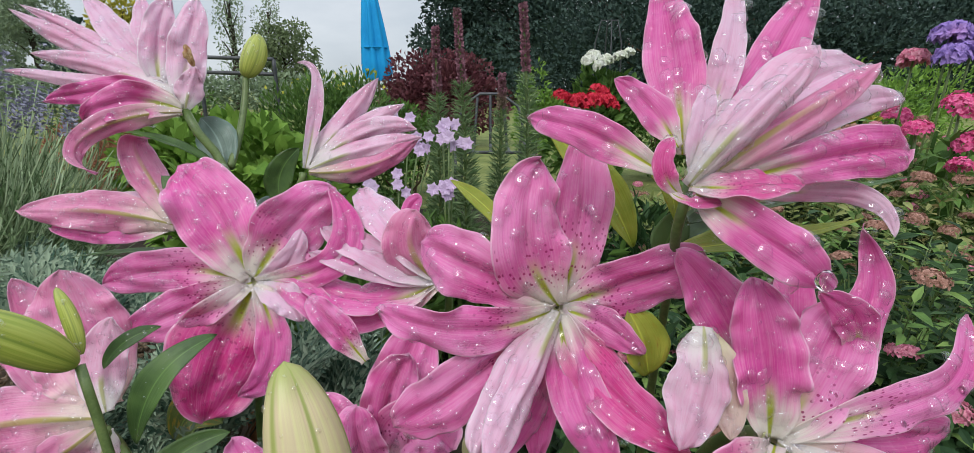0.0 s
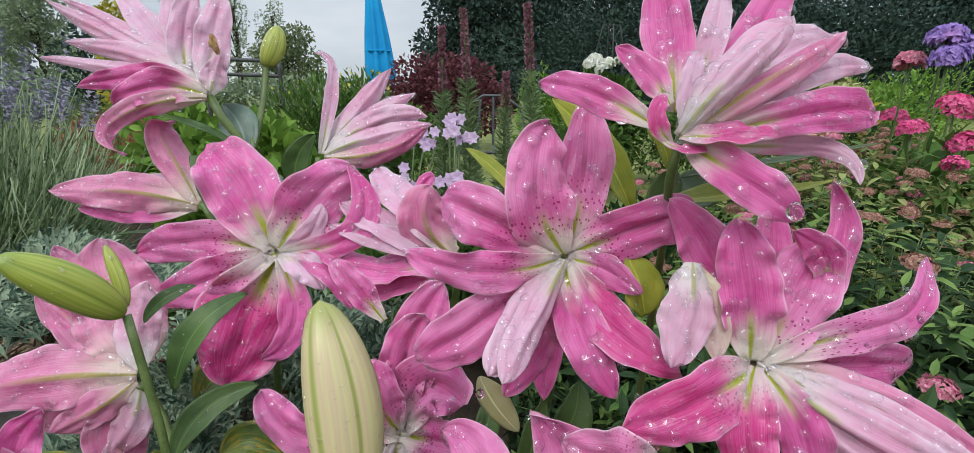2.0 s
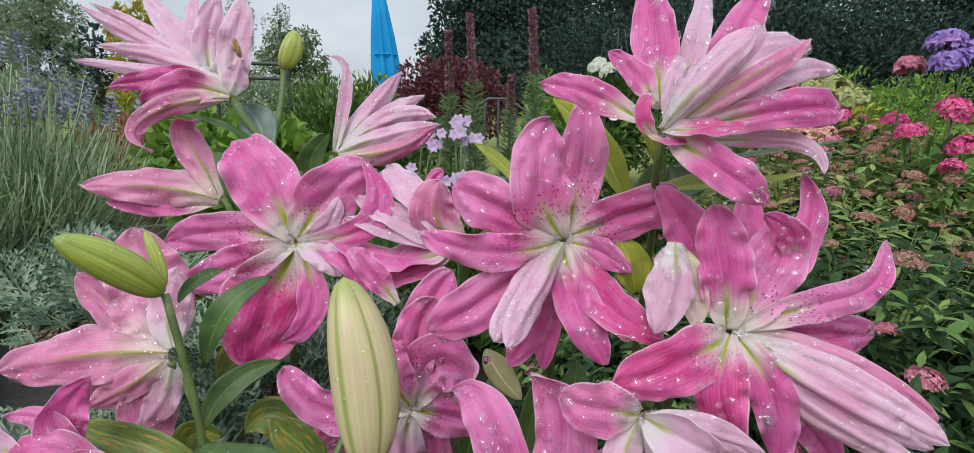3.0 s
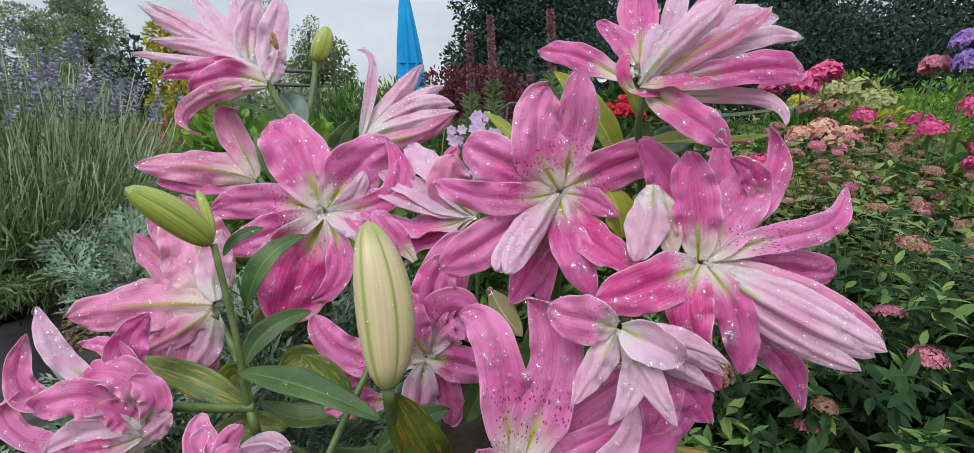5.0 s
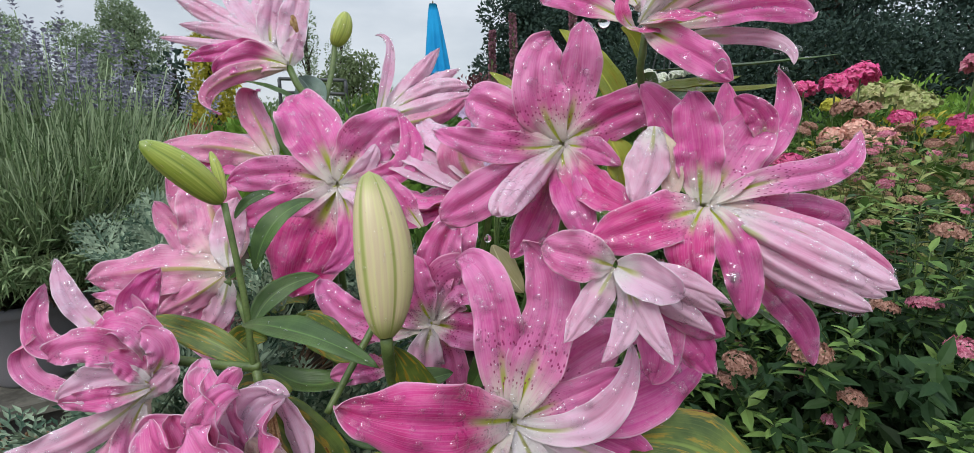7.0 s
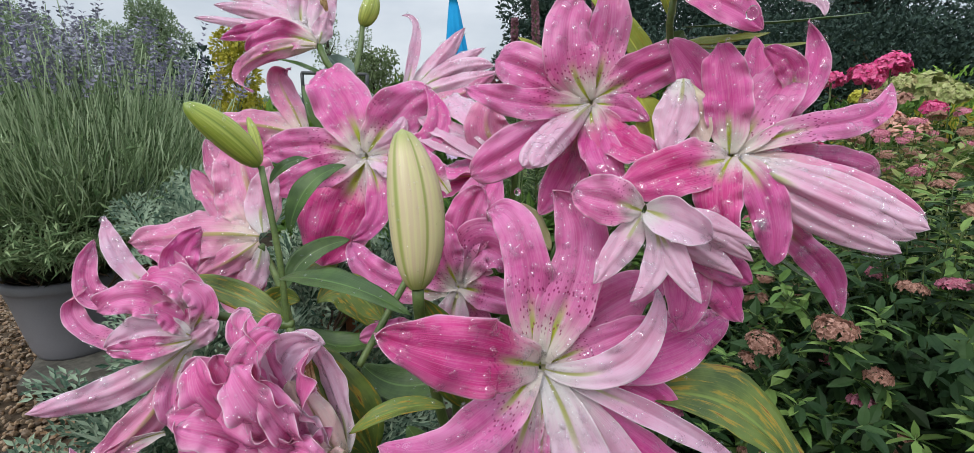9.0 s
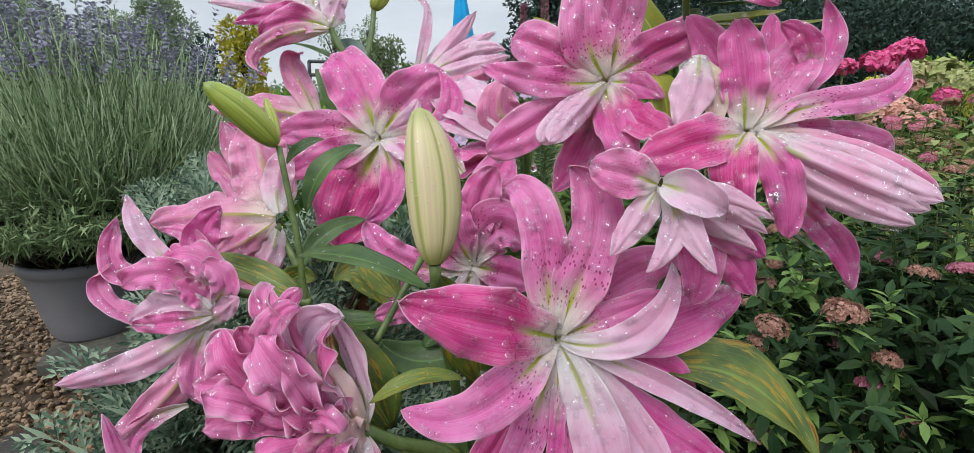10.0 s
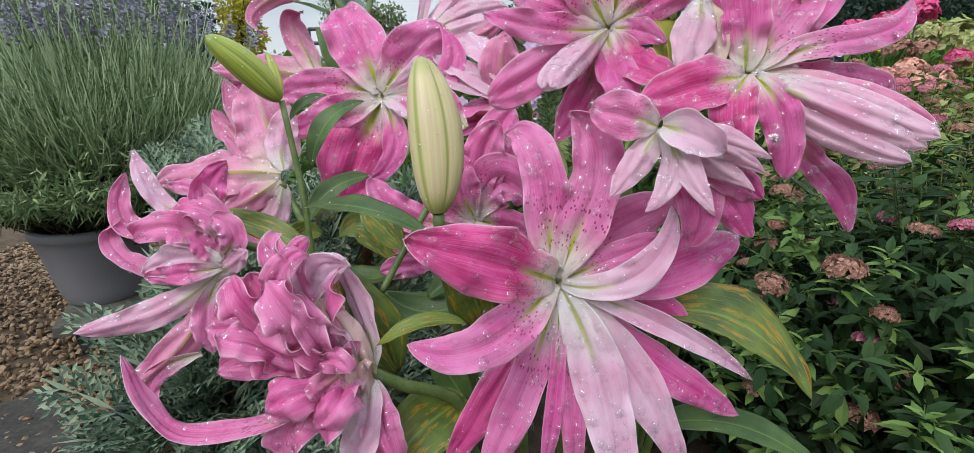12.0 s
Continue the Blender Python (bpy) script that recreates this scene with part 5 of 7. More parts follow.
for q, (p, m, s) in enumerate([((1.490, 2.522, 0.843), HOT_PINK, 0.075), ((1.374, 2.500, 0.799), HOT_PINK, 0.07), ((1.228, 2.482, 0.784), HOT_PINK, 0.055), ((1.547, 2.282, 0.657), HOT_PINK, 0.045), ((0.835, 1.661, 0.502), HOT_PINK, 0.045), ((0.770, 1.640, 0.495), HOT_PINK, 0.035),
        ((1.648, 2.082, 0.634), HOT_PINK, 0.05), ((1.141, 2.019, 0.584), PEACH, 0.045), ((1.238, 2.034, 0.608), PEACH, 0.05), ((1.237, 1.920, 0.559), PEACH, 0.05), ((1.342, 2.039, 0.582), PEACH, 0.05), ((1.304, 2.265, 0.695), BROWN_FLORET, 0.05), ((1.42, 2.30, 0.69), BROWN_FLORET, 0.045),
        ((1.401, 1.539, 0.690), HOT_PINK, 0.045), ((1.230, 1.471, 0.628), HOT_PINK, 0.035), ((1.308, 1.395, 0.535), HOT_PINK, 0.03), ((1.429, 1.511, 0.583), HOT_PINK, 0.04), ((1.790, 2.739, 0.750), PALE_PLUME, 0.10), ((1.830, 2.631, 0.708), PALE_PLUME, 0.08), ((1.662, 2.730, 0.771), PALE_PLUME, 0.07), ((1.530, 2.804, 0.720), YELLOW_BIT, 0.05)]):
    t_ = root("phlox", (p[0], p[1], 0.0), {HOT_PINK: "phlox with a domed hot-pink flower head", PEACH: "phlox with a pale peach-pink flower head", BROWN_FLORET: "faded russet flower head on a tall stalk"}.get(m, "pale yellow-green flower head on a tall stalk"), "phlox", "phlox heads")
    part("stalk", mesh_of("stalk", *tube([(p[0], p[1], 0.0), (p[0] + 0.01, p[1], p[2] * 0.6), p], 0.004, 6, 8), STEM), t_)
    heads(t_, floret_mesh("floret_head", m, 130, s, 0.95, s * 0.33, 500 + q), [p], _r, low=0.95, high=1.05)
    r_ = np.random.default_rng(520 + q)
    z_ = r_.uniform(0.15, 0.9, 40)[:, None] * p[2]
    part("leaves", mesh_of("leaves", *leaves(np.array([p[0], p[1], 0]) + z_ * (0, 0, 1), random_dirs(40, r_, 0.2), np.tile((0, 0, 1.0), (40, 1)), 0.09, 0.25), GREEN_MID, False), t_)
# ---- the lilies ----

lily_front = flower((0.038, 0.249, 0.629), "open pink double lily, white throat, wet with rain")
heart(lily_front, (0.038, 0.249, 0.629), (0.00, -0.92, 0.39), 0.006)
petal(lily_front, (0.038, 0.249, 0.630), (0.020, 0.241, 0.668), (0.027, 0.256, 0.707), width=0.040, face=(0.00, -1.00, -0.02), cup=0.22, ruffle=0.06, curl=0.0, dots=1, point=0.66)
petal(lily_front, (0.039, 0.250, 0.630), (0.049, 0.258, 0.678), (0.051, 0.272, 0.720), width=0.033, face=(-0.07, -1.00, -0.05), cup=0.22, ruffle=0.06, curl=0.0, dots=1, point=0.66)
petal(lily_front, (0.036, 0.249, 0.630), (-0.003, 0.243, 0.651), (-0.039, 0.257, 0.663), width=0.034, face=(0.06, -1.00, 0.02), cup=0.22, ruffle=0.06, curl=0.0, dots=1, point=0.42)
petal(lily_front, (0.036, 0.248, 0.628), (-0.011, 0.223, 0.628), (-0.054, 0.221, 0.640), width=0.023, face=(0.08, -0.99, 0.08), cup=0.22, ruffle=0.13, curl=0.0, dots=1, point=0.66)
petal(lily_front, (0.036, 0.248, 0.627), (-0.005, 0.226, 0.602), (-0.047, 0.213, 0.576), width=0.033, face=(0.07, -0.99, 0.15), cup=0.22, ruffle=0.06, curl=0.0, dots=1, point=0.42)
petal(lily_front, (0.039, 0.249, 0.627), (0.059, 0.214, 0.601), (0.085, 0.184, 0.593), width=0.028, face=(-0.11, -0.98, 0.16), cup=0.22, ruffle=0.13, curl=0.0, deep=1, point=0.66)
petal(lily_front, (0.038, 0.249, 0.627), (0.045, 0.217, 0.595), (0.060, 0.195, 0.569), width=0.028, face=(-0.07, -0.98, 0.18), cup=0.22, ruffle=0.13, curl=0.0, point=0.66)
petal(lily_front, (0.040, 0.249, 0.630), (0.073, 0.234, 0.649), (0.105, 0.226, 0.662), width=0.033, face=(-0.14, -0.99, 0.03), cup=0.22, ruffle=0.06, curl=0.0, dots=1, point=0.42)
petal(lily_front, (0.040, 0.248, 0.628), (0.061, 0.232, 0.625), (0.074, 0.219, 0.617), width=0.019, face=(-0.11, -0.99, 0.09), cup=0.22, ruffle=0.06, curl=0.0, dots=1, point=0.66)
petal(lily_front, (0.037, 0.250, 0.625), (0.022, 0.241, 0.580), (0.003, 0.233, 0.545), width=0.028, face=(-0.01, -0.98, 0.20), cup=0.22, ruffle=0.06, curl=0.0, point=0.66)
petal(lily_front, (0.038, 0.250, 0.623), (0.030, 0.242, 0.576), (0.027, 0.235, 0.541), width=0.020, face=(-0.03, -0.98, 0.21), cup=0.22, ruffle=0.06, curl=0.0, point=0.66)
petal(lily_front, (0.037, 0.247, 0.627), (0.013, 0.211, 0.606), (-0.007, 0.188, 0.586), width=0.027, face=(-0.02, 0.99, -0.15), cup=0.75, ruffle=0.03, curl=0.0, pale=1, point=0.50)
petal(lily_front, (0.038, 0.246, 0.627), (0.016, 0.207, 0.606), (-0.001, 0.184, 0.584), width=0.023, face=(-0.01, 0.99, -0.15), cup=0.75, ruffle=0.03, curl=0.0, pale=1, point=0.50)

lily_upright = flower((0.087, 0.210, 0.703), "upright pink double lily seen from the side, white petal tips, wet")
petal(lily_upright, (0.117, 0.231, 0.723), (0.150, 0.243, 0.744), (0.185, 0.253, 0.755), width=0.025, face=(-0.52, -0.85, -0.03), cup=0.22, ruffle=0.09, curl=0.0, pale=1, point=0.66)
petal(lily_upright, (0.094, 0.222, 0.711), (0.130, 0.247, 0.748), (0.159, 0.268, 0.791), width=0.025, face=(-0.46, -0.89, -0.05), cup=0.22, ruffle=0.06, curl=0.0, point=0.66)
petal(lily_upright, (0.093, 0.225, 0.720), (0.111, 0.246, 0.754), (0.120, 0.265, 0.793), width=0.015, face=(-0.41, -0.91, -0.07), cup=0.22, ruffle=0.06, curl=0.0, pale=1, point=0.66)
petal(lily_upright, (0.084, 0.218, 0.714), (0.086, 0.243, 0.751), (0.083, 0.267, 0.794), width=0.026, face=(-0.33, -0.94, -0.06), cup=0.22, ruffle=0.06, curl=0.0, point=0.66)
petal(lily_upright, (0.081, 0.216, 0.717), (0.071, 0.228, 0.734), (0.057, 0.231, 0.745), width=0.015, face=(-0.30, -0.96, -0.00), cup=0.22, ruffle=0.06, curl=0.0, point=0.66)
petal(lily_upright, (0.073, 0.211, 0.707), (0.045, 0.224, 0.722), (0.017, 0.243, 0.729), width=0.018, face=(-0.20, -0.98, 0.05), cup=0.22, ruffle=0.06, curl=0.0, point=0.66)
petal(lily_upright, (0.085, 0.208, 0.705), (0.088, 0.211, 0.724), (0.093, 0.221, 0.744), width=0.011, face=(-0.38, -0.92, 0.04), cup=0.22, ruffle=0.06, curl=0.0, pale=1, point=0.66)
petal(lily_upright, (0.097, 0.212, 0.705), (0.146, 0.224, 0.730), (0.201, 0.240, 0.740), width=0.015, face=(-0.54, -0.84, 0.02), cup=0.22, ruffle=0.06, curl=0.0, pale=1, point=0.66)
petal(lily_upright, (0.097, 0.207, 0.702), (0.144, 0.212, 0.713), (0.198, 0.229, 0.716), width=0.023, face=(-0.55, -0.83, 0.08), cup=0.22, ruffle=0.06, curl=0.0, point=0.42)
petal(lily_upright, (0.106, 0.214, 0.698), (0.141, 0.217, 0.698), (0.168, 0.218, 0.694), (0.178, 0.213, 0.678), width=0.011, face=(0.53, 0.84, -0.13), cup=0.35, ruffle=0.06, curl=0.0, pale=1, point=0.66)
petal(lily_upright, (0.083, 0.202, 0.702), (0.113, 0.205, 0.723), (0.161, 0.223, 0.745), width=0.017, face=(0.48, 0.88, -0.05), cup=0.75, ruffle=0.03, curl=0.0, point=0.50)
petal(lily_upright, (0.081, 0.201, 0.703), (0.101, 0.201, 0.730), (0.137, 0.221, 0.758), width=0.022, face=(0.44, 0.90, -0.02), cup=0.75, ruffle=0.03, curl=0.0, pale=1, point=0.50)
petal(lily_upright, (0.081, 0.200, 0.704), (0.097, 0.196, 0.727), (0.129, 0.212, 0.752), width=0.013, face=(0.44, 0.90, -0.03), cup=0.75, ruffle=0.03, curl=0.0, pale=1, point=0.50)
petal(lily_upright, (0.084, 0.200, 0.700), (0.104, 0.186, 0.687), (0.130, 0.176, 0.669), width=0.022, face=(-0.47, -0.86, 0.21), cup=0.22, ruffle=0.06, curl=0.0, point=0.66)
petal(lily_upright, (0.081, 0.199, 0.703), (0.099, 0.191, 0.705), (0.124, 0.196, 0.707), width=0.017, face=(-0.26, -0.50, 0.83), cup=0.22, ruffle=0.06, curl=0.0, deep=1, point=0.66)
petal(lily_upright, (0.077, 0.198, 0.700), (0.069, 0.197, 0.711), (0.074, 0.203, 0.723), width=0.009, face=(-0.19, -0.54, 0.82), cup=0.22, ruffle=0.06, curl=0.0, deep=1, point=0.66)
petal(lily_upright, (0.073, 0.198, 0.701), (0.081, 0.193, 0.698), (0.093, 0.194, 0.699), width=0.006, face=(-0.21, -0.51, 0.83), cup=0.22, ruffle=0.06, curl=0.0, deep=1, point=0.66)

lily_star = flower((-0.213, 0.437, 0.573), "open pink lily with dark speckles near its white throat")
heart(lily_star, (-0.213, 0.437, 0.573), (0.10, -0.93, 0.34), 0.006)
petal(lily_star, (-0.216, 0.437, 0.566), (-0.249, 0.419, 0.494), (-0.265, 0.404, 0.440), width=0.097, face=(0.41, -0.83, 0.38), cup=0.22, ruffle=0.06, curl=0.0, deep=1, point=0.66)
petal(lily_star, (-0.216, 0.437, 0.574), (-0.243, 0.442, 0.632), (-0.287, 0.462, 0.681), width=0.071, face=(0.41, -0.90, 0.15), cup=0.22, ruffle=0.09, curl=0.0, point=0.66)
petal(lily_star, (-0.213, 0.437, 0.574), (-0.177, 0.445, 0.622), (-0.140, 0.462, 0.654), width=0.063, face=(0.31, -0.94, 0.17), cup=0.22, ruffle=0.06, curl=0.0, dots=1, point=0.66)
petal(lily_star, (-0.217, 0.437, 0.572), (-0.280, 0.430, 0.584), (-0.350, 0.430, 0.570), width=0.045, face=(0.46, -0.86, 0.23), cup=0.22, ruffle=0.06, curl=0.0, dots=1, point=0.66)
petal(lily_star, (-0.216, 0.436, 0.570), (-0.271, 0.418, 0.550), (-0.329, 0.408, 0.527), width=0.043, face=(0.45, -0.84, 0.29), cup=0.22, ruffle=0.06, curl=0.0, dots=1, point=0.66)
petal(lily_star, (-0.212, 0.436, 0.571), (-0.161, 0.432, 0.579), (-0.131, 0.438, 0.599), (-0.143, 0.457, 0.658), width=0.031, face=(0.28, -0.93, 0.26), cup=0.22, ruffle=0.06, curl=0.0, point=0.66)
petal(lily_star, (-0.212, 0.435, 0.571), (-0.165, 0.424, 0.563), (-0.135, 0.411, 0.523), width=0.030, face=(0.29, -0.91, 0.28), cup=0.22, ruffle=0.13, curl=0.0, point=0.66)
petal(lily_star, (-0.212, 0.436, 0.572), (-0.184, 0.433, 0.585), (-0.167, 0.441, 0.619), width=0.025, face=(0.32, -0.92, 0.24), cup=0.22, ruffle=0.06, curl=0.0, pale=1, point=0.66)
petal(lily_star, (-0.213, 0.434, 0.567), (-0.192, 0.406, 0.508), (-0.223, 0.393, 0.474), width=0.030, face=(0.33, -0.86, 0.38), cup=0.22, ruffle=0.06, curl=0.0, point=0.66)
petal(lily_star, (-0.212, 0.434, 0.569), (-0.182, 0.422, 0.561), (-0.164, 0.415, 0.541), width=0.030, face=(0.32, -0.90, 0.29), cup=0.22, ruffle=0.06, curl=0.0, pale=1, point=0.66)

lily_high = flower((-0.338, 0.582, 0.720), "pale pink double lily opening upwards, browned edge")
petal(lily_high, (-0.354, 0.593, 0.736), (-0.406, 0.612, 0.786), (-0.470, 0.637, 0.850), width=0.039, face=(0.53, -0.84, -0.08), cup=0.22, ruffle=0.06, curl=0.0, pale=1, point=0.82)
petal(lily_high, (-0.360, 0.596, 0.743), (-0.388, 0.617, 0.797), (-0.404, 0.638, 0.855), width=0.031, face=(0.51, -0.85, -0.09), cup=0.22, ruffle=0.06, curl=0.0, pale=1, point=0.82)
petal(lily_high, (-0.367, 0.590, 0.742), (-0.373, 0.608, 0.796), (-0.362, 0.626, 0.850), width=0.038, face=(0.50, -0.86, -0.10), cup=0.22, ruffle=0.06, curl=0.0, pale=1, point=0.82)
petal(lily_high, (-0.339, 0.583, 0.724), (-0.337, 0.599, 0.778), (-0.327, 0.622, 0.848), width=0.042, face=(0.47, -0.88, -0.07), cup=0.22, ruffle=0.09, curl=0.0, pale=1, point=0.82)
petal(lily_high, (-0.353, 0.587, 0.739), (-0.429, 0.597, 0.776), (-0.523, 0.612, 0.819), width=0.034, face=(-0.57, 0.82, 0.07), cup=0.75, ruffle=0.03, curl=0.0, pale=1, point=0.82)
petal(lily_high, (-0.354, 0.590, 0.738), (-0.433, 0.604, 0.787), (-0.518, 0.619, 0.830), width=0.029, face=(-0.56, 0.82, 0.08), cup=0.75, ruffle=0.03, curl=0.0, pale=1, point=0.82)
petal(lily_high, (-0.347, 0.582, 0.734), (-0.419, 0.588, 0.763), (-0.507, 0.595, 0.780), width=0.034, face=(-0.56, 0.82, 0.05), cup=0.75, ruffle=0.03, curl=0.0, pale=1, point=0.82)
petal(lily_high, (-0.348, 0.580, 0.729), (-0.446, 0.583, 0.750), (-0.537, 0.588, 0.762), width=0.023, face=(-0.59, 0.81, 0.03), cup=0.75, ruffle=0.03, curl=0.0, pale=1, point=0.82)
petal(lily_high, (-0.336, 0.579, 0.720), (-0.331, 0.583, 0.742), (-0.323, 0.590, 0.766), width=0.030, face=(-0.48, 0.88, 0.02), cup=0.35, ruffle=0.06, curl=0.0, pale=1, point=0.82)
petal(lily_high, (-0.338, 0.577, 0.721), (-0.387, 0.575, 0.739), (-0.489, 0.570, 0.728), width=0.032, face=(0.54, -0.84, -0.02), cup=0.22, ruffle=0.13, curl=0.0, point=0.82)
petal(lily_high, (-0.338, 0.575, 0.720), (-0.395, 0.566, 0.729), (-0.442, 0.558, 0.708), width=0.042, face=(0.55, -0.83, -0.00), cup=0.22, ruffle=0.13, curl=0.0, point=0.82)
petal(lily_high, (-0.338, 0.575, 0.717), (-0.405, 0.564, 0.708), (-0.449, 0.555, 0.681), (-0.435, 0.546, 0.646), width=0.029, face=(-0.56, 0.82, -0.03), cup=0.35, ruffle=0.06, curl=0.0, point=0.82)

lily_half_open = flower((-0.235, 0.643, 0.639), "half-open pale pink lily bud with one curled petal")
petal(lily_half_open, (-0.233, 0.645, 0.644), (-0.217, 0.667, 0.727), (-0.221, 0.675, 0.766), (-0.241, 0.674, 0.778), width=0.022, face=(0.29, -0.96, -0.00), cup=0.75, ruffle=0.03, curl=0.0, pale=1, point=0.82)
petal(lily_half_open, (-0.228, 0.651, 0.650), (-0.183, 0.669, 0.703), (-0.141, 0.684, 0.756), width=0.038, face=(-0.25, 0.97, -0.03), cup=0.75, ruffle=0.03, curl=0.0, pale=1, point=0.82)
petal(lily_half_open, (-0.224, 0.649, 0.650), (-0.158, 0.663, 0.696), (-0.107, 0.671, 0.723), width=0.036, face=(-0.22, 0.98, -0.04), cup=0.75, ruffle=0.03, curl=0.0, pale=1, point=0.82)
petal(lily_half_open, (-0.223, 0.646, 0.647), (-0.147, 0.657, 0.691), (-0.087, 0.658, 0.696), width=0.041, face=(-0.20, 0.98, -0.05), cup=0.75, ruffle=0.03, curl=0.0, pale=1, point=0.82)
petal(lily_half_open, (-0.227, 0.641, 0.643), (-0.155, 0.643, 0.669), (-0.082, 0.649, 0.682), width=0.037, face=(-0.22, 0.97, -0.09), cup=0.75, ruffle=0.03, curl=0.0, pale=1, point=0.82)
petal(lily_half_open, (-0.227, 0.641, 0.640), (-0.152, 0.638, 0.648), (-0.088, 0.648, 0.681), width=0.039, face=(-0.21, 0.97, -0.12), cup=0.75, ruffle=0.03, curl=0.0, point=0.82)

lily_back_view = flower((-0.363, 0.577, 0.590), "pink lily seen from behind, green ribs on its petals")
petal(lily_back_view, (-0.371, 0.581, 0.584), (-0.446, 0.579, 0.582), (-0.524, 0.580, 0.584), width=0.037, face=(0.58, -0.79, 0.19), cup=0.22, ruffle=0.06, curl=0.0, point=0.66)
petal(lily_back_view, (-0.379, 0.583, 0.592), (-0.409, 0.588, 0.610), (-0.437, 0.591, 0.620), width=0.027, face=(0.55, -0.82, 0.16), cup=0.22, ruffle=0.06, curl=0.0, pale=1, point=0.66)
petal(lily_back_view, (-0.367, 0.576, 0.587), (-0.447, 0.575, 0.604), (-0.535, 0.576, 0.602), width=0.052, face=(-0.59, 0.79, -0.17), cup=0.35, ruffle=0.06, curl=0.0, point=0.66)
petal(lily_back_view, (-0.368, 0.577, 0.590), (-0.402, 0.594, 0.646), (-0.417, 0.603, 0.680), (-0.394, 0.598, 0.688), width=0.043, face=(-0.54, 0.83, -0.11), cup=0.35, ruffle=0.06, curl=0.0, point=0.66)

lily_side = flower((-0.040, 0.439, 0.571), "pale pink double lily seen from the side behind others")
petal(lily_side, (-0.040, 0.439, 0.571), (-0.089, 0.451, 0.618), (-0.133, 0.507, 0.649), width=0.037, face=(0.20, -0.88, 0.43), cup=0.25, ruffle=0.06, curl=0.0, pale=1, point=0.72)
petal(lily_side, (-0.040, 0.439, 0.571), (-0.113, 0.441, 0.601), (-0.153, 0.447, 0.623), width=0.035, face=(0.00, -0.86, 0.51), cup=0.25, ruffle=0.06, curl=0.0, pale=1, point=0.72)
petal(lily_side, (-0.040, 0.439, 0.571), (-0.119, 0.435, 0.589), (-0.162, 0.437, 0.599), width=0.028, face=(0.00, -0.86, 0.51), cup=0.25, ruffle=0.06, curl=0.0, pale=1, point=0.72)
petal(lily_side, (-0.045, 0.439, 0.569), (-0.113, 0.429, 0.555), (-0.169, 0.435, 0.576), width=0.046, face=(-0.00, -0.38, 0.92), cup=0.25, ruffle=0.06, curl=0.0)
petal(lily_side, (-0.040, 0.439, 0.571), (-0.115, 0.437, 0.543), (-0.154, 0.439, 0.534), width=0.050, face=(0.00, -0.70, 0.71), cup=0.25, ruffle=0.06, curl=0.0)
petal(lily_side, (-0.041, 0.439, 0.569), (-0.068, 0.432, 0.606), (-0.062, 0.440, 0.636), width=0.055, face=(0.09, 0.99, -0.05), cup=0.4, ruffle=0.06, curl=0.0)
petal(lily_side, (-0.064, 0.449, 0.609), (-0.072, 0.465, 0.632), (-0.062, 0.468, 0.644), width=0.019, face=(0.01, -0.97, 0.25), cup=0.25, ruffle=0.06, curl=0.0)

lily_wide_open = flower((0.125, 0.186, 0.594), "wide-open pink double lily with a folded bundle of petals")
heart(lily_wide_open, (0.125, 0.186, 0.594), (0.53, -0.80, 0.28), 0.006)
petal(lily_wide_open, (0.119, 0.203, 0.612), (0.107, 0.216, 0.645), (0.087, 0.221, 0.669), width=0.027, face=(-0.24, -0.97, 0.04), cup=0.22, ruffle=0.06, curl=0.0, point=0.66)
petal(lily_wide_open, (0.124, 0.189, 0.596), (0.139, 0.211, 0.635), (0.140, 0.221, 0.672), width=0.022, face=(-0.32, -0.94, 0.06), cup=0.22, ruffle=0.06, curl=0.0, point=0.66)
petal(lily_wide_open, (0.121, 0.186, 0.596), (0.117, 0.189, 0.633), (0.111, 0.198, 0.665), width=0.030, face=(-0.28, -0.96, 0.08), cup=0.22, ruffle=0.13, curl=0.0, point=0.66)
petal(lily_wide_open, (0.126, 0.188, 0.596), (0.162, 0.206, 0.630), (0.177, 0.215, 0.655), (0.167, 0.218, 0.673), width=0.021, face=(-0.38, -0.92, 0.08), cup=0.22, ruffle=0.13, curl=0.0, point=0.66)
petal(lily_wide_open, (0.123, 0.186, 0.596), (0.139, 0.190, 0.624), (0.159, 0.204, 0.654), width=0.035, face=(-0.34, -0.94, 0.10), cup=0.22, ruffle=0.06, curl=0.0, dots=1, point=0.66)
petal(lily_wide_open, (0.156, 0.194, 0.629), (0.153, 0.193, 0.648), (0.137, 0.193, 0.658), width=0.017, face=(-0.37, -0.93, 0.03), cup=0.22, ruffle=0.06, curl=0.0, point=0.66)
petal(lily_wide_open, (0.126, 0.185, 0.596), (0.166, 0.182, 0.613), (0.202, 0.193, 0.621), (0.219, 0.206, 0.644), width=0.019, face=(-0.41, -0.90, 0.13), cup=0.22, ruffle=0.06, curl=0.0, dots=1, point=0.66)
petal(lily_wide_open, (0.126, 0.186, 0.595), (0.171, 0.194, 0.590), (0.220, 0.202, 0.584), width=0.028, face=(-0.41, -0.89, 0.19), cup=0.22, ruffle=0.06, curl=0.0, dots=1, point=0.42)
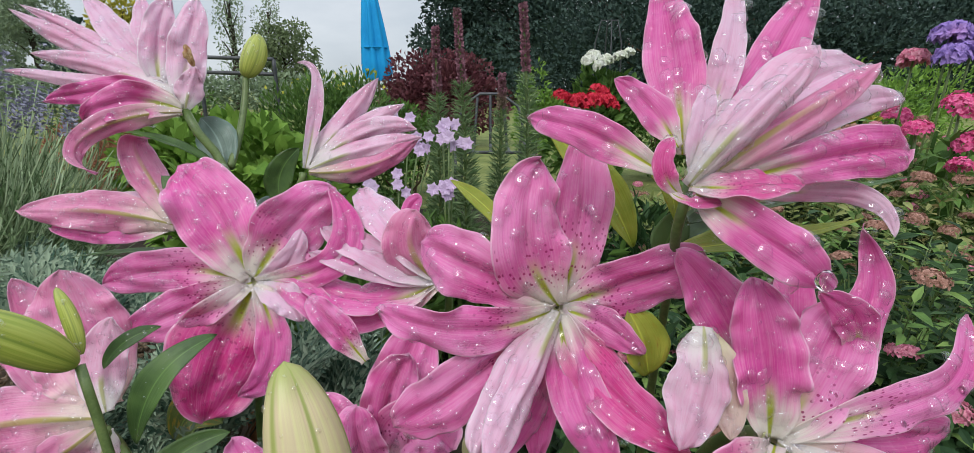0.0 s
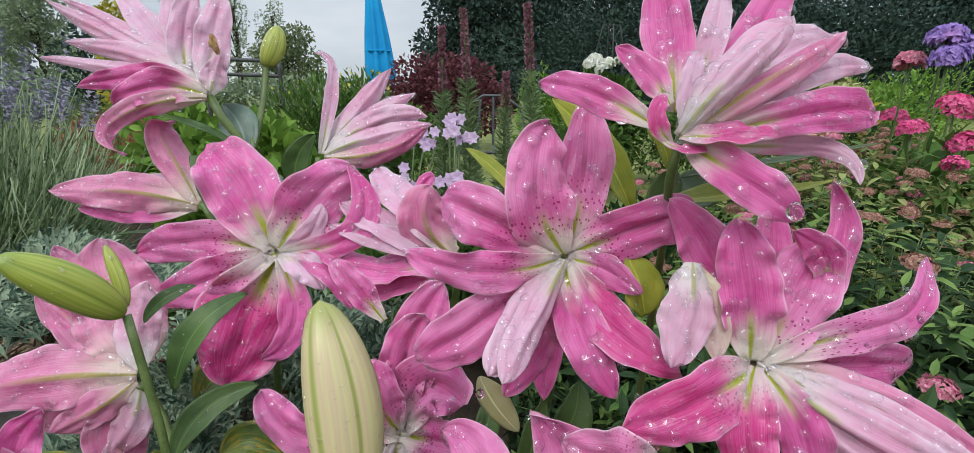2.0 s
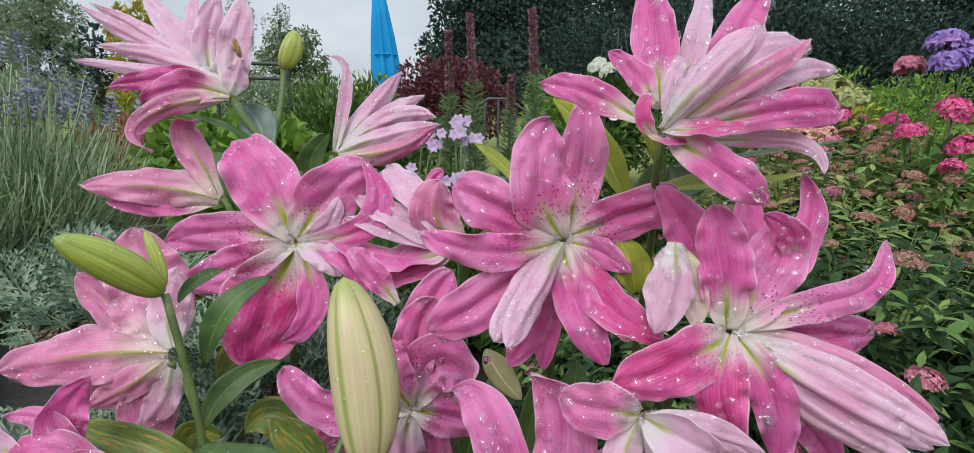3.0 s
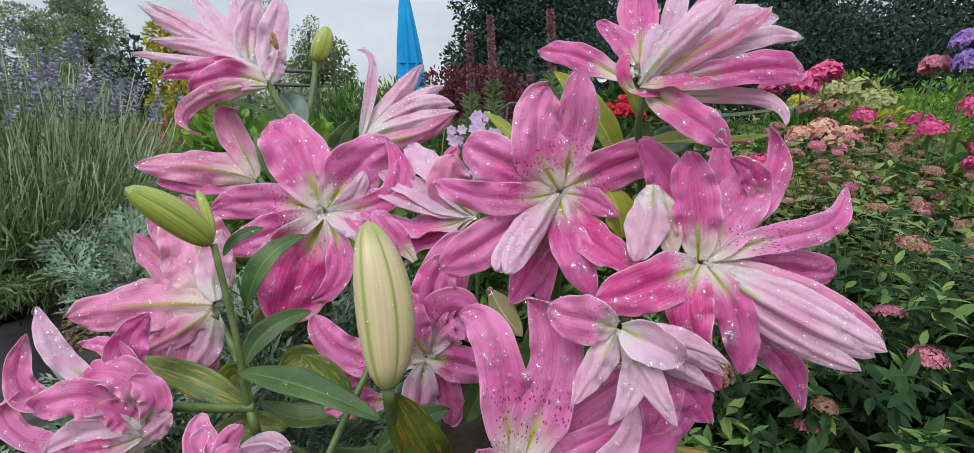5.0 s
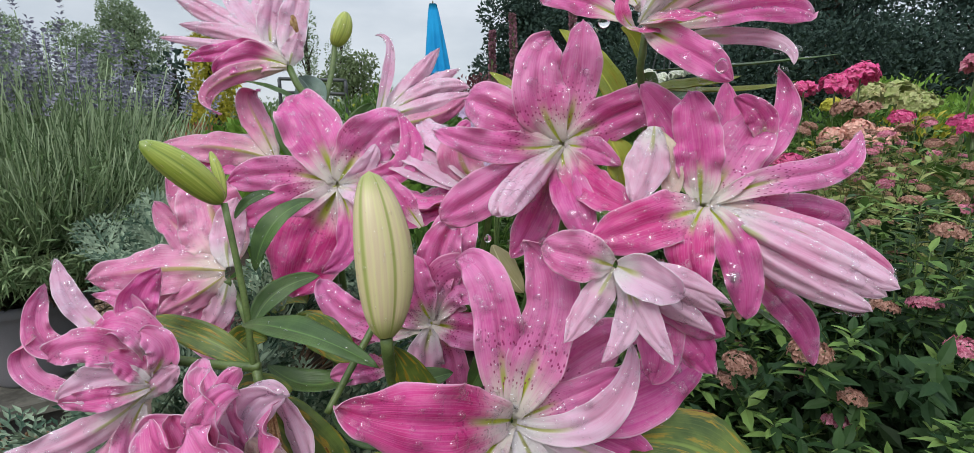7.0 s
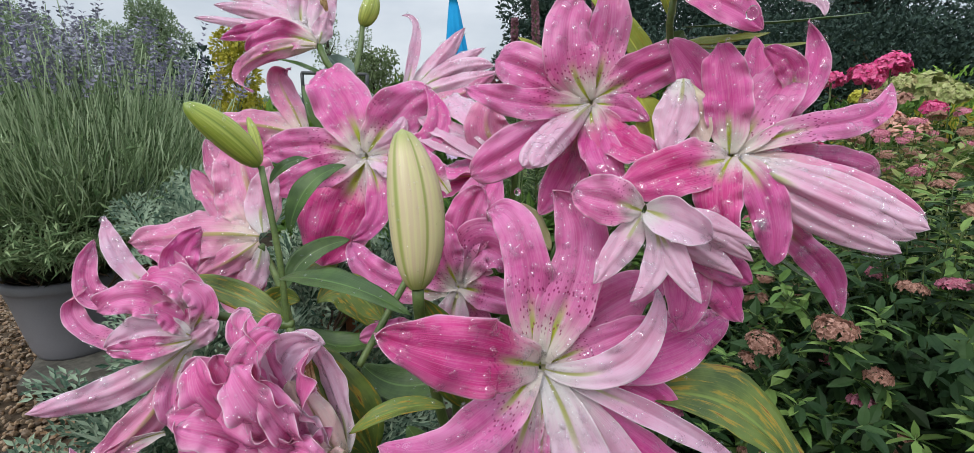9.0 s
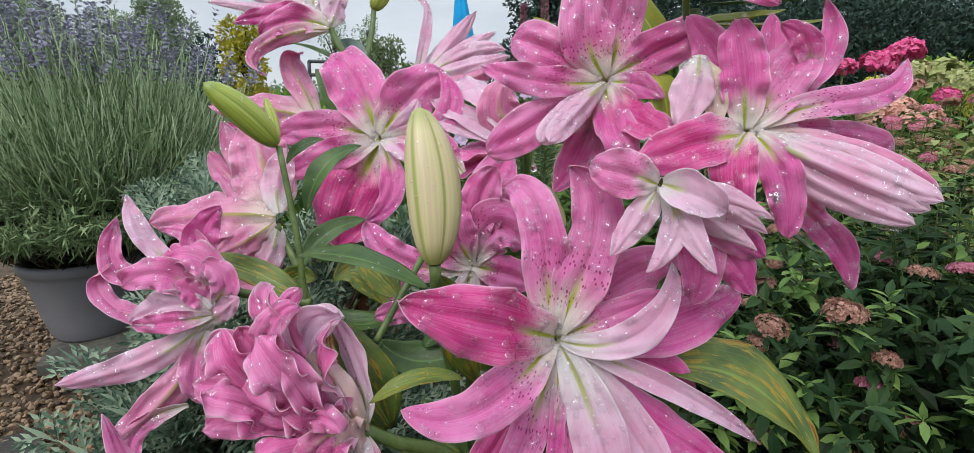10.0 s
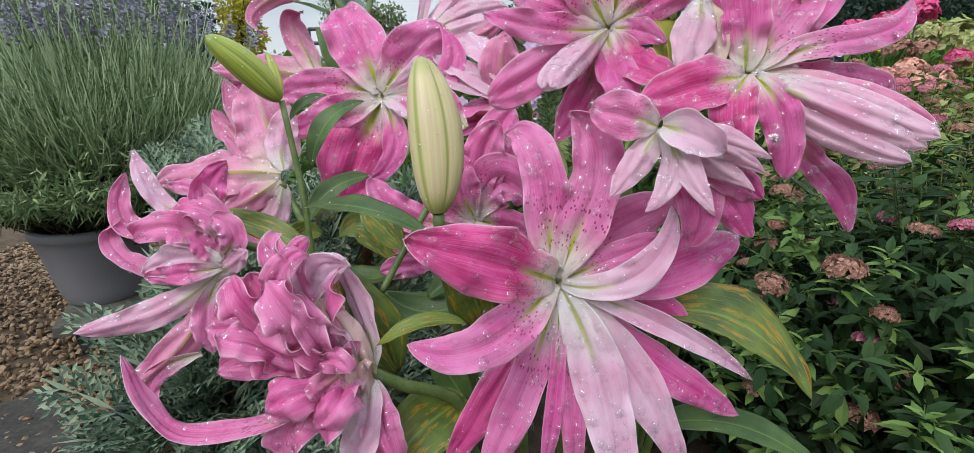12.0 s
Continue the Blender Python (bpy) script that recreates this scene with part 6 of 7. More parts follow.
petal(lily_wide_open, (0.145, 0.191, 0.562), (0.175, 0.189, 0.536), (0.190, 0.185, 0.518), (0.195, 0.178, 0.498), width=0.020, face=(-0.41, -0.86, 0.32), cup=0.22, ruffle=0.13, curl=0.0, point=0.66)
petal(lily_wide_open, (0.125, 0.185, 0.595), (0.167, 0.168, 0.586), (0.211, 0.148, 0.565), width=0.024, face=(0.42, 0.88, -0.21), cup=0.75, ruffle=0.03, curl=0.0, point=0.50)
petal(lily_wide_open, (0.124, 0.185, 0.595), (0.161, 0.164, 0.583), (0.209, 0.144, 0.562), width=0.024, face=(0.41, 0.88, -0.22), cup=0.75, ruffle=0.03, curl=0.0, pale=1, point=0.50)
petal(lily_wide_open, (0.124, 0.184, 0.595), (0.156, 0.159, 0.578), (0.204, 0.140, 0.557), width=0.025, face=(0.40, 0.88, -0.24), cup=0.75, ruffle=0.03, curl=0.0, pale=1, point=0.50)
petal(lily_wide_open, (0.125, 0.184, 0.594), (0.152, 0.159, 0.570), (0.198, 0.141, 0.549), width=0.020, face=(0.39, 0.88, -0.26), cup=0.75, ruffle=0.03, curl=0.0, pale=1, point=0.50)
petal(lily_wide_open, (0.124, 0.183, 0.595), (0.136, 0.164, 0.575), (0.143, 0.155, 0.534), width=0.023, face=(-0.35, -0.90, 0.25), cup=0.22, ruffle=0.13, curl=0.0, point=0.66)
petal(lily_wide_open, (0.122, 0.183, 0.595), (0.110, 0.162, 0.575), (0.120, 0.157, 0.543), width=0.027, face=(-0.28, -0.92, 0.26), cup=0.22, ruffle=0.13, curl=0.0, deep=1, point=0.66)
petal(lily_wide_open, (0.121, 0.184, 0.593), (0.087, 0.162, 0.588), (0.053, 0.160, 0.574), width=0.033, face=(-0.21, -0.95, 0.23), cup=0.22, ruffle=0.06, curl=0.0, deep=1, point=0.66)
petal(lily_wide_open, (0.093, 0.199, 0.642), (0.088, 0.185, 0.622), (0.080, 0.180, 0.597), width=0.027, face=(0.20, 0.97, -0.11), cup=0.35, ruffle=0.06, curl=0.0, pale=1, point=0.66)
petal(lily_wide_open, (0.095, 0.200, 0.640), (0.102, 0.190, 0.618), (0.103, 0.184, 0.598), width=0.017, face=(0.24, 0.96, -0.12), cup=0.35, ruffle=0.06, curl=0.0, cream=1, point=0.66)

lily_drooping = flower((0.071, 0.156, 0.567), "drooping pale pink and white double lily")
petal(lily_drooping, (0.075, 0.164, 0.556), (0.105, 0.164, 0.530), (0.133, 0.160, 0.495), width=0.030, face=(-0.27, -0.94, 0.22), cup=0.22, ruffle=0.13, curl=0.0, point=0.66)
petal(lily_drooping, (0.074, 0.168, 0.556), (0.097, 0.165, 0.522), (0.094, 0.160, 0.488), width=0.031, face=(-0.24, -0.94, 0.25), cup=0.22, ruffle=0.06, curl=0.0, point=0.66)
petal(lily_drooping, (0.076, 0.159, 0.560), (0.109, 0.158, 0.537), (0.136, 0.161, 0.520), width=0.024, face=(-0.29, -0.94, 0.21), cup=0.22, ruffle=0.06, curl=0.0, point=0.66)
petal(lily_drooping, (0.074, 0.155, 0.562), (0.098, 0.150, 0.545), (0.123, 0.151, 0.530), width=0.019, face=(0.26, 0.95, -0.19), cup=0.75, ruffle=0.03, curl=0.0, pale=1, point=0.82)
petal(lily_drooping, (0.071, 0.150, 0.565), (0.102, 0.146, 0.554), (0.128, 0.147, 0.539), width=0.017, face=(0.28, 0.95, -0.16), cup=0.75, ruffle=0.03, curl=0.0, pale=1, point=0.82)
petal(lily_drooping, (0.071, 0.150, 0.565), (0.097, 0.146, 0.561), (0.128, 0.148, 0.549), width=0.016, face=(0.27, 0.95, -0.14), cup=0.75, ruffle=0.03, curl=0.0, pale=1, point=0.82)
petal(lily_drooping, (0.066, 0.152, 0.565), (0.045, 0.146, 0.572), (0.024, 0.149, 0.575), width=0.029, face=(-0.11, -0.99, 0.11), cup=0.22, ruffle=0.06, curl=0.0, faded=1, point=0.66)
petal(lily_drooping, (0.067, 0.154, 0.563), (0.055, 0.143, 0.545), (0.039, 0.136, 0.525), width=0.019, face=(0.14, 0.97, -0.20), cup=0.35, ruffle=0.06, curl=0.0, pale=1, point=0.82)
petal(lily_drooping, (0.067, 0.149, 0.563), (0.075, 0.139, 0.545), (0.060, 0.128, 0.517), width=0.016, face=(0.20, 0.96, -0.20), cup=0.35, ruffle=0.06, curl=0.0, pale=1, point=0.82)
petal(lily_drooping, (0.071, 0.149, 0.562), (0.083, 0.134, 0.541), (0.096, 0.126, 0.520), width=0.016, face=(0.23, 0.95, -0.21), cup=0.35, ruffle=0.06, curl=0.0, pale=1, point=0.82)
petal(lily_drooping, (0.068, 0.148, 0.566), (0.083, 0.138, 0.562), (0.103, 0.134, 0.553), width=0.027, face=(-0.23, -0.96, 0.14), cup=0.75, ruffle=0.03, curl=0.0, pale=1, point=0.82)

lily_low = flower((0.010, 0.158, 0.459), "large open pink double lily with long white lower petals")
heart(lily_low, (0.010, 0.158, 0.459), (0.14, -0.80, 0.58), 0.006)
petal(lily_low, (0.013, 0.160, 0.459), (0.086, 0.183, 0.465), (0.142, 0.210, 0.487), width=0.042, face=(-0.20, -0.91, 0.38), cup=0.22, ruffle=0.06, curl=0.0, point=0.66)
petal(lily_low, (0.014, 0.161, 0.456), (0.065, 0.176, 0.441), (0.109, 0.177, 0.419), width=0.030, face=(-0.14, -0.89, 0.44), cup=0.22, ruffle=0.06, curl=0.0, point=0.66)
petal(lily_low, (0.012, 0.160, 0.460), (0.054, 0.184, 0.493), (0.101, 0.201, 0.509), width=0.036, face=(-0.12, -0.94, 0.31), cup=0.22, ruffle=0.06, curl=0.0, dots=1, point=0.66)
petal(lily_low, (0.010, 0.158, 0.460), (0.002, 0.160, 0.506), (-0.008, 0.169, 0.547), (-0.033, 0.181, 0.562), width=0.033, face=(0.03, -0.95, 0.30), cup=0.22, ruffle=0.06, curl=0.0, dots=1, point=0.66)
petal(lily_low, (0.011, 0.158, 0.461), (0.025, 0.161, 0.503), (0.033, 0.170, 0.542), (0.013, 0.176, 0.571), width=0.038, face=(-0.04, -0.95, 0.31), cup=0.22, ruffle=0.06, curl=0.0, dots=1, point=0.66)
petal(lily_low, (0.009, 0.158, 0.454), (-0.028, 0.134, 0.388), (-0.061, 0.112, 0.327), width=0.027, face=(0.11, -0.80, 0.59), cup=0.22, ruffle=0.06, curl=0.0, deep=1, point=0.66)
petal(lily_low, (0.010, 0.157, 0.455), (-0.003, 0.134, 0.409), (-0.035, 0.104, 0.330), width=0.028, face=(0.04, -0.83, 0.56), cup=0.22, ruffle=0.06, curl=0.0, dots=1, point=0.66)
petal(lily_low, (0.010, 0.156, 0.455), (0.013, 0.133, 0.406), (0.005, 0.107, 0.324), width=0.012, face=(-0.00, -0.82, 0.57), cup=0.22, ruffle=0.06, curl=0.0, point=0.66)
petal(lily_low, (0.011, 0.157, 0.455), (0.021, 0.136, 0.405), (0.028, 0.111, 0.324), width=0.019, face=(-0.02, -0.82, 0.56), cup=0.22, ruffle=0.06, curl=0.0, dots=1, point=0.66)
petal(lily_low, (0.014, 0.159, 0.454), (0.074, 0.158, 0.405), (0.145, 0.161, 0.364), width=0.028, face=(-0.16, -0.83, 0.53), cup=0.22, ruffle=0.06, curl=0.0, point=0.66)
petal(lily_low, (0.014, 0.157, 0.456), (0.052, 0.146, 0.416), (0.107, 0.129, 0.329), width=0.031, face=(-0.11, -0.84, 0.53), cup=0.22, ruffle=0.06, curl=0.0, pale=1, point=0.82)
petal(lily_low, (0.012, 0.156, 0.456), (0.034, 0.138, 0.419), (0.062, 0.106, 0.322), width=0.036, face=(-0.06, -0.84, 0.53), cup=0.22, ruffle=0.06, curl=0.0, pale=1, point=0.82)
petal(lily_low, (0.014, 0.157, 0.457), (0.078, 0.151, 0.436), (0.149, 0.150, 0.399), width=0.018, face=(-0.18, -0.86, 0.47), cup=0.75, ruffle=0.03, curl=0.0, pale=1, point=0.82)
petal(lily_low, (0.013, 0.158, 0.460), (0.049, 0.161, 0.478), (0.081, 0.168, 0.491), width=0.022, face=(-0.11, -0.92, 0.37), cup=0.22, ruffle=0.06, curl=0.0, dots=1, point=0.66)
petal(lily_low, (0.013, 0.156, 0.458), (0.055, 0.147, 0.467), (0.076, 0.150, 0.489), (0.080, 0.161, 0.516), width=0.022, face=(-0.13, -0.90, 0.41), cup=0.22, ruffle=0.06, curl=0.0, pale=1, point=0.82)
petal(lily_low, (0.009, 0.157, 0.460), (-0.027, 0.098, 0.493), (-0.066, 0.069, 0.512), width=0.043, face=(0.14, -0.90, 0.40), cup=0.22, ruffle=0.13, curl=0.0, deep=1, point=0.66)
petal(lily_low, (0.009, 0.156, 0.459), (-0.020, 0.106, 0.444), (-0.043, 0.081, 0.443), (-0.066, 0.070, 0.454), width=0.031, face=(0.10, -0.85, 0.52), cup=0.22, ruffle=0.06, curl=0.0, dots=1, point=0.66)

lily_behind_bud = flower((-0.078, 0.317, 0.454), "speckled pink lily behind a pale bud")
heart(lily_behind_bud, (-0.078, 0.317, 0.454), (0.19, -0.90, 0.40), 0.006)
petal(lily_behind_bud, (-0.077, 0.318, 0.456), (-0.055, 0.328, 0.493), (-0.025, 0.332, 0.473), width=0.055, face=(0.19, -0.90, 0.40), cup=0.25, ruffle=0.1, curl=0.0, dots=1)
petal(lily_behind_bud, (-0.077, 0.318, 0.456), (-0.069, 0.339, 0.501), (-0.064, 0.346, 0.532), width=0.050, face=(0.19, -0.90, 0.40), cup=0.25, ruffle=0.1, curl=0.0, dots=1)
petal(lily_behind_bud, (-0.078, 0.318, 0.456), (-0.091, 0.309, 0.492), (-0.092, 0.310, 0.523), width=0.038, face=(0.19, -0.90, 0.40), cup=0.25, ruffle=0.06, curl=0.0, dots=1)
petal(lily_behind_bud, (-0.077, 0.318, 0.454), (-0.047, 0.315, 0.450), (-0.017, 0.321, 0.439), width=0.037, face=(0.19, -0.90, 0.40), cup=0.25, ruffle=0.06, curl=0.0, dots=1)
petal(lily_behind_bud, (-0.077, 0.317, 0.453), (-0.083, 0.309, 0.418), (-0.077, 0.306, 0.377), width=0.038, face=(0.19, -0.90, 0.40), cup=0.25, ruffle=0.06, curl=0.0, pale=1)
petal(lily_behind_bud, (-0.077, 0.317, 0.453), (-0.057, 0.317, 0.419), (-0.054, 0.314, 0.380), width=0.028, face=(0.19, -0.90, 0.40), cup=0.25, ruffle=0.06, curl=0.0, dots=1)
petal(lily_behind_bud, (-0.078, 0.317, 0.454), (-0.103, 0.318, 0.469), (-0.120, 0.317, 0.494), width=0.037, face=(0.19, -0.90, 0.40), cup=0.25, ruffle=0.1, curl=0.0, dots=1)
petal(lily_behind_bud, (-0.089, 0.315, 0.449), (-0.155, 0.306, 0.464), (-0.183, 0.311, 0.498), width=0.034, face=(0.19, -0.90, 0.40), cup=0.25, ruffle=0.15, curl=0.0, dots=1)
petal(lily_behind_bud, (-0.089, 0.315, 0.449), (-0.145, 0.308, 0.442), (-0.162, 0.301, 0.418), width=0.024, face=(0.19, -0.90, 0.40), cup=0.25, ruffle=0.15, curl=0.0, dots=1)
petal(lily_behind_bud, (-0.108, 0.306, 0.415), (-0.157, 0.318, 0.399), (-0.182, 0.314, 0.392), width=0.028, face=(0.19, -0.90, 0.40), cup=0.25, ruffle=0.15, curl=0.0, dots=1)
petal(lily_behind_bud, (-0.091, 0.340, 0.544), (-0.116, 0.343, 0.576), (-0.133, 0.347, 0.593), width=0.023, face=(-0.09, -0.85, 0.51), cup=0.25, ruffle=0.1, curl=0.0, dots=1)
petal(lily_behind_bud, (-0.078, 0.317, 0.454), (-0.061, 0.355, 0.538), (-0.044, 0.367, 0.566), width=0.050, face=(0.10, -0.85, 0.51), cup=0.25, ruffle=0.08, curl=0.0, dots=1)
petal(lily_behind_bud, (-0.078, 0.317, 0.454), (-0.073, 0.333, 0.517), (-0.058, 0.337, 0.552), width=0.042, face=(0.10, -0.85, 0.51), cup=0.25, ruffle=0.08, curl=0.0, dots=1)
petal(lily_behind_bud, (-0.078, 0.317, 0.454), (-0.108, 0.337, 0.491), (-0.129, 0.342, 0.512), width=0.032, face=(0.00, -0.86, 0.51), cup=0.25, ruffle=0.1, curl=0.0, dots=1)

lily_left_back_view = flower((-0.306, 0.349, 0.479), "pink lily seen from behind on a long green stalk")
petal(lily_left_back_view, (-0.310, 0.360, 0.491), (-0.340, 0.385, 0.541), (-0.361, 0.404, 0.593), width=0.077, face=(-0.56, 0.77, -0.30), cup=0.35, ruffle=0.09, curl=0.0, point=0.66)
petal(lily_left_back_view, (-0.314, 0.356, 0.493), (-0.363, 0.369, 0.521), (-0.402, 0.378, 0.551), width=0.039, face=(-0.59, 0.74, -0.33), cup=0.35, ruffle=0.13, curl=0.0, point=0.66)
petal(lily_left_back_view, (-0.319, 0.362, 0.500), (-0.363, 0.384, 0.547), (-0.395, 0.396, 0.587), width=0.038, face=(-0.59, 0.76, -0.28), cup=0.35, ruffle=0.06, curl=0.0, point=0.66)
petal(lily_left_back_view, (-0.304, 0.352, 0.492), (-0.312, 0.366, 0.523), (-0.304, 0.380, 0.562), width=0.037, face=(-0.53, 0.77, -0.34), cup=0.35, ruffle=0.06, curl=0.0, pale=1, point=0.66)
petal(lily_left_back_view, (-0.316, 0.360, 0.475), (-0.372, 0.356, 0.445), (-0.404, 0.353, 0.433), width=0.057, face=(-0.58, 0.69, -0.44), cup=0.35, ruffle=0.06, curl=0.0, point=0.66)
petal(lily_left_back_view, (-0.309, 0.351, 0.477), (-0.329, 0.344, 0.435), (-0.316, 0.333, 0.393), width=0.052, face=(-0.54, 0.70, -0.47), cup=0.35, ruffle=0.06, curl=0.0, point=0.66)
petal(lily_left_back_view, (-0.305, 0.349, 0.478), (-0.314, 0.343, 0.446), (-0.338, 0.337, 0.417), width=0.031, face=(-0.52, 0.71, -0.47), cup=0.35, ruffle=0.06, curl=0.0, pale=1, point=0.66)
petal(lily_left_back_view, (-0.308, 0.348, 0.483), (-0.337, 0.337, 0.463), (-0.376, 0.331, 0.445), width=0.030, face=(-0.56, 0.70, -0.44), cup=0.35, ruffle=0.06, curl=0.0, point=0.66)
petal(lily_left_back_view, (-0.307, 0.350, 0.488), (-0.370, 0.341, 0.490), (-0.448, 0.333, 0.478), width=0.055, face=(-0.61, 0.69, -0.38), cup=0.35, ruffle=0.06, curl=0.0, point=0.66)

lily_frilled = flower((-0.286, 0.235, 0.445), "frilled pink double lily with curled wilting petals")
petal(lily_frilled, (-0.309, 0.236, 0.453), (-0.318, 0.245, 0.491), (-0.302, 0.256, 0.518), width=0.032, face=(0.62, -0.75, 0.22), cup=0.45, ruffle=0.12, curl=0.0, point=0.66)
petal(lily_frilled, (-0.305, 0.236, 0.454), (-0.324, 0.240, 0.492), (-0.350, 0.235, 0.499), width=0.018, face=(0.63, -0.75, 0.22), cup=0.45, ruffle=0.12, curl=0.0, faded=1, point=0.66)
petal(lily_frilled, (-0.326, 0.229, 0.464), (-0.360, 0.227, 0.493), (-0.382, 0.237, 0.530), width=0.020, face=(0.68, -0.70, 0.21), cup=0.45, ruffle=0.12, curl=0.0, pale=1, point=0.66)
petal(lily_frilled, (-0.341, 0.222, 0.454), (-0.382, 0.213, 0.469), (-0.382, 0.225, 0.510), width=0.022, face=(0.71, -0.66, 0.25), cup=0.45, ruffle=0.12, curl=0.0, faded=1, point=0.66)
petal(lily_frilled, (-0.334, 0.211, 0.425), (-0.373, 0.201, 0.434), (-0.391, 0.203, 0.455), (-0.378, 0.211, 0.469), width=0.020, face=(0.69, -0.65, 0.31), cup=0.45, ruffle=0.12, curl=0.0, faded=1, point=0.66)
petal(lily_frilled, (-0.302, 0.229, 0.444), (-0.307, 0.228, 0.475), (-0.345, 0.221, 0.477), width=0.030, face=(0.62, -0.74, 0.25), cup=0.45, ruffle=0.13, curl=0.0, faded=1, point=0.66)
petal(lily_frilled, (-0.299, 0.227, 0.433), (-0.288, 0.230, 0.457), (-0.305, 0.228, 0.473), width=0.026, face=(0.59, -0.76, 0.29), cup=0.45, ruffle=0.13, curl=0.0, faded=1, point=0.66)
petal(lily_frilled, (-0.311, 0.223, 0.437), (-0.332, 0.213, 0.465), (-0.368, 0.200, 0.455), width=0.033, face=(0.66, -0.71, 0.27), cup=0.45, ruffle=0.13, curl=0.0, faded=1, point=0.66)
petal(lily_frilled, (-0.300, 0.224, 0.430), (-0.309, 0.219, 0.446), (-0.324, 0.212, 0.457), width=0.025, face=(0.62, -0.72, 0.31), cup=0.45, ruffle=0.13, curl=0.0, faded=1, point=0.66)
petal(lily_frilled, (-0.299, 0.223, 0.429), (-0.322, 0.210, 0.438), (-0.356, 0.195, 0.426), width=0.030, face=(0.64, -0.70, 0.32), cup=0.45, ruffle=0.13, curl=0.0, pale=1, point=0.66)
petal(lily_frilled, (-0.297, 0.221, 0.426), (-0.308, 0.206, 0.427), (-0.355, 0.192, 0.423), width=0.020, face=(0.62, -0.70, 0.35), cup=0.45, ruffle=0.13, curl=0.0, faded=1, point=0.66)
petal(lily_frilled, (-0.303, 0.221, 0.416), (-0.291, 0.226, 0.428), (-0.277, 0.234, 0.439), width=0.022, face=(-0.58, 0.74, -0.34), cup=0.45, ruffle=0.12, curl=0.0, pale=1, point=0.66)
petal(lily_frilled, (-0.303, 0.223, 0.416), (-0.326, 0.195, 0.362), (-0.366, 0.168, 0.330), width=0.033, face=(-0.62, 0.65, -0.45), cup=0.45, ruffle=0.12, curl=0.0, point=0.50)
petal(lily_frilled, (-0.301, 0.223, 0.421), (-0.340, 0.194, 0.393), (-0.399, 0.163, 0.383), width=0.029, face=(-0.65, 0.65, -0.39), cup=0.45, ruffle=0.12, curl=0.0, pale=1, point=0.66)
petal(lily_frilled, (-0.312, 0.196, 0.350), (-0.350, 0.174, 0.329), (-0.334, 0.163, 0.290), width=0.019, face=(0.64, -0.59, 0.49), cup=0.45, ruffle=0.12, curl=0.0, faded=1, point=0.66)
petal(lily_frilled, (-0.303, 0.219, 0.412), (-0.307, 0.203, 0.383), (-0.298, 0.195, 0.352), width=0.026, face=(0.60, -0.68, 0.42), cup=0.45, ruffle=0.13, curl=0.0, faded=1, point=0.66)

lily_wilting = flower((-0.133, 0.158, 0.374), "frilled wilting pink double lily with browned base")
petal(lily_wilting, (-0.147, 0.160, 0.386), (-0.200, 0.164, 0.449), (-0.215, 0.171, 0.480), width=0.029, face=(-0.05, -0.89, 0.46), cup=0.25, ruffle=0.16, curl=0.0, faded=1)
petal(lily_wilting, (-0.149, 0.159, 0.384), (-0.187, 0.158, 0.457), (-0.178, 0.164, 0.480), width=0.023, face=(-0.05, -0.89, 0.46), cup=0.25, ruffle=0.14, curl=0.0, faded=1)
petal(lily_wilting, (-0.157, 0.159, 0.391), (-0.183, 0.172, 0.431), (-0.179, 0.179, 0.450), (-0.153, 0.186, 0.458), width=0.020, face=(-0.30, -0.86, 0.42), cup=0.25, ruffle=0.06, curl=0.0, pale=1)
petal(lily_wilting, (-0.149, 0.158, 0.382), (-0.212, 0.151, 0.428), (-0.245, 0.148, 0.437), width=0.040, face=(-0.05, -0.84, 0.54), cup=0.25, ruffle=0.18, curl=0.0, faded=1)
petal(lily_wilting, (-0.144, 0.157, 0.377), (-0.196, 0.137, 0.410), (-0.245, 0.127, 0.419), width=0.041, face=(0.04, -0.79, 0.62), cup=0.25, ruffle=0.2, curl=0.0, faded=1)
petal(lily_wilting, (-0.149, 0.157, 0.379), (-0.190, 0.139, 0.430), (-0.210, 0.139, 0.458), width=0.032, face=(0.05, -0.84, 0.55), cup=0.25, ruffle=0.16, curl=0.0, faded=1)
petal(lily_wilting, (-0.144, 0.157, 0.375), (-0.192, 0.128, 0.395), (-0.231, 0.115, 0.389), width=0.027, face=(0.03, -0.73, 0.68), cup=0.25, ruffle=0.18, curl=0.0, faded=1)
petal(lily_wilting, (-0.139, 0.158, 0.376), (-0.157, 0.139, 0.413), (-0.169, 0.138, 0.432), width=0.027, face=(-0.14, -0.84, 0.53), cup=0.25, ruffle=0.1, curl=0.0, pale=1)
petal(lily_wilting, (-0.148, 0.152, 0.363), (-0.189, 0.107, 0.358), (-0.240, 0.090, 0.355), (-0.262, 0.090, 0.377), (-0.268, 0.099, 0.411), width=0.020, face=(-0.04, -0.26, 0.96), cup=0.25, ruffle=0.06, curl=0.0, faded=1)
petal(lily_wilting, (-0.139, 0.156, 0.370), (-0.164, 0.125, 0.369), (-0.182, 0.105, 0.329), width=0.041, face=(-0.05, -0.84, 0.54), cup=0.25, ruffle=0.14, curl=0.0, faded=1)
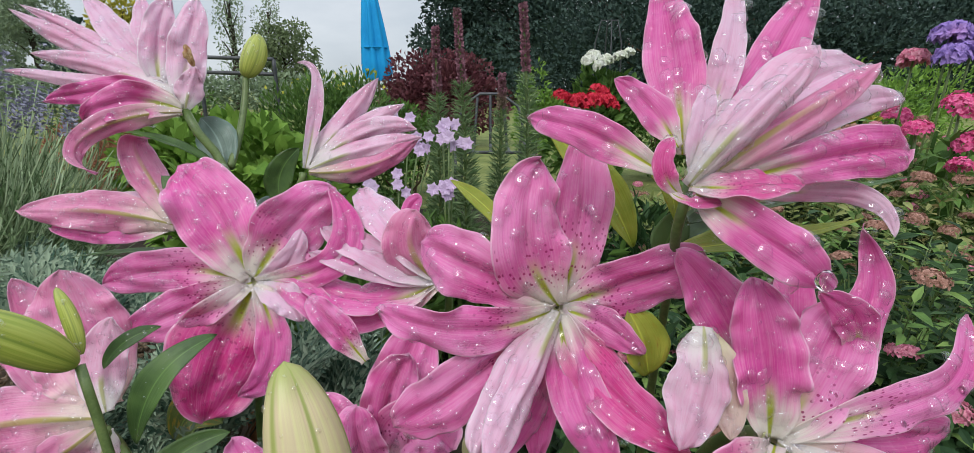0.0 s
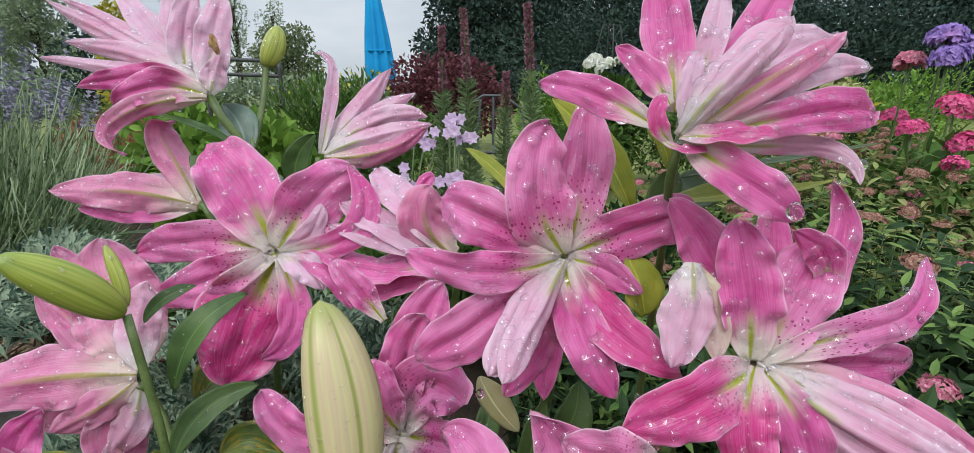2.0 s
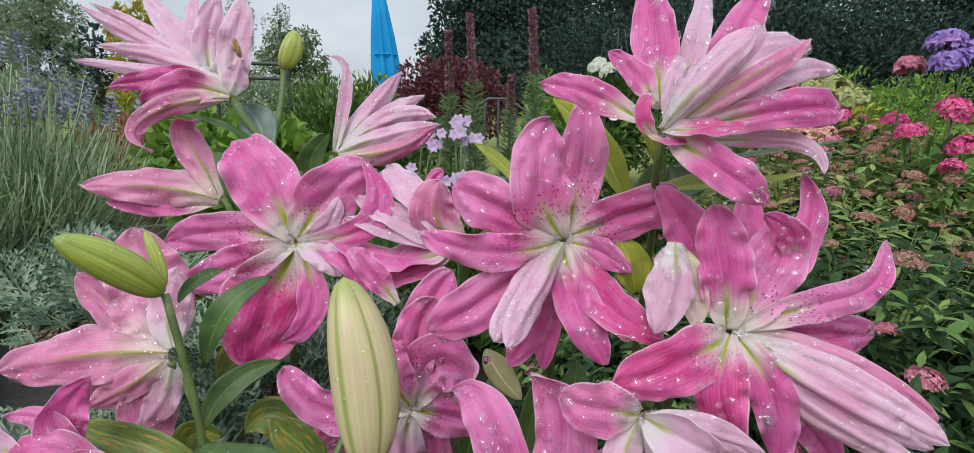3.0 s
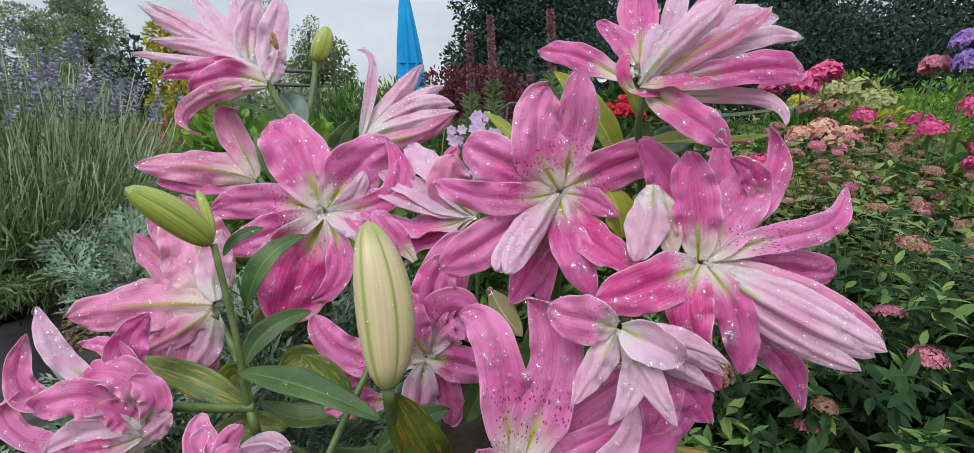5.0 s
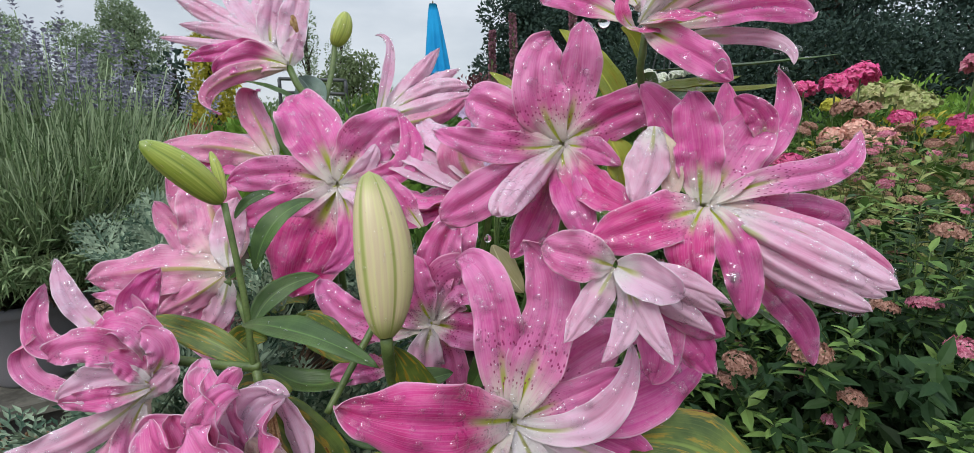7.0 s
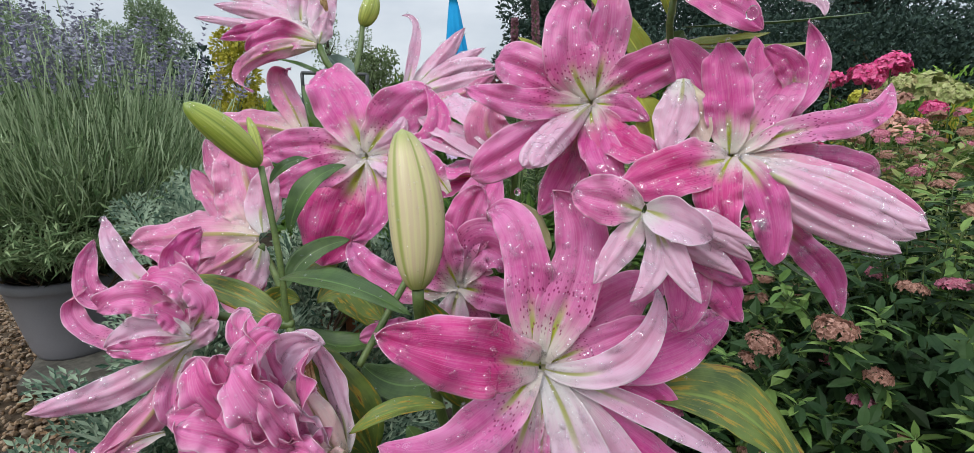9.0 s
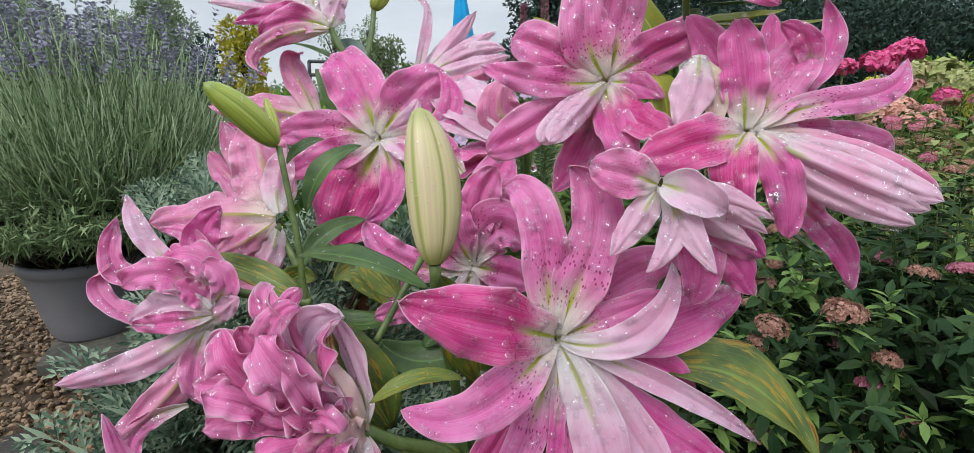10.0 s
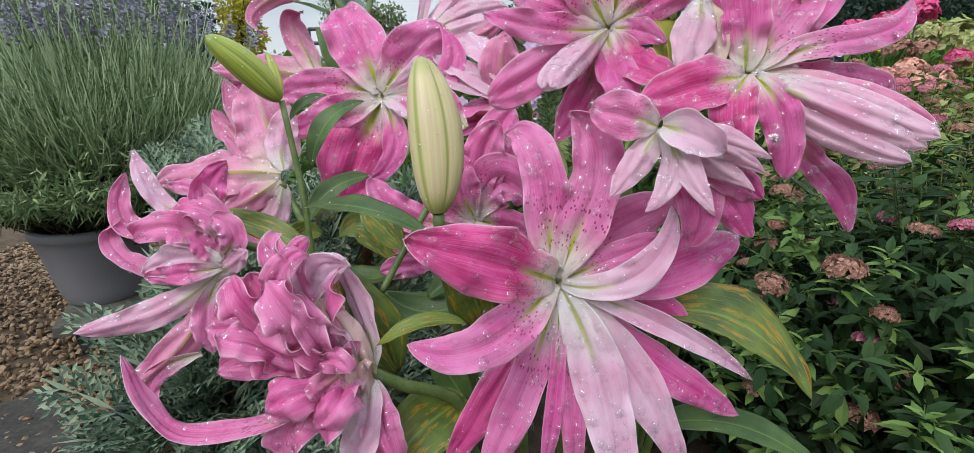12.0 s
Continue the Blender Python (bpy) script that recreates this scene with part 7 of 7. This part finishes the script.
petal(lily_wilting, (-0.137, 0.157, 0.370), (-0.142, 0.120, 0.375), (-0.147, 0.105, 0.345), width=0.031, face=(-0.05, -0.89, 0.46), cup=0.25, ruffle=0.14, curl=0.0, faded=1)
petal(lily_wilting, (-0.133, 0.157, 0.370), (-0.127, 0.137, 0.354), (-0.137, 0.118, 0.313), width=0.028, face=(0.05, -0.88, 0.46), cup=0.25, ruffle=0.06, curl=0.0, pale=1)
petal(lily_wilting, (-0.131, 0.157, 0.370), (-0.119, 0.140, 0.348), (-0.102, 0.129, 0.314), width=0.030, face=(0.34, -0.86, 0.37), cup=0.25, ruffle=0.1, curl=0.0, faded=1)
petal(lily_wilting, (-0.131, 0.158, 0.372), (-0.132, 0.168, 0.389), (-0.164, 0.187, 0.453), width=0.020, face=(0.21, 0.97, -0.08), cup=0.25, ruffle=0.06, curl=0.0, pale=1)
petal(lily_wilting, (-0.139, 0.157, 0.373), (-0.150, 0.128, 0.382), (-0.158, 0.108, 0.378), width=0.023, face=(-0.60, -0.79, -0.14), cup=0.5992585035585642, ruffle=0.26, curl=0.16309227789699693, faded=1)
petal(lily_wilting, (-0.139, 0.157, 0.373), (-0.169, 0.129, 0.395), (-0.211, 0.114, 0.418), width=0.035, face=(0.10, -0.98, -0.18), cup=0.20003650522865107, ruffle=0.26, curl=0.06786290113252538, faded=1)
petal(lily_wilting, (-0.139, 0.157, 0.373), (-0.151, 0.150, 0.411), (-0.164, 0.148, 0.454), width=0.027, face=(-0.62, -0.55, 0.56), cup=-0.2989202847718542, ruffle=0.26, curl=0.12584099138841612, faded=1)
petal(lily_wilting, (-0.139, 0.157, 0.373), (-0.167, 0.129, 0.413), (-0.199, 0.131, 0.441), width=0.027, face=(-0.24, -0.55, 0.80), cup=-0.08803518842444572, ruffle=0.26, curl=0.07994616357957157, faded=1)
petal(lily_wilting, (-0.128, 0.157, 0.366), (-0.142, 0.149, 0.401), (-0.176, 0.165, 0.428), width=0.030, face=(0.48, -0.73, 0.49), cup=-0.3, ruffle=0.04, curl=0.0, cream=1)
petal(lily_wilting, (-0.129, 0.157, 0.368), (-0.136, 0.147, 0.389), (-0.129, 0.142, 0.349), width=0.027, face=(0.51, -0.80, 0.32), cup=-0.3, ruffle=0.05, curl=0.0, cream=1)
petal(lily_wilting, (-0.179, 0.162, 0.416), (-0.168, 0.163, 0.445), (-0.150, 0.171, 0.458), width=0.020, face=(-0.22, -0.85, 0.48), cup=0.3, ruffle=0.04, curl=0.0, pale=1)
petal(lily_wilting, (-0.185, 0.155, 0.397), (-0.185, 0.137, 0.462), (-0.193, 0.147, 0.489), width=0.025, face=(-0.30, -0.87, 0.39), cup=0.6, ruffle=0.16, curl=0.0, faded=1)
petal(lily_wilting, (-0.212, 0.153, 0.403), (-0.179, 0.132, 0.470), (-0.166, 0.140, 0.485), width=0.023, face=(0.37, -0.67, 0.64), cup=-0.4, ruffle=0.14, curl=0.15, faded=1)
petal(lily_wilting, (-0.186, 0.153, 0.387), (-0.203, 0.123, 0.435), (-0.221, 0.120, 0.460), width=0.033, face=(-0.22, -0.76, 0.62), cup=0.4, ruffle=0.2, curl=0.1, faded=1)
petal(lily_wilting, (-0.162, 0.155, 0.378), (-0.169, 0.120, 0.435), (-0.192, 0.125, 0.460), width=0.035, face=(-0.05, -0.81, 0.58), cup=0.5, ruffle=0.18, curl=0.0, faded=1)
petal(lily_wilting, (-0.155, 0.155, 0.376), (-0.159, 0.128, 0.425), (-0.169, 0.126, 0.450), width=0.025, face=(0.32, -0.80, 0.51), cup=0.5, ruffle=0.2, curl=0.0, faded=1)
petal(lily_wilting, (-0.181, 0.152, 0.381), (-0.198, 0.115, 0.417), (-0.217, 0.107, 0.431), width=0.029, face=(-0.01, -0.51, 0.86), cup=-0.3, ruffle=0.2, curl=0.1, faded=1)
petal(lily_wilting, (-0.152, 0.151, 0.358), (-0.164, 0.106, 0.387), (-0.187, 0.095, 0.373), width=0.038, face=(0.08, -0.50, 0.86), cup=-0.5, ruffle=0.08, curl=0.0, faded=1)
petal(lily_wilting, (-0.147, 0.153, 0.363), (-0.137, 0.109, 0.379), (-0.150, 0.099, 0.360), width=0.035, face=(0.18, -0.54, 0.82), cup=-0.5, ruffle=0.08, curl=0.0, faded=1)
petal(lily_wilting, (-0.178, 0.151, 0.374), (-0.144, 0.126, 0.402), (-0.129, 0.119, 0.397), width=0.022, face=(0.11, -0.69, 0.71), cup=-0.4, ruffle=0.12, curl=0.0, faded=1)
petal(lily_wilting, (-0.138, 0.162, 0.389), (-0.156, 0.170, 0.418), (-0.166, 0.180, 0.449), width=0.007, face=(0.33, -0.82, 0.46), cup=0.25, ruffle=0.06, curl=0.0, brown=1, wet=0.2)
petal(lily_high, (-0.328, 0.594, 0.766), (-0.329, 0.587, 0.779), (-0.332, 0.588, 0.789), width=0.012, face=(-0.19, -0.88, 0.43), cup=0.25, ruffle=0.06, curl=0.0, brown=1, wet=0.2)
# white flap, smooth flank and cream base of the wilting flower
petal(lily_wilting, (-0.145, 0.152, 0.369), (-0.176, 0.153, 0.417), (-0.199, 0.159, 0.457), width=0.050, face=(0.46, -0.76, 0.46), cup=0.22, ruffle=0.06, curl=0.0, faded=1, point=0.66)
petal(lily_wilting, (-0.164, 0.157, 0.391), (-0.178, 0.157, 0.427), (-0.173, 0.162, 0.451), (-0.150, 0.167, 0.456), width=0.032, face=(0.46, -0.77, 0.44), cup=0.22, ruffle=0.06, curl=0.0, pale=1, point=0.66)
petal(lily_wilting, (-0.139, 0.153, 0.369), (-0.156, 0.155, 0.406), (-0.170, 0.160, 0.431), width=0.028, face=(-0.41, 0.77, -0.49), cup=0.75, ruffle=0.03, curl=0.0, cream=1, point=0.50)
petal(lily_wilting, (-0.141, 0.146, 0.368), (-0.160, 0.138, 0.389), (-0.137, 0.143, 0.401), width=0.027, face=(0.43, -0.73, 0.54), cup=0.22, ruffle=0.13, curl=0.0, faded=1, point=0.66)
hanging_drop(lily_upright, (0.063, 0.235, 0.711), 0.0042)
hanging_drop(lily_upright, (0.120, 0.168, 0.675), 0.0036)
hanging_drop(lily_upright, (0.098, 0.244, 0.755), 0.003)
hanging_drop(lily_wide_open, (0.171, 0.181, 0.607), 0.0022)
hanging_drop(lily_wide_open, (0.188, 0.187, 0.610), 0.0026)
hanging_drop(lily_wide_open, (0.203, 0.191, 0.616), 0.0020)
hanging_drop(lily_front, (-0.011, 0.202, 0.567), 0.0026)

# buds
bud((-0.084, 0.199, 0.492), (-0.102, 0.228, 0.609), width=0.042, label="large pale cream lily bud with green ribs, wet", green=0.25)
bud((-0.260, 0.287, 0.573), (-0.297, 0.245, 0.628), width=0.027, label="green lily bud, still closed, wet", green=0.8)
bud((-0.266, 0.299, 0.573), (-0.280, 0.307, 0.617), width=0.010, label="small yellow-green shrivelled lily bud", green=0.6)
bud((-0.299, 0.653, 0.756), (-0.282, 0.667, 0.808), width=0.029, label="closed pale green lily bud on a slender stalk", green=0.5)

# stems and leaves

plant_left = plant((-0.170, 0.330, 0.0), "lily stem with yellow-blotched green leaves")
stem(plant_left, (-0.258, 0.287, 0.572), (-0.240, 0.276, 0.485), (-0.227, 0.265, 0.404), (-0.189, 0.267, 0.347), (-0.170, 0.330, 0.020), radius=0.003, name="stem")
stem(plant_left, (-0.306, 0.349, 0.479), (-0.281, 0.338, 0.438), (-0.230, 0.268, 0.421), (-0.225, 0.265, 0.402), radius=0.0038, name="pedicel")
stem(plant_left, (-0.286, 0.235, 0.445), (-0.260, 0.256, 0.431), (-0.227, 0.269, 0.424), radius=0.004, name="pedicel")
leaf(plant_left, (-0.240, 0.296, 0.507), (-0.223, 0.308, 0.553), (-0.195, 0.333, 0.570), width=0.023, face=(0.00, -0.86, 0.51), cup=0.3, curl=0)
leaf(plant_left, (-0.269, 0.317, 0.552), (-0.254, 0.322, 0.570), (-0.235, 0.334, 0.576), width=0.012, face=(0.00, -0.86, 0.51), cup=0.3, curl=0)
leaf(plant_left, (-0.244, 0.288, 0.452), (-0.229, 0.306, 0.481), (-0.190, 0.323, 0.496), width=0.023, face=(0.09, -0.87, 0.48), cup=0.4, curl=0)
leaf(plant_left, (-0.209, 0.223, 0.486), (-0.131, 0.183, 0.498), (-0.081, 0.174, 0.481), width=0.024, face=(0.03, -0.32, 0.95), cup=0.2, curl=0)
leaf(plant_left, (-0.227, 0.269, 0.421), (-0.277, 0.269, 0.449), (-0.353, 0.284, 0.458), width=0.027, face=(0.07, -0.73, 0.68), cup=0.3, curl=0, spots=1)
leaf(plant_left, (-0.238, 0.302, 0.436), (-0.268, 0.308, 0.432), (-0.282, 0.307, 0.390), width=0.029, face=(0.09, -0.87, 0.48), cup=0.3, curl=0, spots=1)
leaf(plant_left, (-0.212, 0.294, 0.388), (-0.255, 0.279, 0.388), (-0.290, 0.260, 0.364), width=0.036, face=(0.07, -0.73, 0.68), cup=0.3, curl=0, spots=1)
leaf(plant_left, (-0.229, 0.321, 0.427), (-0.204, 0.326, 0.440), (-0.171, 0.322, 0.403), width=0.038, face=(0.08, -0.83, 0.56), cup=0.3, curl=0, spots=1)
leaf(plant_left, (-0.247, 0.314, 0.402), (-0.202, 0.315, 0.384), (-0.146, 0.324, 0.403), width=0.032, face=(0.03, -0.32, 0.95), cup=0.3, curl=0)

plant_middle = plant((-0.020, 0.420, 0.0), "leafy lily stem under the open flowers")
stem(plant_middle, (-0.084, 0.199, 0.492), (-0.086, 0.219, 0.441), (-0.080, 0.260, 0.342), (-0.050, 0.400, 0.020), radius=0.0045, name="stem")
stem(plant_middle, (-0.081, 0.328, 0.449), (-0.075, 0.313, 0.386), (-0.081, 0.318, 0.312), (-0.030, 0.420, 0.020), radius=0.0045, name="stem")
stem(plant_middle, (-0.133, 0.158, 0.374), (-0.108, 0.168, 0.357), (-0.072, 0.197, 0.327), (-0.064, 0.220, 0.260), (-0.040, 0.380, 0.020), radius=0.005, name="stem")
stem(plant_middle, (-0.143, 0.221, 0.413), (-0.120, 0.273, 0.467), (-0.103, 0.308, 0.503), radius=0.003, name="stem")
stem(plant_middle, (0.039, 0.261, 0.625), (0.045, 0.290, 0.585), (0.039, 0.309, 0.498), (0.020, 0.420, 0.020), radius=0.0045, name="stem")
stem(plant_middle, (0.010, 0.171, 0.454), (0.002, 0.194, 0.408), (-0.013, 0.221, 0.332), (0.000, 0.400, 0.020), radius=0.0045, name="stem")
leaf(plant_middle, (-0.123, 0.195, 0.350), (-0.154, 0.187, 0.410), (-0.197, 0.198, 0.437), width=0.055, face=(0.21, -0.70, 0.68), cup=0.2, curl=0, spots=0.4)
leaf(plant_middle, (-0.057, 0.171, 0.415), (-0.084, 0.148, 0.425), (-0.116, 0.138, 0.409), width=0.017, face=(0.04, -0.25, 0.97), cup=0.3, curl=0, spots=0.5)
leaf(plant_middle, (-0.066, 0.207, 0.323), (-0.095, 0.169, 0.317), (-0.119, 0.137, 0.293), width=0.056, face=(0.11, -0.67, 0.74), cup=0.3, curl=0, spots=1)
leaf(plant_middle, (-0.057, 0.247, 0.369), (-0.068, 0.220, 0.436), (-0.085, 0.212, 0.480), width=0.042, face=(0.19, -0.90, 0.40), cup=0.2, curl=0, spots=1)
leaf(plant_middle, (-0.040, 0.308, 0.392), (-0.026, 0.316, 0.421), (-0.024, 0.321, 0.445), width=0.024, face=(0.19, -0.90, 0.40), cup=0.3, curl=0)
leaf(plant_middle, (-0.136, 0.262, 0.439), (-0.160, 0.265, 0.462), (-0.178, 0.267, 0.479), width=0.030, face=(0.13, -0.77, 0.62), cup=0.3, curl=0, spots=0.4)
leaf(plant_middle, (-0.103, 0.223, 0.360), (-0.086, 0.219, 0.339), (-0.062, 0.214, 0.307), width=0.028, face=(0.13, -0.77, 0.62), cup=0.3, curl=0)
leaf(plant_middle, (-0.111, 0.253, 0.395), (-0.083, 0.264, 0.417), (-0.049, 0.273, 0.428), width=0.027, face=(0.11, -0.67, 0.74), cup=0.3, curl=0)
leaf(plant_middle, (-0.151, 0.248, 0.400), (-0.116, 0.249, 0.383), (-0.070, 0.260, 0.395), width=0.035, face=(0.11, -0.67, 0.74), cup=0.3, curl=0)
leaf(plant_middle, (0.014, 0.224, 0.477), (0.020, 0.232, 0.505), (0.029, 0.242, 0.538), width=0.020, face=(0.14, -0.85, 0.51), cup=0.3, curl=0)
leaf(plant_middle, (-0.011, 0.286, 0.451), (-0.008, 0.292, 0.475), (-0.001, 0.310, 0.502), width=0.020, face=(0.00, -0.86, 0.51), cup=0.3, curl=0)
leaf(plant_middle, (0.038, 0.289, 0.461), (0.057, 0.295, 0.485), (0.063, 0.311, 0.508), width=0.029, face=(0.10, -0.90, 0.43), cup=0.3, curl=0)
leaf(plant_middle, (0.079, 0.186, 0.429), (0.147, 0.194, 0.420), (0.193, 0.177, 0.372), width=0.056, face=(0.25, -0.43, 0.87), cup=0.25, curl=0, spots=1)
leaf(plant_middle, (0.082, 0.178, 0.333), (0.140, 0.181, 0.344), (0.211, 0.174, 0.315), width=0.028, face=(0.05, -0.31, 0.95), cup=0.3, curl=0)
leaf(plant_middle, (-0.012, 0.244, 0.552), (-0.001, 0.241, 0.533), (0.013, 0.239, 0.516), width=0.020, face=(0.09, 1.00, -0.01), cup=0.3, curl=0, pale=1)

plant_right = plant((0.100, 0.360, 0.0), "lily stem with yellowing leaves beneath an upright flower")
stem(plant_right, (0.087, 0.214, 0.704), (0.085, 0.218, 0.687), (0.089, 0.230, 0.662), (0.102, 0.273, 0.592), (0.100, 0.360, 0.020), radius=0.0024, name="stem")
stem(plant_right, (0.127, 0.191, 0.592), (0.127, 0.222, 0.570), (0.125, 0.254, 0.526), (0.100, 0.380, 0.020), radius=0.0045, name="stem")
stem(plant_right, (0.072, 0.160, 0.566), (0.080, 0.188, 0.566), (0.100, 0.224, 0.531), (0.090, 0.370, 0.020), radius=0.004, name="stem")
leaf(plant_right, (0.098, 0.324, 0.639), (0.071, 0.315, 0.685), (0.035, 0.314, 0.719), width=0.028, face=(0.29, -0.86, 0.42), cup=0.3, curl=0, yellow=1)
leaf(plant_right, (0.020, 0.305, 0.646), (-0.001, 0.311, 0.670), (-0.023, 0.315, 0.686), width=0.012, face=(0.00, -0.76, 0.65), cup=0.3, curl=0, yellow=1)
leaf(plant_right, (0.087, 0.224, 0.681), (0.081, 0.224, 0.699), (0.072, 0.220, 0.704), width=0.012, face=(0.00, -0.75, 0.66), cup=0.3, curl=0, yellow=1)
leaf(plant_right, (0.089, 0.248, 0.655), (0.095, 0.252, 0.668), (0.102, 0.255, 0.680), width=0.019, face=(0.00, -0.85, 0.53), cup=0.3, curl=0)
leaf(plant_right, (0.104, 0.260, 0.658), (0.123, 0.272, 0.665), (0.140, 0.285, 0.677), width=0.028, face=(-0.28, -0.82, 0.51), cup=0.3, curl=0)
leaf(plant_right, (0.091, 0.231, 0.667), (0.120, 0.237, 0.669), (0.157, 0.244, 0.676), width=0.019, face=(0.00, -0.34, 0.94), cup=0.3, curl=0, yellow=0.8)
leaf(plant_right, (0.101, 0.241, 0.667), (0.166, 0.257, 0.668), (0.202, 0.264, 0.674), width=0.010, face=(0.00, -0.34, 0.94), cup=0.3, curl=0, yellow=1, spots=1)
leaf(plant_right, (0.097, 0.234, 0.679), (0.182, 0.267, 0.687), (0.237, 0.280, 0.694), width=0.008, face=(0.00, -0.20, 0.98), cup=0.3, curl=0, yellow=0.3)
leaf(plant_right, (0.084, 0.234, 0.598), (0.080, 0.232, 0.616), (0.071, 0.235, 0.634), width=0.027, face=(0.28, -0.88, 0.39), cup=0.3, curl=0, yellow=0.7)
leaf(plant_right, (0.158, 0.200, 0.533), (0.169, 0.200, 0.523), (0.184, 0.200, 0.515), width=0.008, face=(0.04, -0.29, 0.96), cup=0.3, curl=0, yellow=0.5)

plant_back = plant((-0.300, 0.660, 0.0), "lily stem with broad grey-green leaves")
stem(plant_back, (-0.338, 0.581, 0.719), (-0.322, 0.578, 0.687), (-0.301, 0.579, 0.654), (-0.277, 0.557, 0.550), (-0.270, 0.630, 0.020), radius=0.005, name="stem")
stem(plant_back, (-0.299, 0.653, 0.756), (-0.298, 0.630, 0.708), (-0.298, 0.585, 0.654), radius=0.004, name="pedicel")
stem(plant_back, (-0.235, 0.643, 0.639), (-0.251, 0.640, 0.610), (-0.294, 0.636, 0.574), (-0.287, 0.560, 0.564), radius=0.0048, name="pedicel")
stem(plant_back, (-0.363, 0.577, 0.590), (-0.348, 0.579, 0.557), (-0.312, 0.577, 0.468), (-0.260, 0.600, 0.020), radius=0.004, name="pedicel")
stem(plant_back, (-0.218, 0.448, 0.568), (-0.227, 0.477, 0.531), (-0.246, 0.484, 0.436), (-0.240, 0.600, 0.020), radius=0.004, name="stem")
stem(plant_back, (-0.040, 0.439, 0.571), (-0.038, 0.460, 0.531), (-0.073, 0.498, 0.397), (-0.100, 0.550, 0.020), radius=0.004, name="stem")
leaf(plant_back, (-0.302, 0.574, 0.652), (-0.344, 0.561, 0.684), (-0.391, 0.555, 0.697), width=0.018, face=(0.00, -0.28, 0.96), cup=0.3, curl=0)
leaf(plant_back, (-0.304, 0.584, 0.651), (-0.318, 0.603, 0.685), (-0.344, 0.620, 0.709), width=0.045, face=(0.10, -0.85, 0.52), cup=0.15, curl=0, grey=1)
leaf(plant_back, (-0.263, 0.637, 0.597), (-0.265, 0.640, 0.634), (-0.238, 0.646, 0.670), width=0.035, face=(0.28, -0.86, 0.43), cup=0.3, curl=0)
leaf(plant_back, (-0.315, 0.643, 0.559), (-0.294, 0.650, 0.587), (-0.271, 0.665, 0.605), width=0.033, face=(0.00, -0.80, 0.60), cup=0.3, curl=0, grey=1)
leaf(plant_back, (-0.371, 0.634, 0.537), (-0.446, 0.615, 0.543), (-0.519, 0.603, 0.539), width=0.014, face=(0.00, -0.12, 0.99), cup=0.3, curl=0)
leaf(plant_back, (-0.286, 0.492, 0.579), (-0.303, 0.500, 0.627), (-0.328, 0.505, 0.658), width=0.034, face=(0.37, -0.85, 0.38), cup=0.3, curl=0)
leaf(plant_back, (-0.311, 0.431, 0.405), (-0.283, 0.431, 0.439), (-0.260, 0.431, 0.424), width=0.047, face=(0.08, -0.83, 0.56), cup=0.3, curl=0, spots=1)

# ---- gravel stones ----
_r = np.random.default_rng(77)
_ico = bmesh.new()
bmesh.ops.create_icosphere(_ico, subdivisions=1, radius=1.0)
_iv = np.array([v.co[:] for v in _ico.verts])
_if = [tuple(v.index for v in f.verts) for f in _ico.faces]
_ico.free()
_n = 13000
_xy = np.stack([_r.uniform(-1.95, -0.62, _n), _r.uniform(0.05, 1.75, _n)], -1)
_items = []
for _i in range(_n):
    _q = Euler(tuple(_r.uniform(0, 6.28, 3))).to_matrix()
    _s = _r.uniform(0.0045, 0.0105) * np.array([1.0, _r.uniform(0.6, 1.0), _r.uniform(0.4, 0.7)])
    _v = (_iv * (1 + 0.12 * _r.normal(size=(len(_iv), 1)))) * _s
    _z = 0.007 + 0.009 * _r.random()
    _items.append((_v @ np.array(_q).T * (1, 1, 0.8) + (_xy[_i, 0], _xy[_i, 1], _z), _if))
_gv, _gf = merge(_items)
tagged(part("gravel_stones", mesh_of("gravel_stones", _gv, _gf, PEBBLE, False)), "loose brown and buff gravel stones", "gravel", kind="stuff")
